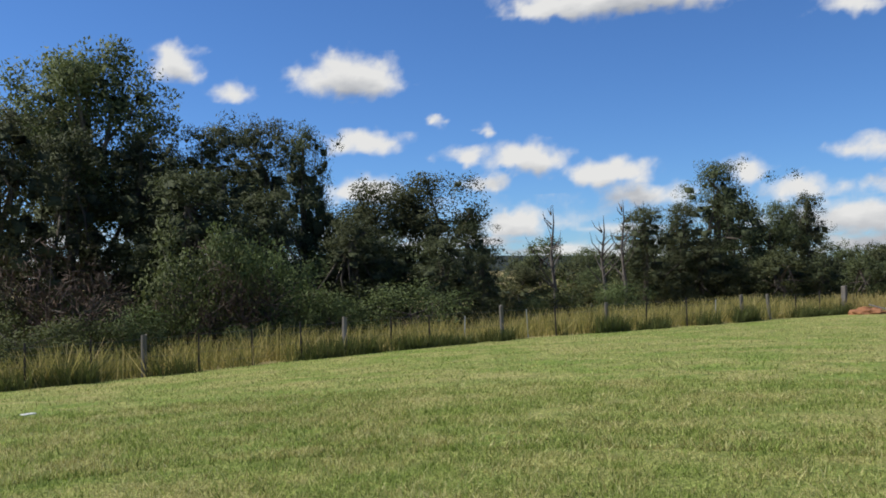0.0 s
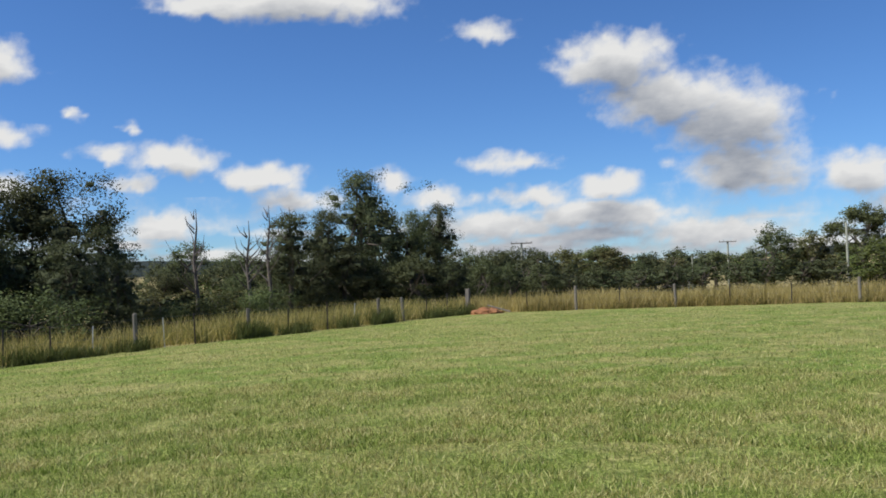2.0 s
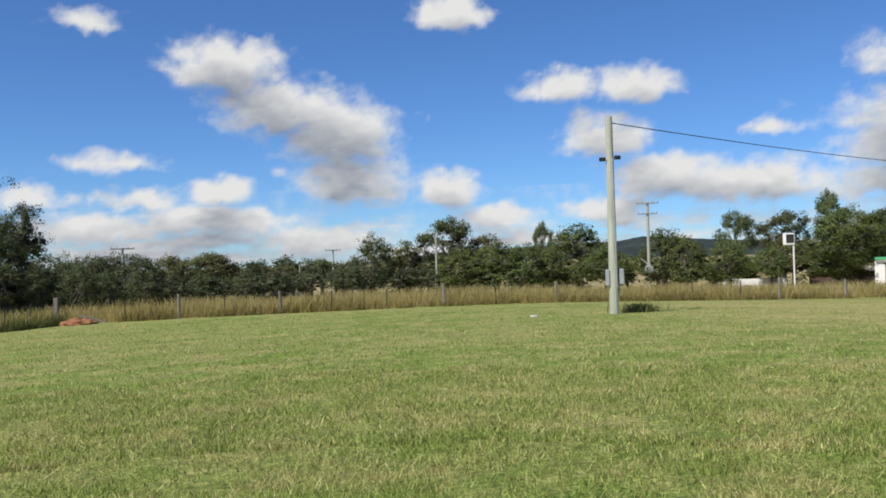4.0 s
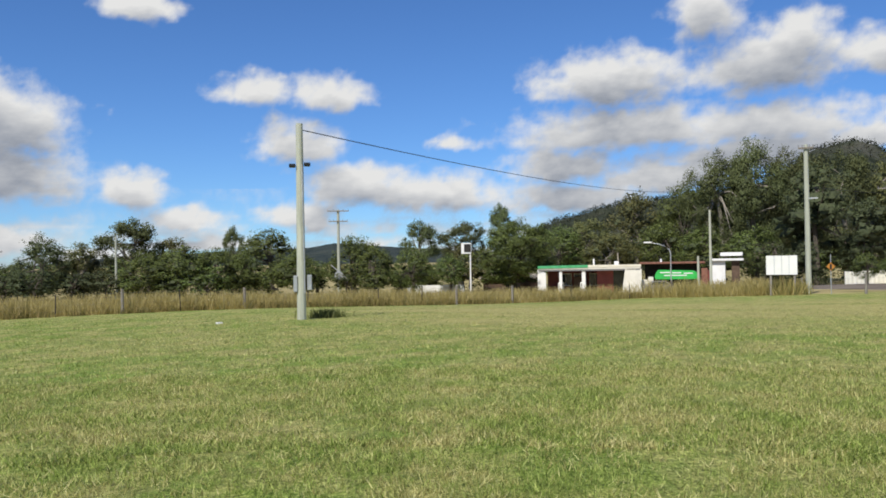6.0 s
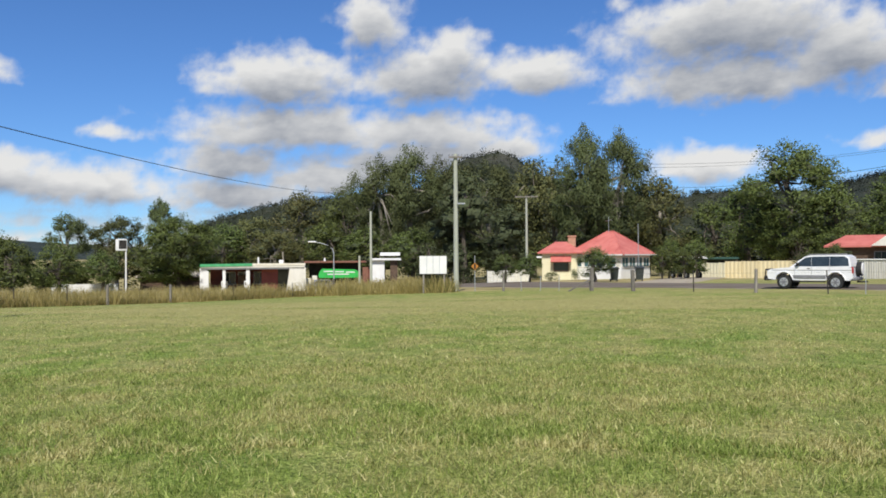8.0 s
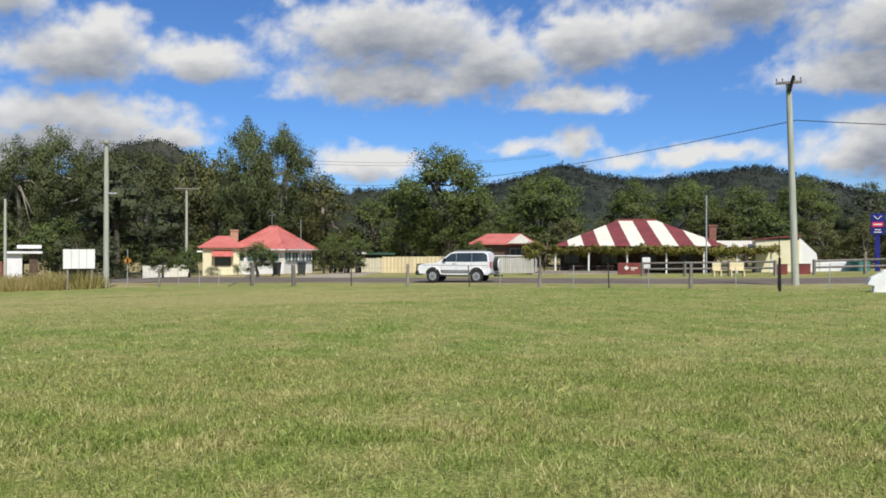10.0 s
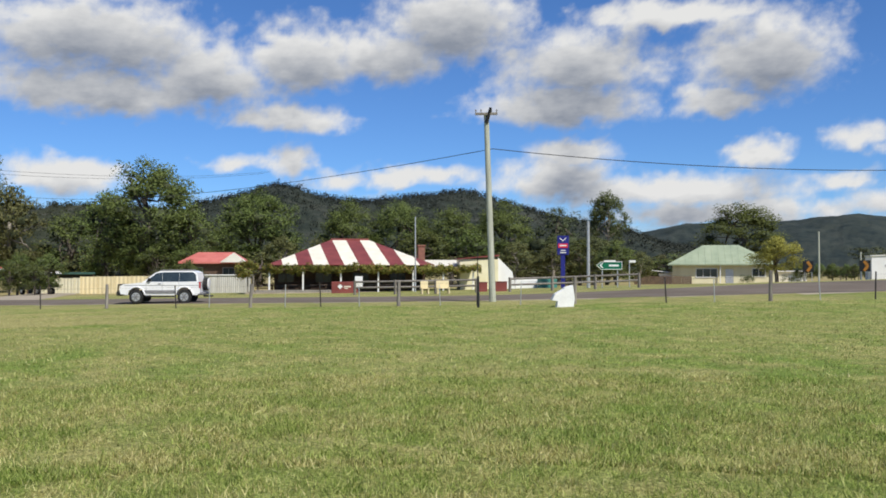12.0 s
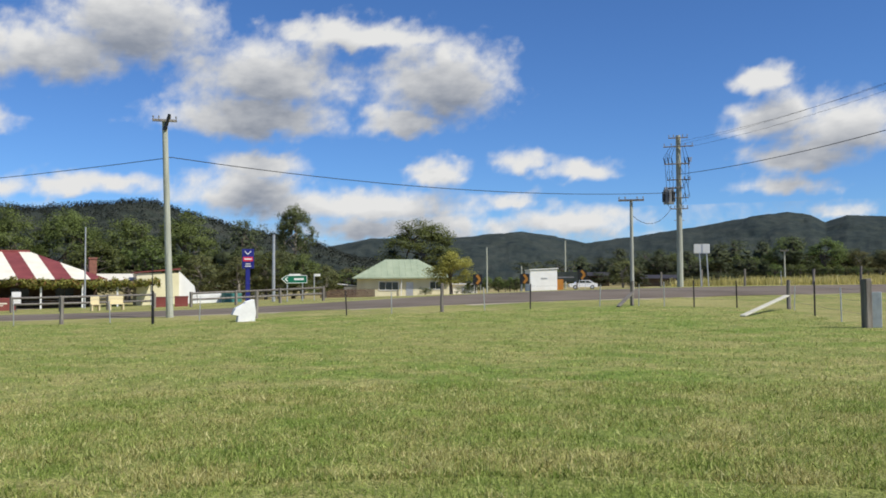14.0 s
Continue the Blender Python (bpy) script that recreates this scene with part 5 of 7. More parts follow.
def red_house():
    h = thing("house", facing(98.9, 105.0), "cream and white cottage with faded red iron roof", "house", "houses along the road")
    t = pose(1.0, 0, 0, 0, 0, -30)
    def main(name, bm, mat, label=""):
        o = part(name, bm, mat, h, label)
        o.matrix_basis = t
        return o
    main("wall", boxed(-3.3, 3.3, -3.5, 3.5, -.5, 2.85), OFFWHITE)
    main("roof", hip_roof(-3.8, 3.8, -4.0, 4.0, 2.95, 2.7, 1.0), REDROOF)
    for x in np.linspace(-3.4, 3.4, 10):
        k = float(min(1, (3.8 - abs(x)) / 3.3))
        main("roof_seam", rodded((x, -4.0, 2.96), (x, -4.0 + 4.0 * k, 2.96 + 2.7 * k), .025, .025, 4), REDROOF)
    hips = bmesh.new()
    for ex, ey, rx in ((-3.8, -4, -.5), (3.8, -4, .5), (3.8, 4, .5), (-3.8, 4, -.5)):
        rod(hips, (ex, ey, 2.97), (rx, 0, 5.67), .07, .07, 6)
    rod(hips, (-.5, 0, 5.67), (.5, 0, 5.67), .08, .08, 6)
    main("ridge_cap", hips, REDROOF)
    boards(h, -3.3, 3.3, -3.5, -.2, 1.35, WHITE, t)
    boards(h, -3.5, 3.5, -3.3, -.2, 1.35, WHITE, t @ pose(0, 0, 0, 0, 0, 90))
    for x in (-2.4, -.9, .6, 2.1):
        window(h, x - .6, x + .6, -3.52, 1.5, 2.55, TEAL, 1, t)
    for x in (-2.6, -.9, .8, 2.5):
        window(h, x - .75, x + .75, -3.32, 1.45, 2.6, TEAL, 1, t @ pose(0, 0, 0, 0, 0, 90))
    gut = bmesh.new()
    for a in (0, 90):
        box(gut, -3.85, 3.85, -4.12, -4.0, 2.8, 2.93, 0, pose(0, 0, 0, 0, 0, a))
    main("gutter", gut, WHITE)
    # side wing with the shaded window
    part("wing_wall", boxed(-7.0, -2.9, -2.6, 2.6, -.5, 3.1), CREAM, h, "cream side wing")
    boards(h, -7.0, -2.9, -2.6, -.1, 3.05, CREAM)
    part("wing_roof", hip_roof(-7.5, -2.2, -3.1, 3.1, 3.2, 1.3, 1.4), REDROOF, h)
    window(h, -5.6, -3.9, -2.64, 1.0, 2.3, GLASS, 0, None, BROWN)
    aw = prism(bmesh.new(), [(-3.55, 2.1), (-3.5, 2.05), (-2.62, 2.72), (-2.62, 2.8)], 2.4, "x", -5.95)
    part("awning", aw, REDROOF, h, "red window awning")
    part("wing_porch", boxed(-7.6, -7.0, -2.9, -1.2, 2.55, 2.75, .02), WHITE, h)
    ch = boxed(-4.0, -3.1, -.6, .3, 3.9, 5.2, .03)
    box(ch, -4.08, -3.02, -.68, .38, 5.05, 5.22, .02)
    part("chimney", ch, surface("pale_orange_brick", (.36, .19, .12), (.52, .30, .20), .85, 3, 30, .3), h, "short pale brick chimney")
    v = boxed(2.9, 3.4, -3.9, -3.4, -.5, 0)
    part("step", v, GRAVEL, h)
    part("aerial", rod(rodded((.8, 0, 5.5), (.8, 0, 7.4), .03, .02, 5), (.4, 0, 6.9), (1.2, 0, 7.1), .02, .02, 4), GALV, h)


red_house()


def striped_hall():
    h = thing("roadside_hall", facing(123.2, 88.0, 1.5), "low hall with maroon and cream striped roof and vine-covered veranda", "building")
    half, ridge, z0, rise, deep = 7.6, 1.9, 2.62, 2.55, 8.6
    edges = [-half + 2 * half * i / 11 for i in range(12)]

    slant = 1.1     # the painted stripes lean, so that each starts that much to one side at the ridge

    def cut(poly, inside):
        """The part of a convex outline (x, s) where inside is not negative."""
        out = []
        for p, q in zip(poly, poly[1:] + poly[:1]):
            u, v = inside(p), inside(q)
            if u >= 0:
                out.append(p)
            if u * v < 0:
                k = u / (u - v)
                out.append((p[0] + (q[0] - p[0]) * k, p[1] + (q[1] - p[1]) * k))
        return out

    for side in (-1, 1):
        for i in range(11):
            a, b = edges[i], edges[i + 1]
            poly = cut([(-half, 0), (half, 0), (ridge, 1), (-ridge, 1)], lambda p: p[0] + slant * p[1] - a)
            poly = cut(poly, lambda p: b - p[0] - slant * p[1])
            bm = bmesh.new()
            top = [bm.verts.new((x, side * deep * (1 - t), z0 + rise * t)) for x, t in poly]
            low = [bm.verts.new((x, side * deep * (1 - t), z0 + rise * t - .05)) for x, t in poly]
            bm.faces.new(top), bm.faces.new(low[::-1])
            for k in range(len(poly)):
                bm.faces.new((top[k], low[k], low[(k + 1) % len(poly)], top[(k + 1) % len(poly)]))
            bmesh.ops.recalc_face_normals(bm, faces=bm.faces)
            cream = i % 2 == 1
            part("roof_sheet", bm, CANVAS if cream else MAROON, h, "cream painted roof stripe" if cream else "maroon painted roof stripe")
    for sgn in (-1, 1):
        for i in range(5):
            bm = bmesh.new()
            e = [-deep + 2 * deep * i / 5, -deep + 2 * deep * (i + 1) / 5]
            ys = sorted({*e, *([0.0] if e[0] < 0 < e[1] else [])})
            cols = []
            for y in ys:
                t = 1 - abs(y) / deep
                cols.append([bm.verts.new((sgn * (half - (half - ridge) * t * k / 6), y, z0 + rise * (t * k / 6))) for k in range(7)])
            for c, d in zip(cols, cols[1:]):
                for k in range(6):
                    bm.faces.new([c[k], c[k + 1], d[k + 1], d[k]][::sgn])
            part("roof_sheet", bm, MAROON, h)
    part("ridge_cap", rodded((-ridge, 0, z0 + rise + .02), (ridge, 0, z0 + rise + .02), .12, .12, 6), MAROON, h)
    part("wall", boxed(-half + .3, half - .3, -3.2, 7.8, -.5, z0 - .05), BROWN, h, "dark brown timber wall")
    # veranda
    part("floor", boxed(-9.5, 11.4, -8.9, -3.2, -.5, .12, .02), GRAVEL, h)
    part("pergola_roof", prism(bmesh.new(), [(-8.8, 2.3), (-8.8, 2.22), (-3.4, 2.5), (-3.4, 2.58)], 2.2, "x", -9.6), BROWN, h, "brown pergola roof")
    part("pergola_roof", prism(bmesh.new(), [(-8.8, 2.3), (-8.8, 2.22), (-3.4, 2.5), (-3.4, 2.58)], 3.4, "x", 8.2), BROWN, h, "brown pergola roof")
    part("beam", boxed(-9.5, 11.4, -8.7, -8.56, 2.1, 2.28, .01), BROWN, h)
    for x in (-9.3, -8.8, -7.4, -4.4, -1.0, 2.4, 5.6, 8.4, 11.2):
        part("veranda_post", boxed(x - .07, x + .07, -8.7, -8.56, .1, 2.12, .01), WHITE if x > -8.5 else WOOD, h)
    for x in (-6.2, -2.6, 1.0, 4.6):
        window(h, x - .8, x + .8, -3.24, .9, 1.9, GLASS, 1, None, BROWN)
    part("door", boxed(-.6 + 6.6, .4 + 6.6, -3.28, -3.2, .1, 2.1, .01), DARK, h)
    for x in (-7.9, -5.4, -3.0, -.2, 3.4):
        bm = boxed(x - .8, x + .8, -7.3, -6.5, .72, .8, .01)
        for dx in (-.65, .65):
            box(bm, x + dx - .05, x + dx + .05, -7.2, -6.6, .1, .73)
        box(bm, x - .8, x + .8, -7.9, -7.6, .42, .48), box(bm, x - .8, x + .8, -6.2, -5.9, .42, .48)
        part("bench_table", bm, BROWN, h)
    part("low_wall", boxed(-8.6, -1.0, -8.85, -8.74, .12, .34, .01), WOOD, h)
    ch = boxed(7.1, 7.8, 1.5, 2.3, 2.8, 4.75, .03)
    box(ch, 7.02, 7.88, 1.42, 2.38, 4.58, 4.75, .02)
    part("chimney", ch, BRICK, h, "brown brick chimney")
    part("skillion", prism(bmesh.new(), [(-4.5, 2.55), (-4.5, 2.45), (3.0, 3.1), (3.0, 3.2)], 4.2, "x", 7.7), CANVAS, h, "cream lean-to roof")
    rng = np.random.default_rng(9)
    c = np.stack([np.linspace(-9.9, 11.8, 130) + rng.normal(0, .15, 130), rng.normal(-8.75, .2, 130), rng.normal(2.22, .12, 130)], 1)
    c[:14, 2] += rng.uniform(0, .35, 14)
    piece("vine", leafy("vine", leaves(rng, c, rng.uniform(.22, .4, 130), 15000, .075, .6, .3), LEAF_VINE), h, None, "green and rusty vine along the eave")
    ends = np.stack([rng.normal(-9.6, .3, 14), rng.normal(-9, .3, 14), rng.uniform(1.5, 2.5, 14)], 1)
    piece("vine", leafy("vine", leaves(rng, ends, rng.uniform(.15, .4, 14), 1200, .08, .6, .3), LEAF_VINE), h)


striped_hall()


STREAKED = surface("streaked_old_iron", (.42, .40, .35), (.66, .65, .60), .6, 1.2, 14, .1, stretch=(5, 5, .3))


def small_red_house():
    h = thing("house", facing(114.3, 112.0, -8), "brown house with red iron roof behind a sheet fence", "house", "houses along the road")
    part("wall", boxed(-2.8, 4.2, -3, 3, -.4, 3.4), BROWN, h)
    part("roof", hip_roof(-3.4, 4.6, -3.6, 3.6, 3.5, 1.25, 4.4), REDROOF, h)
    part("fascia", boxed(-3.4, 4.6, -3.68, -3.62, 3.3, 3.5), REDROOF, h)
    part("gable", prism(bmesh.new(), [(1.6, 3.45), (4.8, 3.45), (3.2, 4.6)], 1.2, "y", -4.4), OFFWHITE, h, "pale gable end")
    window(h, -2.2, -.6, -3.04, 1.5, 2.8, GLASS, 1, None, CARTRIM), window(h, 1.8, 3.2, -3.04, 1.5, 2.8, GLASS, 1, None, CARTRIM)
    plant("round", 112.95, 99.0, 2.9, 1.9, "dark green garden bush before the brown house")
    s = thing("tank_shed", facing(115.4, 90.0), "grey corrugated iron tank shelter beside the hall", "shed")
    for i in range(22):
        part("corrugation", rodded((-2.2 + i * .2, -.9, -.3), (-2.2 + i * .2, -.9, 1.75), .1, .1, 6), STREAKED, s)
    part("roof", boxed(-2.3, 2.3, -1.1, .9, 1.75, 1.83), WHITE, s)
    part("wall", boxed(-2.2, 2.2, -.8, .8, -.3, 1.74), GALV, s)
    c = thing("cream_shed", facing(131.9, 85.2, 6), "small cream shed with red trim beside the hall", "shed")
    part("wall", boxed(-2.3, 1.4, -2, 2, -.4, 2.9), CREAM, c)
    part("roof", prism(bmesh.new(), [(-2.5, 2.9), (-2.5, 2.98), (1.5, 3.35), (1.5, 3.2)], 4.4, "y", -2.2), MAROON, c)
    part("tent_roof", prism(bmesh.new(), [(1.4, 3.1), (1.4, 0), (3.1, 0), (2.8, 1.7)], 3.6, "y", -1.8), WHITE, c, "white sloping side cover")
    part("side", boxed(3.2, 6.6, -1.2, 1.2, -.3, .95, .03), WHITE, c)
    part("tank", rodded((6.2, -1.8, -.3), (6.2, -1.8, 1.0), .95, .95, 18), surface("teal_tank", (.04, .16, .14), (.06, .22, .19), .5), c, "low teal tank")


small_red_house()


def green_roof_house():
    h = thing("house", facing(147.3, 137.0, 3) @ Matrix.Diagonal((1.12, 1.12, 1.0, 1)), "cream house with pale green hipped iron roof", "house", "houses along the road")
    part("wall", boxed(-6.6, 6.2, -3.4, 4, -.6, 2.7), CREAM, h)
    boards(h, -6.6, 6.2, -3.4, -.2, 2.65, CREAM)
    part("roof", hip_roof(-7.2, 6.6, -4.1, 4.6, 2.85, 2.9, 4.6), GREENROOF, h)
    for x in np.linspace(-6.6, 6.0, 16):
        k = float(min(1, (6.9 - abs(x + .3)) / 4.6))
        part("roof_seam", rodded((x, -4.1, 2.86), (x, -4.1 + 4.35 * k, 2.86 + 2.9 * k), .025, .025, 4), GREENROOF, h)
    part("gutter", boxed(-7.25, 6.65, -4.22, -4.1, 2.66, 2.84), GREENROOF, h)
    window(h, -3.6, -.9, -3.44, .9, 2.2, GLASS, 2), window(h, 3.4, 5.0, -3.44, 1.0, 2.2, GLASS, 1)
    part("door", boxed(.1, 1.1, -3.46, -3.4, -.1, 2.1, .01), GALV, h, "grey screen door")
    part("porch_post", boxed(-.62, -.5, -3.9, -3.78, -.5, 2.7), WHITE, h)
    part("annex", boxed(6.2, 10.2, -2, 3, -.6, 1.7, .03), OFFWHITE, h)
    part("annex_roof", boxed(6.0, 10.4, -2.3, 3.2, 1.7, 1.86, .02), WHITE, h)
    part("garage_door", boxed(8.0, 9.6, -2.04, -1.98, -.3, 1.4), GALV, h)
    part("side_roof", prism(bmesh.new(), [(-10.4, 2.1), (-10.4, 2.0), (-6.6, 1.5), (-6.6, 1.62)], 3, "y", -2.5), WHITE, h)
    part("side_wall", boxed(-8.4, -6.6, -2.2, 0, -.5, 1.45), OFFWHITE, h)
    plant("shrub", 148.7, 131.5, 1.1, 1.2, "low garden bush under a window"), plant("shrub", 151.3, 130, 1.2, 1.4, "low garden bush beside the house")
    f = thing("paling_fence", facing(143.6, 128.0), "dark timber paling fence beside the house", "fence")
    bm = bmesh.new()
    for i in range(40):
        box(bm, -4 + i * .2, -3.82 + i * .2, -.02, .02, -.3, 1.15 + .04 * (i % 3))
    part("palings", bm, BROWN, f)


green_roof_house()


def service_station():
    s = thing("service_station", facing(76.0, 122.5), "low service station with green canopy edge and white pillars", "building")
    g = s.matrix_basis.translation.z
    top = .75 - g
    part("canopy", boxed(-6.9, 6.8, -4, 4, top - .52, top - .05, .03), OFFWHITE, s)
    part("fascia", prism(bmesh.new(), [(-7.0, top - .36), (-7.0, top + .02), (-.2, top + .08), (-.2, top - .28)], .08, "y", -4.08), surface("weathered_green_fascia", (.05, .30, .12), (.10, .42, .19), .5, 1.5, 20, .02), s, "green fascia")
    part("fascia", boxed(-.2, 6.85, -4.06, -4.0, top - .24, top + .06), CANVAS, s)
    part("soffit_beam", boxed(-6.9, 6.7, -3.95, -3.6, top - .72, top - .55, .01), CARTRIM, s)
    part("front_wall", boxed(1.0, 3.2, -2.2, -2.1, -.3, top - .6), MAROON, s, "dark red wall panel")
    part("flared_pier", prism(bmesh.new(), [(4.2, -.5), (4.75, top - .55), (6.9, top - .55), (6.9, -.5)], .3, "y", -3.95), OFFWHITE, s, "off-white flared pier")
    part("sign_plate", boxed(-6.9, -5.9, -4.0, -3.9, -.3, top - .9, .02), WHITE, s)
    for x, w in ((-6.6, .9), (-3.9, .4), (-.8, .5)):
        part("pillar", boxed(x - w / 2, x + w / 2, -3.8, -3.2, -.5, top - .5, .02), WHITE, s)
    part("wall", boxed(-6.0, 6.9, 2.4, 4, -.5, top - .5), MAROON, s, "dark red shop wall")
    part("end_wall", boxed(4.9, 6.9, -3.7, 2.4, -.5, top - .5, .02), OFFWHITE, s)
    for x in (-3.4, -1.4, .8):
        window(s, x - .8, x + .8, 2.36, .9, 2.6, GLASS, 1)
    part("shop_front", boxed(1.9, 4.9, -1.2, -1.1, 0, top - .6), GLASS, s)
    for x in (-3.9, -.9):
        bm = boxed(x - .4, x + .4, -3.1, -2.6, 0, 1.5, .05)
        p = part("fuel_pump", bm, WHITE, s)
        part("display", boxed(x - .28, x + .28, -3.13, -3.09, .95, 1.35), DARK, p)
    part("kiosk", boxed(-2.2, -1.0, -.4, .2, 0, 2.2, .03), BROWN, s)
    part("vent", boxed(3.4, 4.0, -1, -.4, top - .05, top + .5, .05), WHITE, s)
    part("vent", rodded((.6, 0, top - .05), (.6, 0, top + .9), .12, .12, 8), WHITE, s)
    b = thing("roadhouse", facing(81.3, 124.0), "brown-roofed roadhouse with bright green awning", "building")
    g = b.matrix_basis.translation.z
    top = 1.05 - g
    part("roof", boxed(-4.4, 4.2, -3, 4, top - .26, top, .03), BRICK, b)
    part("wall", boxed(-3.8, 3.6, 0, 3.8, -.5, top - .26), DARK, b)
    part("vent", rodded((-1.6, 0, top), (-1.6, 0, top + .45), .16, .1, 8), WHITE, b)
    aw = part("awning", prism(bmesh.new(), [(-2.3, top - 2.35), (-2.45, top - 2.0), (-2.2, top - 1.35), (-1.9, top - 1.05), (2.7, top - 1.2), (3.2, top - 1.5), (3.4, top - 2.35)], .5, "y", -3.2), GREEN, b, "bright green sign awning")
    for x0, x1, z0 in ((-1.7, -.3, 1.5), (-.1, 1.1, 1.55), (1.4, 2.6, 1.62), (-1.2, 1.8, 1.9)):
        part("lettering_bar", boxed(x0, x1, -3.23, -3.2, top - z0, top - z0 + .14), WHITE, aw)
    part("side_panel", boxed(-3.3, -2.6, -3.2, -3.0, -.4, top - 2.0, .02), OFFWHITE, b)
    part("doorway", boxed(4.6, 5.6, -1.0, -.9, -.4, top - 1.2), MAROON, b)
    part("column", boxed(3.7, 4.5, -3.2, -2.4, -.5, top - .9, .02), BRICK, b, "brown brick column")
    part("wall", boxed(-4.3, -3.4, -2.6, -1.8, -.5, top - 2.4, .02), OFFWHITE, b)
    v = thing("parked_car", facing(80.4, 117.0, 10), "silver car parked at the roadhouse", "car")
    bm = prism(bmesh.new(), [(-2.1, .35), (-2.15, .75), (-1.4, .9), (-.8, 1.4), (.8, 1.42), (1.5, .95), (2.1, .85), (2.1, .35)], 1.7, "y", -.85)
    part("body", bm, CARTRIM, v)
    part("window", prism(bmesh.new(), [(-1.2, .95), (-.75, 1.32), (.75, 1.33), (1.3, .95)], 1.72, "y", -.86), GLASS, v)
    for x in (-1.3, 1.3):
        w = part("wheel", rodded((x, -.87, .33), (x, -.65, .33), .33, .33, 14), RUBBER, v)
        part("rim", rodded((x, -.89, .33), (x, -.86, .33), .2, .2, 10), GALV, w)
    y = thing("pylon_sign", facing(67.9, 118.6), "tall white pylon with framed sign at the station", "sign")
    g = y.matrix_basis.translation.z
    t = 4.1 - g
    part("post", rodded((.55, 0, -.4), (.55, 0, t), .12, .1, 8), WHITE, y)
    part("panel", boxed(-.7, .7, -.2, .2, t - 1.5, t, .03), WHITE, y)
    part("screen", boxed(-.3, .62, -.24, -.2, t - 1.25, t - .15), DARK, y, "dark screen")
    n = thing("far_house", facing(70.8, 134.0), "low house with pale roof behind the trees", "house", "houses along the road")
    part("wall", boxed(-4.2, 4.2, -2.5, 2.5, -.4, 2.0), BROWN, n)
    part("roof", hip_roof(-4.9, 4.9, -3.1, 3.1, 2.1, 1.6, 4), surface("pale_brown_roof", (.38, .32, .25), (.5, .44, .36), .8), n)
    k = thing("white_hut", facing(84.6, 121.0), "small white hut with flat roof among trees", "hut")
    g = k.matrix_basis.translation.z
    part("wall", boxed(-2.0, -.2, -1.5, 1.5, -.4, 1.1 - g), WHITE, k)
    part("roof", boxed(-2.1, 2.1, -2, 2, 1.1 - g, 1.4 - g, .03), WHITE, k)
    part("raised_roof", boxed(-.8, 2.0, -1, 2, 1.75 - g, 2.2 - g, .03), WHITE, k)
    part("wall", boxed(.6, 1.6, -1.4, 1.4, -.4, 1.09 - g), BROWN, k)
    e = thing("low_wall", facing(67.0, 112.0), "low white garden wall beyond the grass", "wall")
    part("panel", boxed(-6, 1.4, -.1, .1, -.3, 1.25 - 0, .02), WHITE, e)
    d = thing("far_shed", facing(35.6, 150.0), "small white arched shed far beyond the paddock", "shed")
    g = d.matrix_basis.translation.z
    part("wall", prism(bmesh.new(), [(-1.9, -.5), (1.9, -.5), (1.9, -2.0 - g), (1.5, -1.4 - g), (-1.5, -1.4 - g), (-1.9, -2.0 - g)], 4, "y", -2), WHITE, d)
    part("doorway", boxed(-1.1, 1.1, -2.05, -2.0, -.4, -2.2 - g), DARK, d)


service_station()


# ---- yards between the houses ----
def sheet_fence(az0, d0, az1, d1, h, mat, label):
    a, b = on_ground(az0, d0), on_ground(az1, d1)
    n = max(2, int((b - a).length / 1.6))
    root = thing("sheet_fence", Matrix.Translation(a), label, "fence")
    run = (b - a) / n
    ang = math.degrees(math.atan2(run.y, run.x))
    w = Vector((run.x, run.y, 0)).length
    steps = [(w * k / 16, -.05 if k % 4 in (1, 2) else -.01) for k in range(17)]
    bm = bmesh.new()
    rows = [[bm.verts.new((x, y + s, zz)) for x, y in steps] for s, zz in ((0, -.3), (0, h), (.03, h), (.03, -.3))]
    for lo, hi in zip(rows, rows[1:]):
        for k in range(16):
            bm.faces.new((lo[k], lo[k + 1], hi[k + 1], hi[k]))
    me = bpy.data.meshes.new("panel")
    bm.to_mesh(me)
    bm.free()
    me.materials.append(mat)
    pm = bpy.data.meshes.new("post")
    bm = boxed(-.04, .04, -.07, .05, -.3, h + .04)
    bm.to_mesh(pm)
    bm.free()
    pm.materials.append(mat)
    for i in range(n):
        p = run * i
        z = ground(a.x + p.x, a.y + p.y) - a.z
        piece("panel", me, root, pose(p.x, p.y, z, 0, 0, ang)), piece("post", pm, root, pose(p.x, p.y, z, 0, 0, ang))


sheet_fence(104.0, 108, 108.6, 101, 1.7, surface("pale_yellow_sheet", (.66, .62, .42), (.76, .72, .52), .6), "pale yellow sheet metal fence behind the driveway")
sheet_fence(106.6, 98, 112.6, 94, 1.8, TAN, "tan sheet metal fence along the yard")
sheet_fence(91.4, 100, 94.2, 103, 1.4, surface("cream_sheet", (.7, .68, .58), (.8, .78, .68), .6), "cream sheet fence behind the garden tree")
shed = thing("carport", facing(105.3, 112.0), "low green carport with pale edge behind a fence", "carport")
part("roof", boxed(-3.4, 4.0, -2, 2, 2.2, 2.45, .03), surface("dark_green_iron", (.02, .06, .045), (.04, .1, .075), .5), shed)
part("fascia", boxed(-3.4, .4, -2.08, -2.0, 2.3, 2.55), WHITE, shed)
for x in (-3.2, 0, 3.8):
    part("post", boxed(x - .07, x + .07, -1.9, -1.76, -.4, 2.2), BROWN, shed)
part("wall", boxed(-3.3, 3.9, 1.7, 1.8, -.4, 2.2), BIN, shed)
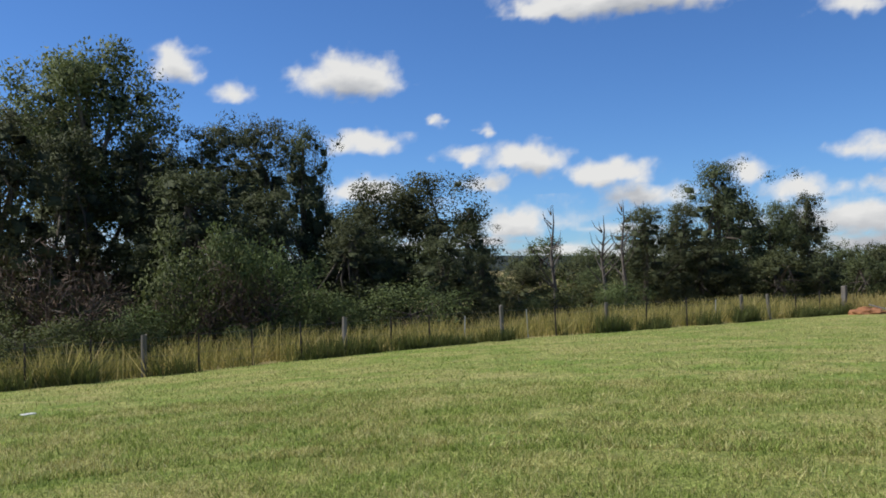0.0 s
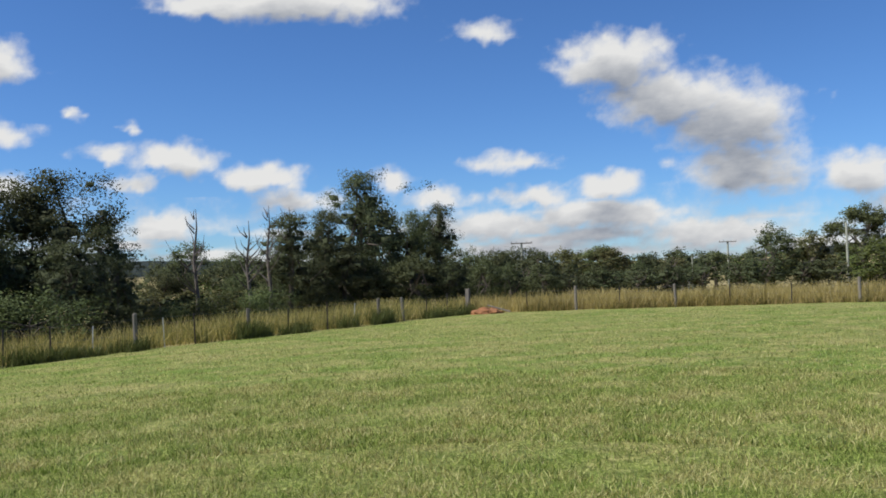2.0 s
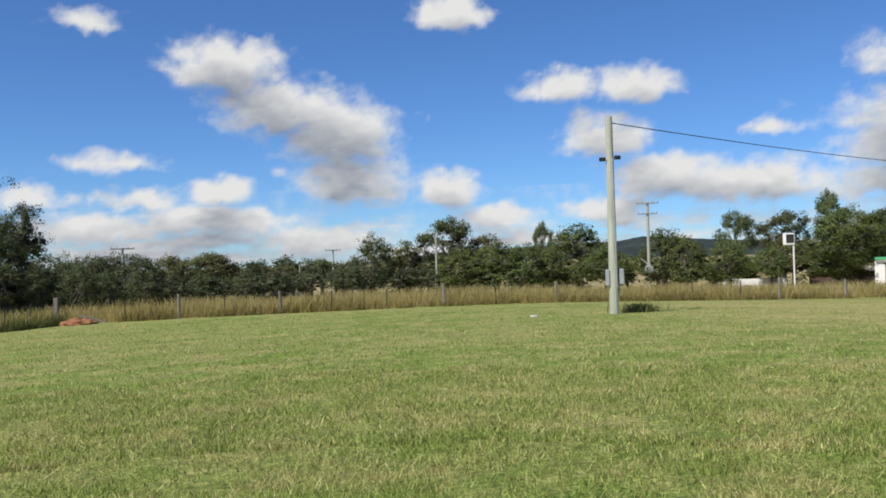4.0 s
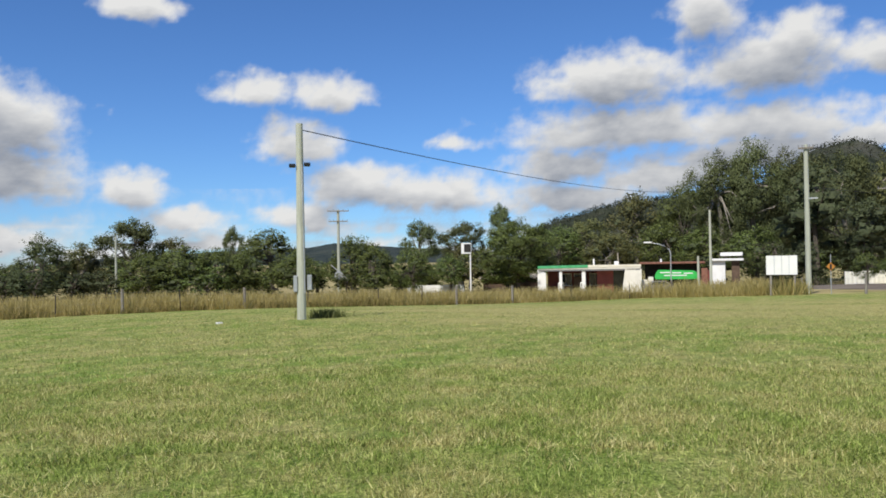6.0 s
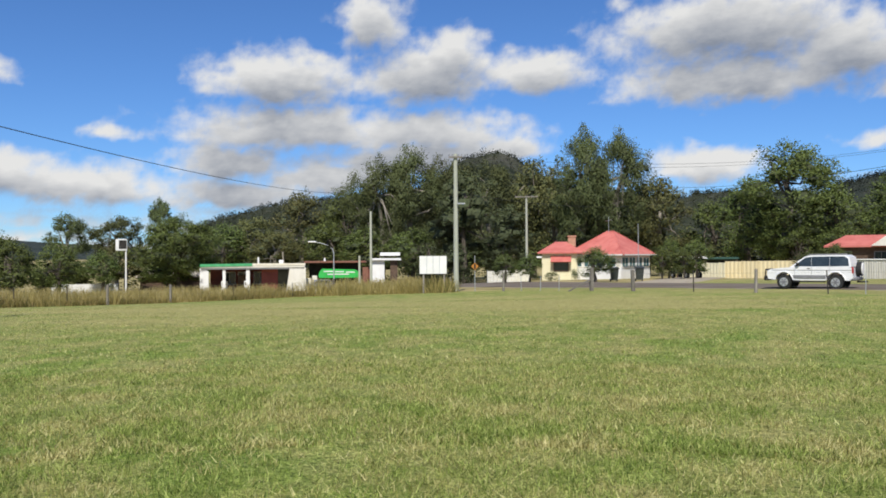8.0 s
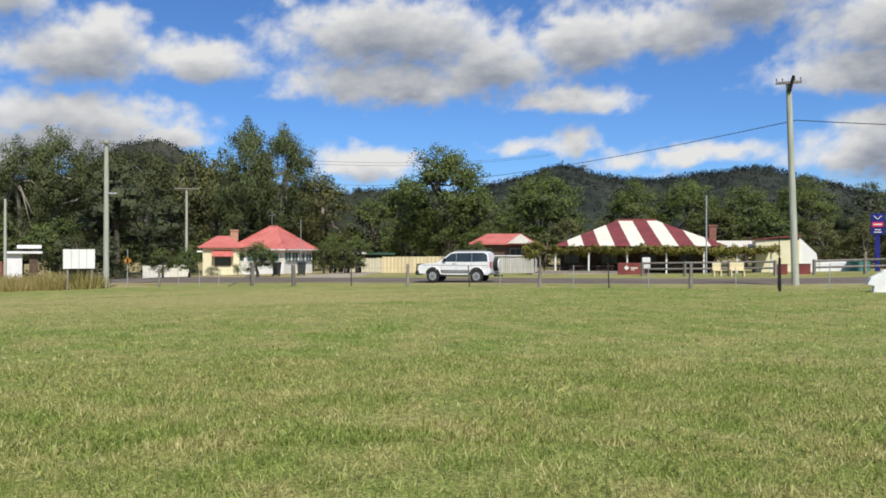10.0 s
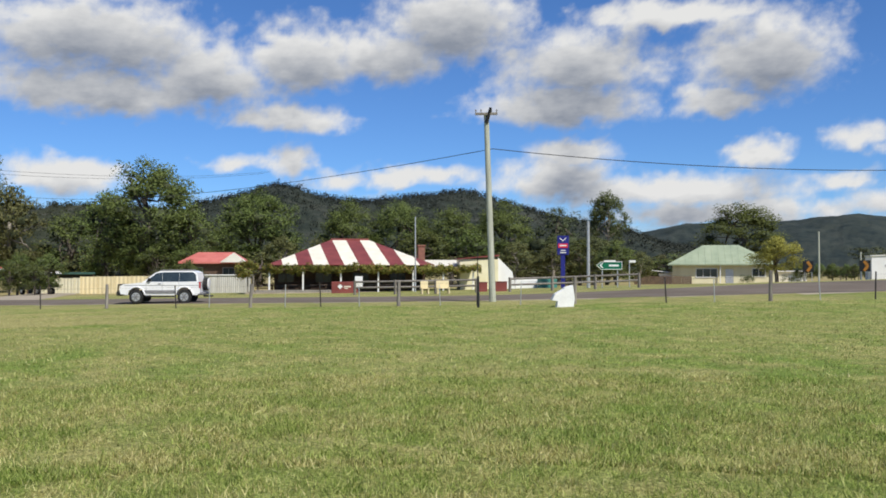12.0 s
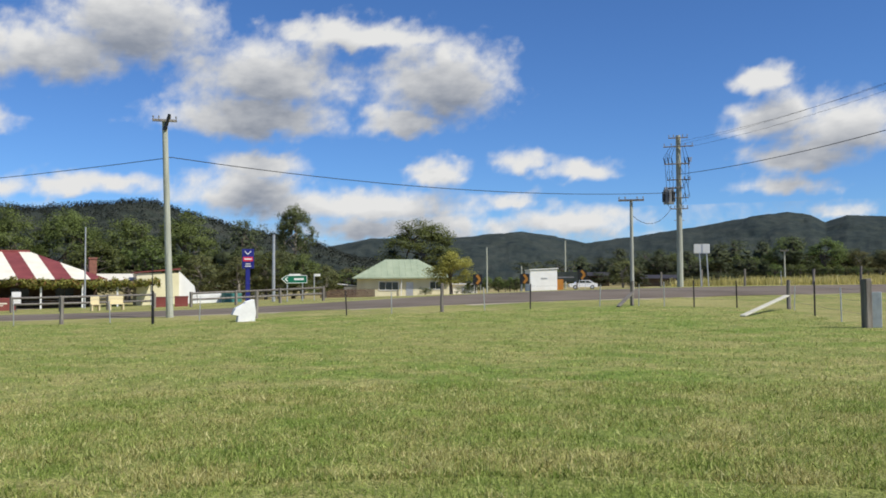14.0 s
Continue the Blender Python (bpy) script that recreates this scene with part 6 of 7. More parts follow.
drive = [Vector((*spot(101.6, 72), 0)), Vector((*spot(103.4, 84), 0)), Vector((*spot(104.6, 96), 0)), Vector((*spot(105, 108), 0))]
tagged(ribbon("driveway", drive, -3.0, 3.0, .05, GRAVEL, 5, .3), "pale gravel driveway to the yard", "driveway", kind="structure")


def ute():
    v = thing("ute", facing(104.2, 99.0, -60), "dark tray-back ute parked in the driveway", "car")
    part("body", prism(bmesh.new(), [(-2.4, .5), (-2.45, 1.0), (-1.5, 1.15), (-1.0, 1.75), (.2, 1.78), (.35, 1.1), (.35, .5)], 1.7, "y", -.85), BLACK, v)
    part("window", prism(bmesh.new(), [(-1.3, 1.2), (-.95, 1.65), (.12, 1.67), (.15, 1.2)], 1.72, "y", -.86), GLASS, v)
    part("tray", boxed(.4, 2.5, -.9, .9, .75, 1.2, .03), BIN, v)
    for x in (-1.5, 1.5):
        for y in (-.87, .65):
            w = part("wheel", rodded((x, y, .36), (x, y + .22, .36), .36, .36, 14), RUBBER, v)
            part("rim", rodded((x, y - .02, .36), (x, y + .01, .36), .2, .2, 10), GALV, w)


ute()


def wheelie_bin(az, d, label):
    b = thing("wheelie_bin", facing(az, d, 8), label, "bin", "bins by the kerb")
    bm = bmesh.new()
    a = [bm.verts.new(p) for p in ((-.24, -.26, .1), (.24, -.26, .1), (.24, .26, .1), (-.24, .26, .1))]
    c = [bm.verts.new(p) for p in ((-.31, -.36, 1.0), (.31, -.36, 1.0), (.31, .36, 1.0), (-.31, .36, 1.0))]
    bm.faces.new(a[::-1]), bm.faces.new(c)
    for i in range(4):
        bm.faces.new((a[i], a[(i + 1) % 4], c[(i + 1) % 4], c[i]))
    b.scale = (1.25, 1.25, 1.25)
    part("body", bm, BIN, b)
    part("lid", prism(bmesh.new(), [(-.42, 1.0), (-.42, 1.05), (.3, 1.14), (.38, 1.0)], .7, "x", -.35), BIN, b)
    for s in (-.3, .22):
        part("wheel", rodded((s, .3, .1), (s + .08, .3, .1), .1, .1, 12), RUBBER, b)


wheelie_bin(99.7, 86.8, "dark plastic wheelie bin on the grass verge"), wheelie_bin(101.3, 86.9, "dark plastic wheelie bin on the grass verge")
plant("round", 98.5, 84.8, 2.6, 2.2, "small dense dark green tree in the front garden")
plant("shrub", 95.6, 96, -.1, 1.0, "low green bush below the cottage window"), plant("shrub", 97.2, 95, .4, .5, "slim green bush beside the cottage")
plant("round", 103.4, 95, 2.6, 2.3, "dense green garden tree beside the driveway"), plant("shrub", 111.6, 96, 2.2, 2.4, "leafy bush over the sheet fence"), plant("shrub", 113.4, 97, 1.6, 1.6, "leafy bush over the sheet fence")


def four_wheel_drive():
    """A long white off-road wagon, its nose towards -x."""
    v = thing("four_wheel_drive", facing(111.8, 53.4, -14) @ Matrix.Diagonal((1.0, .98, 1.05, 1)), "white four-wheel-drive wagon with rear spare wheel on the road", "car")
    lower = [(-2.3, .52), (-2.36, .8), (-2.3, 1.0), (-2.15, 1.07), (-1.1, 1.17), (1.95, 1.2), (2.12, 1.12), (2.18, .62), (2.05, .5)]

    def arch(cx, r=.47, n=9):
        return [(cx + r * math.cos(a), .44 + r * math.sin(a)) for a in np.linspace(.12, math.pi - .12, n)]
    bottom = [(2.0, .48)] + [p for p in arch(1.3)] + [(.75, .48), (-.85, .48)] + [p for p in arch(-1.42)] + [(-2.0, .5)]
    bm = prism(bmesh.new(), [(-2.3, .55), (-2.36, .8), (-2.3, 1.0), (-2.12, 1.08), (-1.08, 1.18), (1.98, 1.2), (2.14, 1.12), (2.18, .62)] + bottom, 1.8, "y", -.9)
    bmesh.ops.triangulate(bm, faces=[f for f in bm.faces if len(f.verts) > 4])
    part("body", bm, CARPAINT, v)
    cab = bmesh.new()
    low = [(-1.12, 1.17), (-.35, 1.72), (-.1, 1.8), (1.75, 1.82), (1.98, 1.72), (2.1, 1.2)]
    a = [cab.verts.new((x, -.88 + (z - 1.17) * .2, z)) for x, z in low]
    b = [cab.verts.new((x, .88 - (z - 1.17) * .2, z)) for x, z in low]
    cab.faces.new(a), cab.faces.new(b[::-1])
    for i in range(6):
        cab.faces.new((a[i], b[i], b[(i + 1) % 6], a[(i + 1) % 6]))
    bmesh.ops.recalc_face_normals(cab, faces=cab.faces)
    part("cabin", cab, CARPAINT, v)

    def side_glass(pts, sgn):
        g = bmesh.new()
        o = [g.verts.new((x, sgn * (.892 - (z - 1.17) * .2), z)) for x, z in pts]
        i_ = [g.verts.new((x, sgn * (.84 - (z - 1.17) * .2), z)) for x, z in pts]
        g.faces.new(o), g.faces.new(i_[::-1])
        k = len(pts)
        for i in range(k):
            g.faces.new((o[i], i_[i], i_[(i + 1) % k], o[(i + 1) % k]))
        bmesh.ops.recalc_face_normals(g, faces=g.faces)
        part("side_window", g, GLASS, v, "dark tinted glass")
    for sgn in (-1, 1):
        side_glass([(-.9, 1.22), (-.3, 1.68), (.035, 1.73), (.035, 1.22)], sgn)
        side_glass([(.05, 1.22), (.05, 1.73), (.985, 1.74), (.985, 1.22)], sgn)
        side_glass([(1.0, 1.22), (1.0, 1.74), (1.74, 1.74), (1.92, 1.62), (1.98, 1.24)], sgn)
    part("windscreen", prism(bmesh.new(), [(-1.06, 1.24), (-.4, 1.71), (-.38, 1.69), (-1.03, 1.22)], 1.44, "y", -.72), GLASS, v)
    trim = boxed(-.95, .82, -.93, -.89, .58, .76, .01)
    box(trim, -.95, .82, .89, .93, .58, .76, .01)
    part("sill_trim", trim, CARTRIM, v, "grey side cladding")
    step = rodded((-.9, -.98, .42), (.8, -.98, .42), .04, .04, 8)
    part("side_step", step, BLACK, v)
    for cx in (-1.42, 1.3):
        for y in (-.95, .68):
            t = bmesh.new()
            rod(t, (cx, y, .39), (cx, y + .27, .39), .39, .39, 22)
            bmesh.ops.bevel(t, geom=[e for e in t.edges if len([f for f in e.link_faces if len(f.verts) > 4]) == 1], offset=.05, segments=2, affect="EDGES")
            w = part("wheel", t, RUBBER, v)
            face = y - .012 if y < 0 else y + .27
            part("rim", rodded((cx, face, .39), (cx, face + .015, .39), .235, .235, 16), GALV, w)
            for k in range(6):
                a_ = k * math.pi / 3
                part("spoke", rodded((cx, face - .006, .39), (cx + .2 * math.cos(a_), face - .006, .39 + .2 * math.sin(a_)), .035, .03, 5), CARTRIM, w)
    for cx in (-1.42, 1.3):
        for sgn in (-1, 1):
            va, fa = [], []
            tube(va, fa, [(x, sgn * .91, z) for x, z in arch(cx, .5, 12)], [.05] * 12, 6)
            piece("wheel_arch", mesh_of("wheel_arch", va, fa, CARPAINT, True), v)
    bar = rodded((-2.52, -.7, .55), (-2.52, .7, .55), .07, .07, 8)
    for y in (-.7, -.3, .3, .7):
        rod(bar, (-2.52, y, .5), (-2.48, y, 1.05), .04, .04, 6)
    rod(bar, (-2.48, -.7, 1.05), (-2.48, .7, 1.05), .04, .04, 6)
    box(bar, -2.55, -2.25, -.88, .88, .45, .7, .05)
    part("bull_bar", bar, BLACK, v, "black bull bar")
    for y in (-.72, .72):
        part("headlight", boxed(-2.36, -2.26, y - .16, y + .16, .82, 1.0, .03), GALV, v)
        part("tail_light", boxed(2.1, 2.2, y * 1.17 - .06, y * 1.17 + .06, .85, 1.2, .02), LAMPRED, v)
        part("mirror", boxed(-.75, -.6, y * 1.3 - .1, y * 1.3 + .1, 1.24, 1.42, .03), BLACK, v)
        part("door_handle", boxed(-.18, -.02, y / .72 * .905 - .015, y / .72 * .905 + .015, 1.08, 1.12, .005), BLACK, v)
    part("rear_bumper", boxed(2.0, 2.35, -.86, .86, .48, .66, .05), CARTRIM, v)
    sp = part("spare_wheel", rodded((2.2, .1, 1.08), (2.46, .1, 1.08), .37, .37, 20), RUBBER, v)
    part("wheel_cover", rodded((2.46, .1, 1.08), (2.5, .1, 1.08), .33, .3, 18), WHITE, sp, "white spare wheel cover")
    part("tow_bar", rodded((2.2, 0, .42), (2.75, 0, .42), .05, .04, 8), BLACK, v)
    rail = bmesh.new()
    for y in (-.66, .66):
        rod(rail, (-.1, y, 1.84), (1.6, y, 1.86), .025, .025, 6)
    part("roof_rail", rail, CARTRIM, v)
    seams = bmesh.new()
    for x in (-.86, .05, .98):
        box(seams, x - .008, x + .008, -.904, -.9, .62, 1.2)
    box(seams, -2.1, 2.1, -.905, -.9, 1.0, 1.03)
    part("door_seam", seams, CARTRIM, v)


four_wheel_drive()


# ---- signs ----
def bars(parent, rows, mat, y):
    for x0, x1, z0, z1 in rows:
        part("lettering_bar", boxed(x0, x1, y - .01, y, z0, z1), mat, parent)


bs = thing("sign_board", facing(87.95, 60.7), "blank white sign board on two grey posts", "sign")
z = 1.62 - bs.matrix_basis.translation.z
part("panel", boxed(-.95, .95, -.03, .03, z - 1.25, z, .01), WHITE, bs)
seam = bmesh.new()
for x in (-.45, 0, .45):
    box(seam, x - .015, x + .015, -.05, -.03, z - 1.24, z - .01)
part("panel_rib", seam, GALV, bs)
for x in (-.68, .78):
    part("post", boxed(x - .06, x + .06, .03, .13, -.4, z + .02, .01), WOOD, bs)
ws = thing("warning_sign", facing(90.7, 63.0), "small amber warning sign seen edge-on beside the pole", "sign")
part("post", rodded((0, 0, -.3), (0, 0, 2.6), .03, .03, 6), GALV, ws)
part("plate", boxed(-.2, .2, -.02, .02, -.2, .2, .01, pose(0, -.05, 1.8, 0, 45, 0)), SIGNYELLOW, ws)
part("arrow", boxed(-.06, .06, -.085, -.07, 1.62, 1.98), BLACK, ws)

bl = thing("brand_sign", facing(137.24, 81.1), "tall dark blue sign on a blue post with red band", "sign")
z = 4.75 - bl.matrix_basis.translation.z
part("post", boxed(-.2, .2, -.1, .1, -.4, z - 1.7, .02), SIGNBLUE, bl)
part("panel", boxed(-.52, .55, -.15, .15, z - 1.78, z, .03), SIGNBLUE, bl)
part("band", boxed(-.42, .45, -.18, -.15, z - 1.12, z - .72), SIGNRED, bl, "red band")
tick = rodded((-.28, -.18, z - .2), (.0, -.18, z - .5), .035, .035, 5)
rod(tick, (.3, -.18, z - .2), (0, -.18, z - .5), .035, .035, 5)
part("emblem", tick, WHITE, bl, "white plain tick shape")
bars(bl, [(-.3, .34, z - .97, z - .86), (-.2, .24, z - 1.4, z - 1.32), (-.26, .3, z - 1.6, z - 1.52)], WHITE, -.18)

gs = thing("direction_sign", facing(140.2, 73.1), "green direction sign with white arrow and lettering bars", "sign")
z = 2.25 - gs.matrix_basis.translation.z
part("panel", prism(bmesh.new(), [(-1.0, z - .28), (-.62, z), (1.05, z), (1.05, z - .62), (-.62, z - .62)], .04, "y", -.04), SIGNGREEN, gs)
edge = bmesh.new()
for a, b in (((-1.0, z - .28), (-.62, z)), ((-1.0, z - .28), (-.62, z - .62)), ((-.62, z), (1.05, z)), ((-.62, z - .62), (1.05, z - .62)), ((1.05, z), (1.05, z - .62))):
    rod(edge, (a[0], -.05, a[1]), (b[0], -.05, b[1]), .025, .025, 4)
part("border", edge, WHITE, gs)
part("arrow", rod(rodded((-.5, -.06, z - .12), (-.72, -.06, z - .3), .05, .05, 4), (-.5, -.06, z - .48), (-.72, -.06, z - .3), .05, .05, 4), WHITE, gs)
bars(gs, [(.0, .8, z - .38, z - .22)], WHITE, -.045)
part("top_plate", boxed(-.4, .55, -.04, 0, z + .02, z + .14), WHITE, gs)
for x in (-.55, .7):
    part("post", rodded((x, .05, -.4), (x, .05, z - .1), .05, .05, 8), GALV, gs)
nm = thing("street_sign", facing(141.5, 73.1), "small white street name blade on a thin post", "sign")
part("post", rodded((0, 0, -.4), (0, 0, 2.2), .04, .04, 8), GALV, nm)
part("blade", boxed(-.05, .5, -.02, .02, 2.0, 2.2, .01), WHITE, nm)
for az, d, top in ((152.2, 85.1, 2.4), (155.3, 87.1, 2.45), (159.05, 89.1, 2.85)):
    c = thing("chevron_sign", facing(az, d), "black and amber chevron board on two posts at the bend", "sign", "chevron signs at the bend")
    z = top - c.matrix_basis.translation.z
    part("panel", boxed(-.46, .46, -.03, .0, z - 1.0, z, .01), BLACK, c)
    ch = bmesh.new()
    for s in (1, -1):
        box(ch, -.12, .12, -.045, -.03, 0, .54, 0, pose(.24, 0, z - .5, 0, 0, 0) @ pose(0, 0, 0, 0, -36 * s if s > 0 else 180 + 36, 0))
    part("chevron", ch, SIGNYELLOW, c, "amber chevron stripe")
    for x in (-.3, .3):
        part("post", rodded((x, .04, -.4), (x, .04, z - .1), .035, .035, 6), GALV, c)
wd = thing("warning_boards", facing(166.54, 63.1), "pair of white signs on two leaning steel posts", "sign")
z = 4.2 - wd.matrix_basis.translation.z
part("panel", boxed(-.58, .48, -.03, .0, z - .65, z, .02), WHITE, wd)
part("panel_edge", boxed(-.05, .02, -.04, -.03, z - .64, z - .01), GALV, wd)
for x, k in ((-.22, .12), (.25, .14)):
    part("post", rodded((x + k, .04, -.4), (x, .04, z - .05), .04, .04, 6), GALV, wd)
nb = thing("notice_board", facing(123.85, 69.0), "white notice sheet on the rail", "sign")
part("panel", boxed(-.3, .3, -.14, -.1, .55, 1.45, .01), WHITE, nb)
part("post", boxed(-.04, .04, -.1, -.02, -.3, 1.4), WOOD, nb)
rb = thing("painted_crate", facing(122.9, 76.9), "maroon painted sign crate with white diamond", "crate")
part("box", boxed(-1.15, 1.15, -.4, .4, -.1, 1.0, .03), MAROON, rb)
part("emblem", boxed(-.16, .16, -.43, -.4, -.16, .16, 0, pose(-.4, 0, .58, 0, 45, 0)), WHITE, rb, "plain white diamond")
bars(rb, [(-.05, .55, .52, .62), (-.02, .3, .38, .44)], CANVAS, -.4)
for az in (131.9, 133.2):
    k = thing("red_crate", facing(az, 71.0), "dull red metal crate beside the rail", "crate", "red crates")
    part("box", boxed(-.5, .5, -.35, .35, -.05, .75, .02), MAROON, k)
    part("lid", boxed(-.53, .53, -.38, .38, .75, .8, .01), MAROON, k)
for az, w in ((128.2, .3), (129.4, .5)):
    k = thing("garden_bench", facing(az, 66.5, 12), "cream timber garden bench before the hall", "bench", "cream benches")
    part("seat", boxed(-w, w, -.25, .25, .4, .46, .01), TAN, k)
    part("backrest", boxed(-w, w, .2, .26, .46, 1.0, .01), TAN, k)
    for x in (-w + .06, w - .06):
        part("leg", boxed(x - .05, x + .05, -.22, .22, -.1, .4), TAN, k)


def rail_fence(az0, d0, az1, d1, label):
    a, b = on_ground(az0, d0), on_ground(az1, d1)
    n = max(1, round((b - a).length / 3.0))
    root = thing("rail_fence", Matrix.Translation(a), label, "fence", "timber rail fences")
    pts = [a.lerp(b, i / n) for i in range(n + 1)]
    pts = [Vector((p.x, p.y, ground(p.x, p.y))) - a for p in pts]
    for p in pts:
        part("post", boxed(p.x - .09, p.x + .09, p.y - .09, p.y + .09, p.z - .4, p.z + 1.12, .015), WOOD, root)
    for h in (.55, 1.0):
        for p, q in zip(pts, pts[1:]):
            part("rail", rodded(p + Vector((0, 0, h)), q + Vector((0, 0, h)), .085, .08, 7), WOOD, root)


rail_fence(123.6, 68.5, 131.6, 67.5, "grey round-timber rail fence before the hall")
rail_fence(133.8, 67.5, 142.1, 67.5, "grey round-timber rail fence beside the road")

bx = thing("white_shed", facing(156.4, 95.5, 14), "square white shelter shed with an orange side panel", "shed")
z = 3.05 - bx.matrix_basis.translation.z
part("wall", boxed(-1.55, 1.45, -1.2, 1.2, -.6, z - .06, .02), WHITE, bx)
part("roof", prism(bmesh.new(), [(-1.65, z - .12), (-1.65, z - .04), (1.55, z + .1), (1.55, z)], 2.6, "y", -1.3), WHITE, bx)
part("louvre", boxed(-.35, .35, -1.23, -1.2, 1.35, 1.5), GALV, bx)
part("side_panel", boxed(1.5, 2.2, -1.0, -.94, -.5, 1.3), SIGNYELLOW, bx, "orange side panel")
ds = thing("dark_billboard", facing(158.0, 96.5), "dark green billboard on posts behind the bend", "sign")
z = 2.75 - ds.matrix_basis.translation.z
part("panel", boxed(-1.4, 1.6, -.05, .05, z - 1.1, z, .02), BIN, ds)
bars(ds, [(-.9, .9, z - .66, z - .54)], CARTRIM, -.05)
for x in (-1.0, 1.2):
    part("post", boxed(x - .06, x + .06, .05, .15, -.5, z - .1), BROWN, ds)
for az, d, l in ((159.1, 138, "white sedan parked beyond the bend"), ):
    v = thing("parked_car", facing(az, d, 10), l, "car")
    part("body", prism(bmesh.new(), [(-2.2, .35), (-2.25, .75), (-1.4, .92), (-.8, 1.42), (.9, 1.44), (1.7, .98), (2.2, .9), (2.2, .35)], 1.7, "y", -.85), CARPAINT, v)
    part("window", prism(bmesh.new(), [(-1.2, .97), (-.75, 1.34), (.8, 1.35), (1.4, .97)], 1.72, "y", -.86), GLASS, v)
    for x in (-1.35, 1.35):
        w = part("wheel", rodded((x, -.87, .33), (x, -.65, .33), .33, .33, 14), RUBBER, v)
        part("rim", rodded((x, -.89, .33), (x, -.86, .33), .2, .2, 10), GALV, w)
fh = thing("far_shed", facing(160.0, 170.0), "small dark farm shed beyond the bend", "shed")
part("wall", boxed(-2.4, 2.4, -3, 3, -.5, 1.9), BROWN, fh)
part("roof", prism(bmesh.new(), [(-3.5, 1.9), (-3.5, 2.0), (0, 2.7), (3.5, 2.0), (3.5, 1.9)], 5.4, "x", -2.7), STEEL_POST, fh)
fh2 = thing("far_shed", facing(163.8, 150.0), "low grey farm shed among trees", "shed")
part("wall", boxed(-3, 3, -3, 3, -.5, 1.2), BROWN, fh2)
part("roof", prism(bmesh.new(), [(-3.5, 1.2), (-3.5, 1.3), (0, 1.9), (3.5, 1.3), (3.5, 1.2)], 6.8, "x", -3.4), STEEL_POST, fh2)
fence("dry_paddock_fence", spot(164.0, 66), spot(182.0, 60), [(0, "wood"), (.07, "thin"), (.15, "wood"), (.3, "wood"), (.42, "thin"), (.52, "wood"), (.66, "wood"), (.8, "wood"), (1, "wood")], "timber post fence along the dry paddock")

# ---- small things on the lawn ----
rk = bmesh.new()
prism(rk, [(-.40, 0), (-.36, .34), (-.66, .40), (-.5, .74), (-.05, .98), (.02, 1.08), (.46, 1.2), (.56, .5), (.5, .1), (.62, 0)], .55, "y", -.25)
bmesh.ops.bevel(rk, geom=list(rk.edges), offset=.02, segments=1, affect="EDGES")
rock = part("white_rock", rk, STONE)
rock.matrix_basis = facing(137.35, 36.0, 10, -.04)
rock.scale = (.76, .76, .76)
tagged(rock, "angular white painted rock standing on the lawn", "rock")
bp = thing("black_stake", facing(131.85, 36.3), "tall thin black iron stake in the lawn", "stake")
part("shaft", rodded((0, 0, -.3), (-.03, 0, 2.35), .024, .017, 6), BLACK, bp)
part("sleeve", rodded((0, 0, -.02), (-.01, 0, 1.3), .06, .05, 8), BLACK, bp)


def earth_heap(az, d):
    rng = random.Random(4)
    bm = bmesh.new()
    bmesh.ops.create_icosphere(bm, subdivisions=4, radius=1)
    for v in bm.verts:
        k = 1 + .25 * noise.noise(v.co * 2.3) + .12 * noise.noise(v.co * 6)
        v.co = Vector((v.co.x * 1.3 * k, v.co.y * .9 * k, max(-.1, v.co.z * .42 * k)))
    ob = part("earth_heap", bm, EARTH)
    ob.matrix_basis = facing(az, d)
    ob.scale = (.62, .62, .75)
    tagged(ob, "low heap of red-brown earth at the fence corner", "heap")


earth_heap(23.3, 44.0)
plank("old_plank", on_ground(23.4, 43.2, .45), on_ground(24.9, 42.8, .1), .16, .05, WOOD, "weathered plank lying on the earth heap")
lt = part("paper_scrap", boxed(-.1, .1, -.06, .06, 0, .02, .005), WHITE)
lt.matrix_basis = facing(-29.0, 14.5, 30)
tagged(lt, "small white paper scrap on the lawn", "litter")
lt = part("paper_scrap", boxed(-.1, .1, -.06, .06, 0, .05, .005), WHITE)
lt.matrix_basis = facing(52.6, 29.0, 30)
tagged(lt, "small white paper scrap on the lawn", "litter")


# ---- grass ----
def blades(name, xs, ys, low, high, width, mat, label, lean=.5, seed=1, two=False):
    rng = np.random.default_rng(seed)
    n = len(xs)
    z = np.concatenate([heights(xs[i:i + 20000], ys[i:i + 20000]) for i in range(0, n, 20000)])
    a, h = rng.uniform(0, 6.28, n), rng.uniform(low, high, n)
    if two:
        h = h * np.clip(.35 + 1.3 * fbm(xs * .45 + 7, ys * .45 + 3, 3), .5, 1.25)
    w = width * rng.uniform(.6, 1.4, n)
    b = rng.uniform(0, 6.28, n)
    l = h * lean * np.abs(rng.normal(0, 1, n))
    p = np.stack([xs, ys, z - .01], 1)
    side = np.stack([np.cos(a) * w, np.sin(a) * w, np.zeros(n)], 1)
    tip = p + np.stack([np.cos(b) * l, np.sin(b) * l, h], 1)
    if two:
        v = np.stack([p - side, p + side, tip + side * .35, tip - side * .35], 1).reshape(-1, 3)
        f = np.arange(n * 4).reshape(-1, 4)
    else:
        v = np.stack([p - side, p + side, tip], 1).reshape(-1, 3)
        f = np.arange(n * 3).reshape(-1, 3)
    return tagged(new(name, leafy(name, (v, f), mat)), label, "grass", kind="stuff")




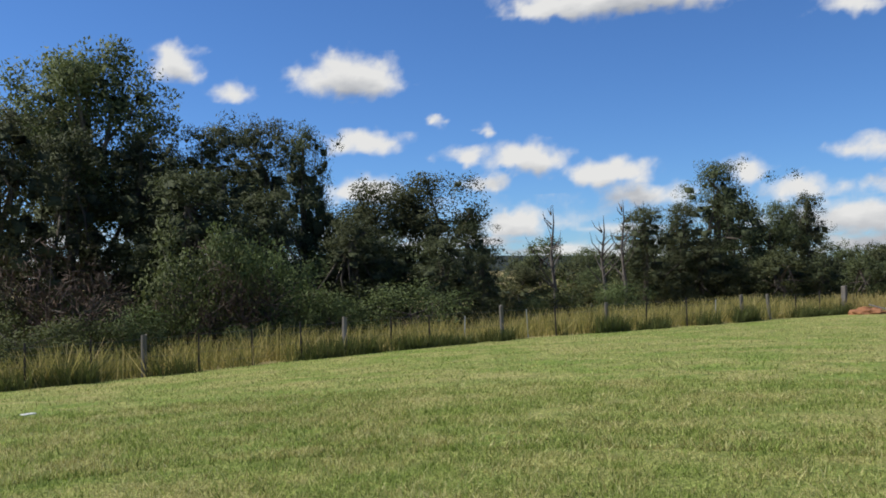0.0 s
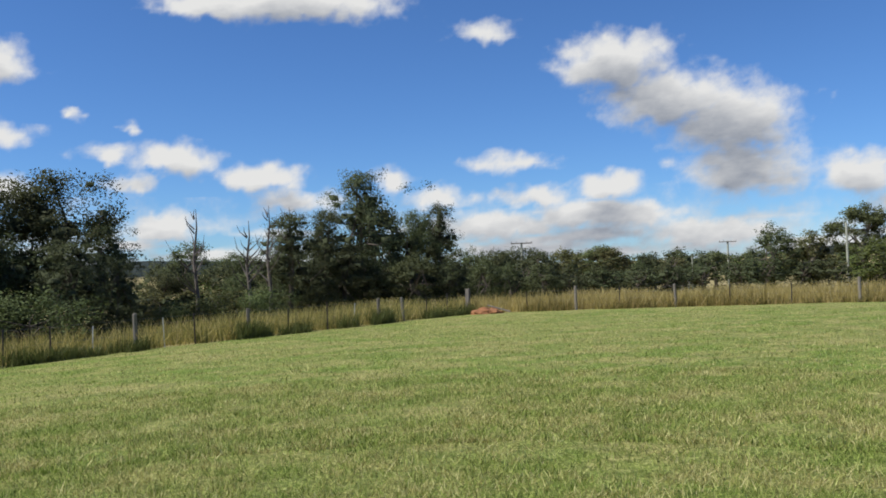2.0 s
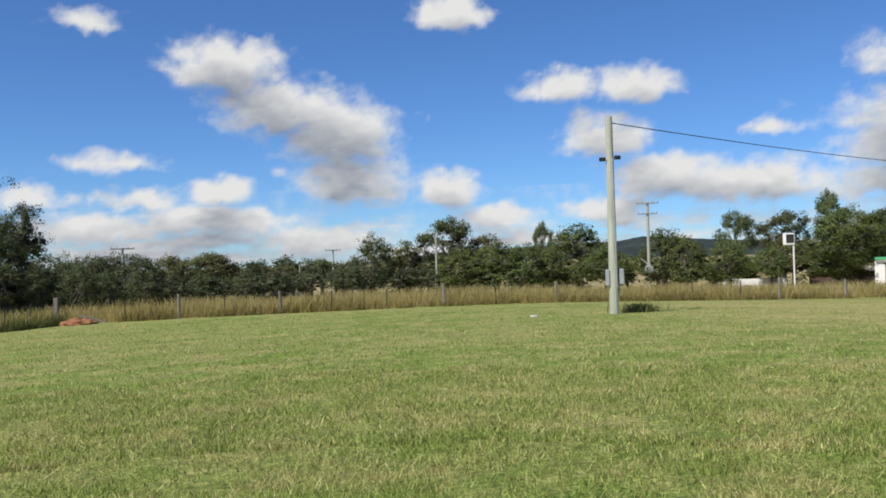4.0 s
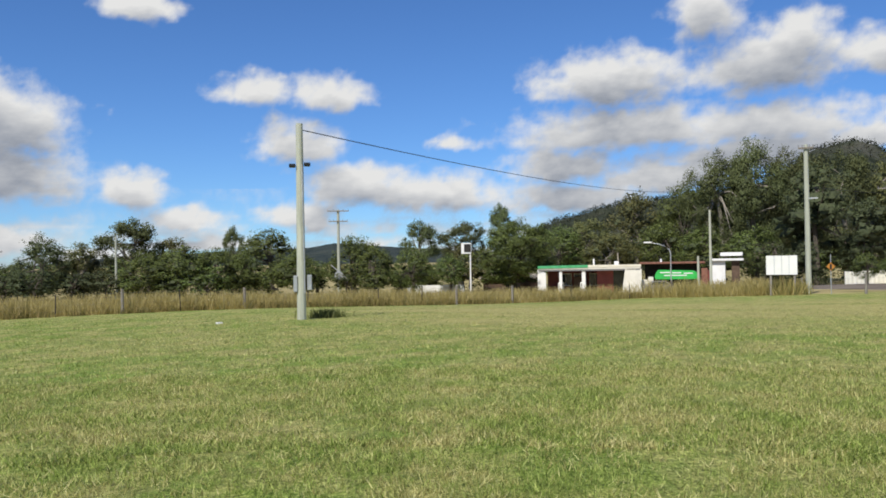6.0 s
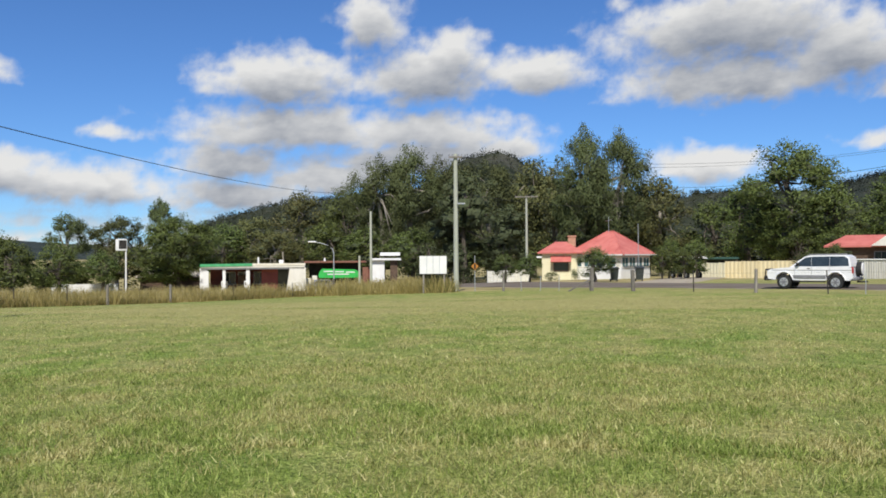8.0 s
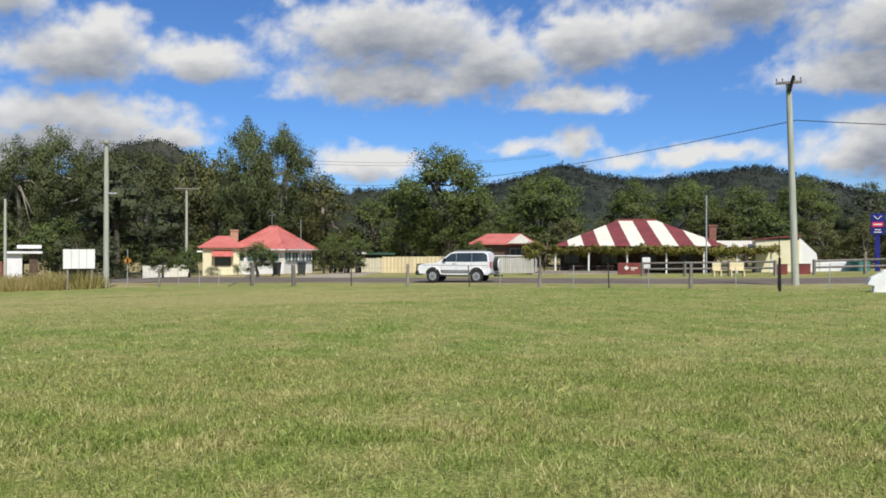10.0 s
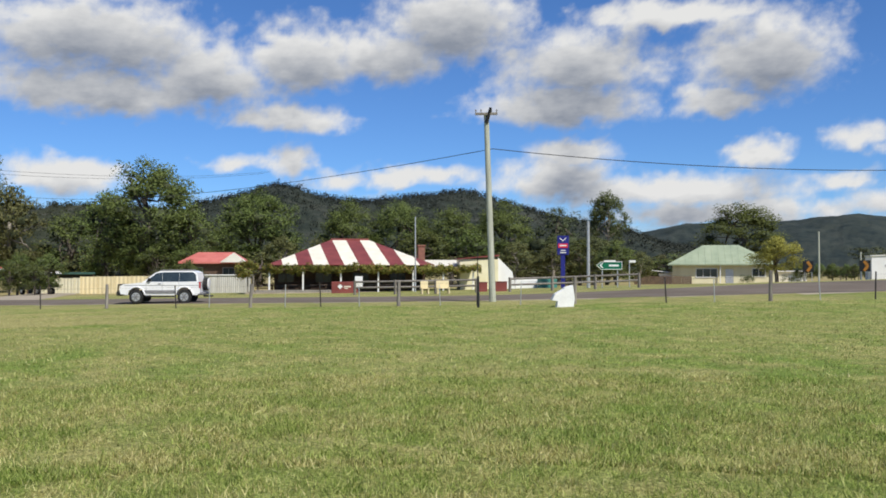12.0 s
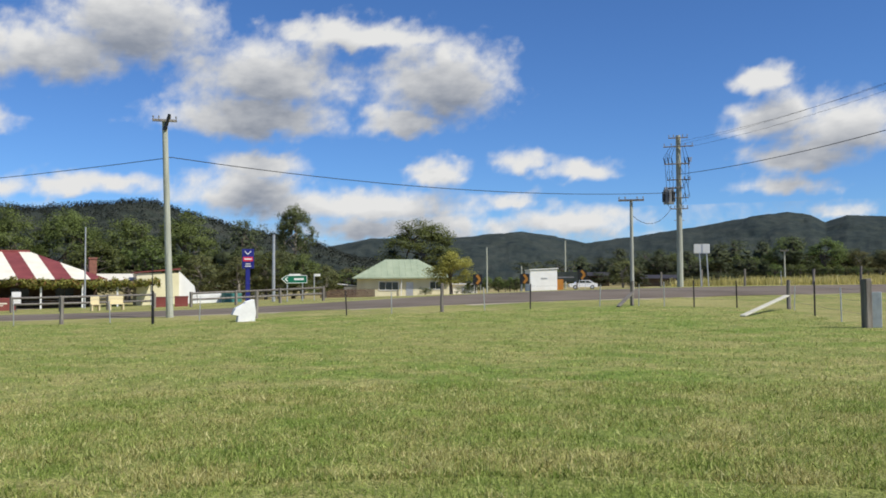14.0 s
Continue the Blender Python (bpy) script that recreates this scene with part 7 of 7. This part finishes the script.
def blade_material():
    """Lawn blades: green ones and straw, gathered in patches, each blade its own shade."""
    m, n, l, b = nodes_of("lawn_blades")
    geo, tc, patch = n.new("ShaderNodeNewGeometry"), n.new("ShaderNodeTexCoord"), n.new("ShaderNodeTexNoise")
    patch.inputs["Scale"].default_value, patch.inputs["Detail"].default_value, patch.inputs["Roughness"].default_value = 1.1, 6, .7
    l.new(tc.outputs["Object"], patch.inputs["Vector"])
    rnd = geo.outputs["Random Per Island"]
    times, fract, add, dry = n.new("ShaderNodeMath"), n.new("ShaderNodeMath"), n.new("ShaderNodeMath"), n.new("ShaderNodeMapRange")
    times.operation, fract.operation, add.operation = "MULTIPLY", "FRACT", "MULTIPLY_ADD"
    times.inputs[1].default_value, add.inputs[1].default_value = 13.7, .22
    l.new(rnd, times.inputs[0]), l.new(times.outputs[0], fract.inputs[0]), l.new(fract.outputs[0], add.inputs[0]), l.new(patch.outputs["Fac"], add.inputs[2])
    l.new(add.outputs[0], dry.inputs["Value"])
    dry.inputs["From Min"].default_value, dry.inputs["From Max"].default_value = .555, .70
    cols = []
    for stops in (((.05, .085, .013), (.225, .31, .055), (.55, .62, .19)), ((.17, .15, .045), (.47, .43, .155), (.86, .78, .40))):
        r = n.new("ShaderNodeValToRGB")
        r.color_ramp.elements.new(.55)
        for e, c in zip(r.color_ramp.elements, stops):
            e.color = (*c, 1)
        l.new(rnd, r.inputs[0])
        cols.append(r.outputs[0])
    mix = n.new("ShaderNodeMix")
    mix.data_type = "RGBA"
    l.new(dry.outputs[0], mix.inputs[0]), l.new(cols[0], mix.inputs[6]), l.new(cols[1], mix.inputs[7])
    l.new(mix.outputs[2], b.inputs["Base Color"])
    b.inputs["Roughness"].default_value, b.inputs["Specular IOR Level"].default_value = .7, .15
    tr, both = n.new("ShaderNodeBsdfTranslucent"), n.new("ShaderNodeMixShader")
    both.inputs[0].default_value = .35
    l.new(mix.outputs[2], tr.inputs[0]), l.new(b.outputs[0], both.inputs[1]), l.new(tr.outputs[0], both.inputs[2])
    l.new(both.outputs[0], n["Material Output"].inputs[0])
    return m


LAWN_BLADE = blade_material()
STRAW = foliage("dry_grass_stems", (.34, .31, .09), (.64, .57, .21), (.76, .68, .35), .45, .7, .12)
MIXGRASS = foliage("mixed_long_grass", (.14, .145, .04), (.43, .38, .125), (.62, .49, .22), .4, .7, .2)
TUFT = foliage("green_tussock", (.06, .085, .025), (.17, .21, .06), (.26, .25, .10), .3, .6)


def lawn_points(n, r0, r1, seed, power=1.0, span=(-40, 188)):
    rng = np.random.default_rng(seed)
    r = np.sqrt(r0 ** 2 + (r1 ** 2 - r0 ** 2) * rng.random(n) ** power)
    a = np.radians(rng.uniform(*span, n))
    x, y = r * np.sin(a), r * np.cos(a)
    ok = inside_field(x, y) & (fbm(x * 1.3 + 50, y * 1.3 + 50, 3) + rng.normal(0, .14, n) > .32)
    x, y = x[ok], y[ok]
    thin = rng.random(len(x)) > worn_at(x, y) * .9
    return x[thin], y[thin]


x, y = lawn_points(560000, 4.0, 14.0, 1, 1.9)
blades("lawn_grass", x, y, .035, .085, .0042, LAWN_BLADE, "short mown green and straw-coloured lawn blades", 1.1, 1)
x, y = lawn_points(90000, .1, 4.3, 7, .8, (0, 360))
blades("lawn_grass", x, y, .03, .07, .0055, LAWN_BLADE, "short mown green and straw-coloured lawn blades", 1.1, 7)
x, y = lawn_points(70000, 4.0, 14.0, 9, 1.7, (188, 320))
blades("lawn_grass", x, y, .03, .07, .007, LAWN_BLADE, "short mown green and straw-coloured lawn blades", 1.1, 9)
x, y = lawn_points(330000, 8.0, 40, 2, 2.0)
blades("lawn_grass", x, y, .03, .075, .008, LAWN_BLADE, "short mown green and straw-coloured lawn blades", .9, 2)


def strip(p, q, near, far, n, seed, s0=0.0, s1=1.0, least=.38):
    """Points in a band that lies beyond the line p to q."""
    rng = np.random.default_rng(seed)
    u = np.array(q) - np.array(p)
    nrm = np.array([-u[1], u[0]]) / np.hypot(*u)
    s, t = rng.uniform(s0, s1, n), near + (far - near) * rng.random(n) ** 1.3
    pts = np.array(p) + s[:, None] * u + t[:, None] * nrm
    ok = fbm(pts[:, 0] * .9, pts[:, 1] * .9, 3) + rng.normal(0, .06, n) > least
    return pts[ok, 0], pts[ok, 1]


x, y = strip(FENCE_A, CORNER, -.1, 5.5, 34000, 3, -.45, 1.05)
blades("long_grass", x, y, .35, .95, .012, MIXGRASS, "long tan and green grass along the creek fence", .6, 3, True)
x, y = strip(FENCE_A, CORNER, -.55, .4, 24000, 4, -.45, 1.0, .52)
blades("grass_tufts", x, y, .2, .6, .014, TUFT, "dark green grass tufts under the creek fence", .5, 4, True)
x, y = strip(CORNER, FENCE_B, -.1, 16, 60000, 5, -.02, 1.0)
blades("long_grass", x, y, .4, .95, .016, STRAW, "tall dry golden grass behind the paddock fence", .55, 5, True)
x, y = strip(FENCE_B, (61.5, 2.6), -.3, 9, 9000, 15)
blades("long_grass", x, y, .5, 1.15, .018, STRAW, "tall dry golden grass beside the sign board", .55, 15, True)
x, y = strip(CORNER, FENCE_B, -.5, .6, 20000, 6, 0, 1.0, .5)
blades("grass_tufts", x, y, .12, .45, .016, MIXGRASS, "tufted grass under the paddock fence", .5, 6, True)
rng_ = np.random.default_rng(8)
ex, ey = spot(59.3, 31.2)
blades("grass_tufts", ex + rng_.normal(0, .32, 600), ey + rng_.normal(0, .3, 600), .1, .32, .015, TUFT, "dark green tuft of longer grass beside the pole", .5, 8, True)
bx_, by_ = spot(88.4, 61.5)
blades("grass_tufts", bx_ + rng_.normal(0, .7, 1200), by_ + rng_.normal(0, .5, 1200), .4, 1.0, .02, MIXGRASS, "dry tussock of grass under the sign board", .4, 9, True)
x, y = strip(spot(164.0, 70), spot(186.0, 64), 0, 60, 26000, 10)
blades("long_grass", x, y, .3, .7, .03, STRAW, "pale dry grass in the far paddock", .3, 10, True)
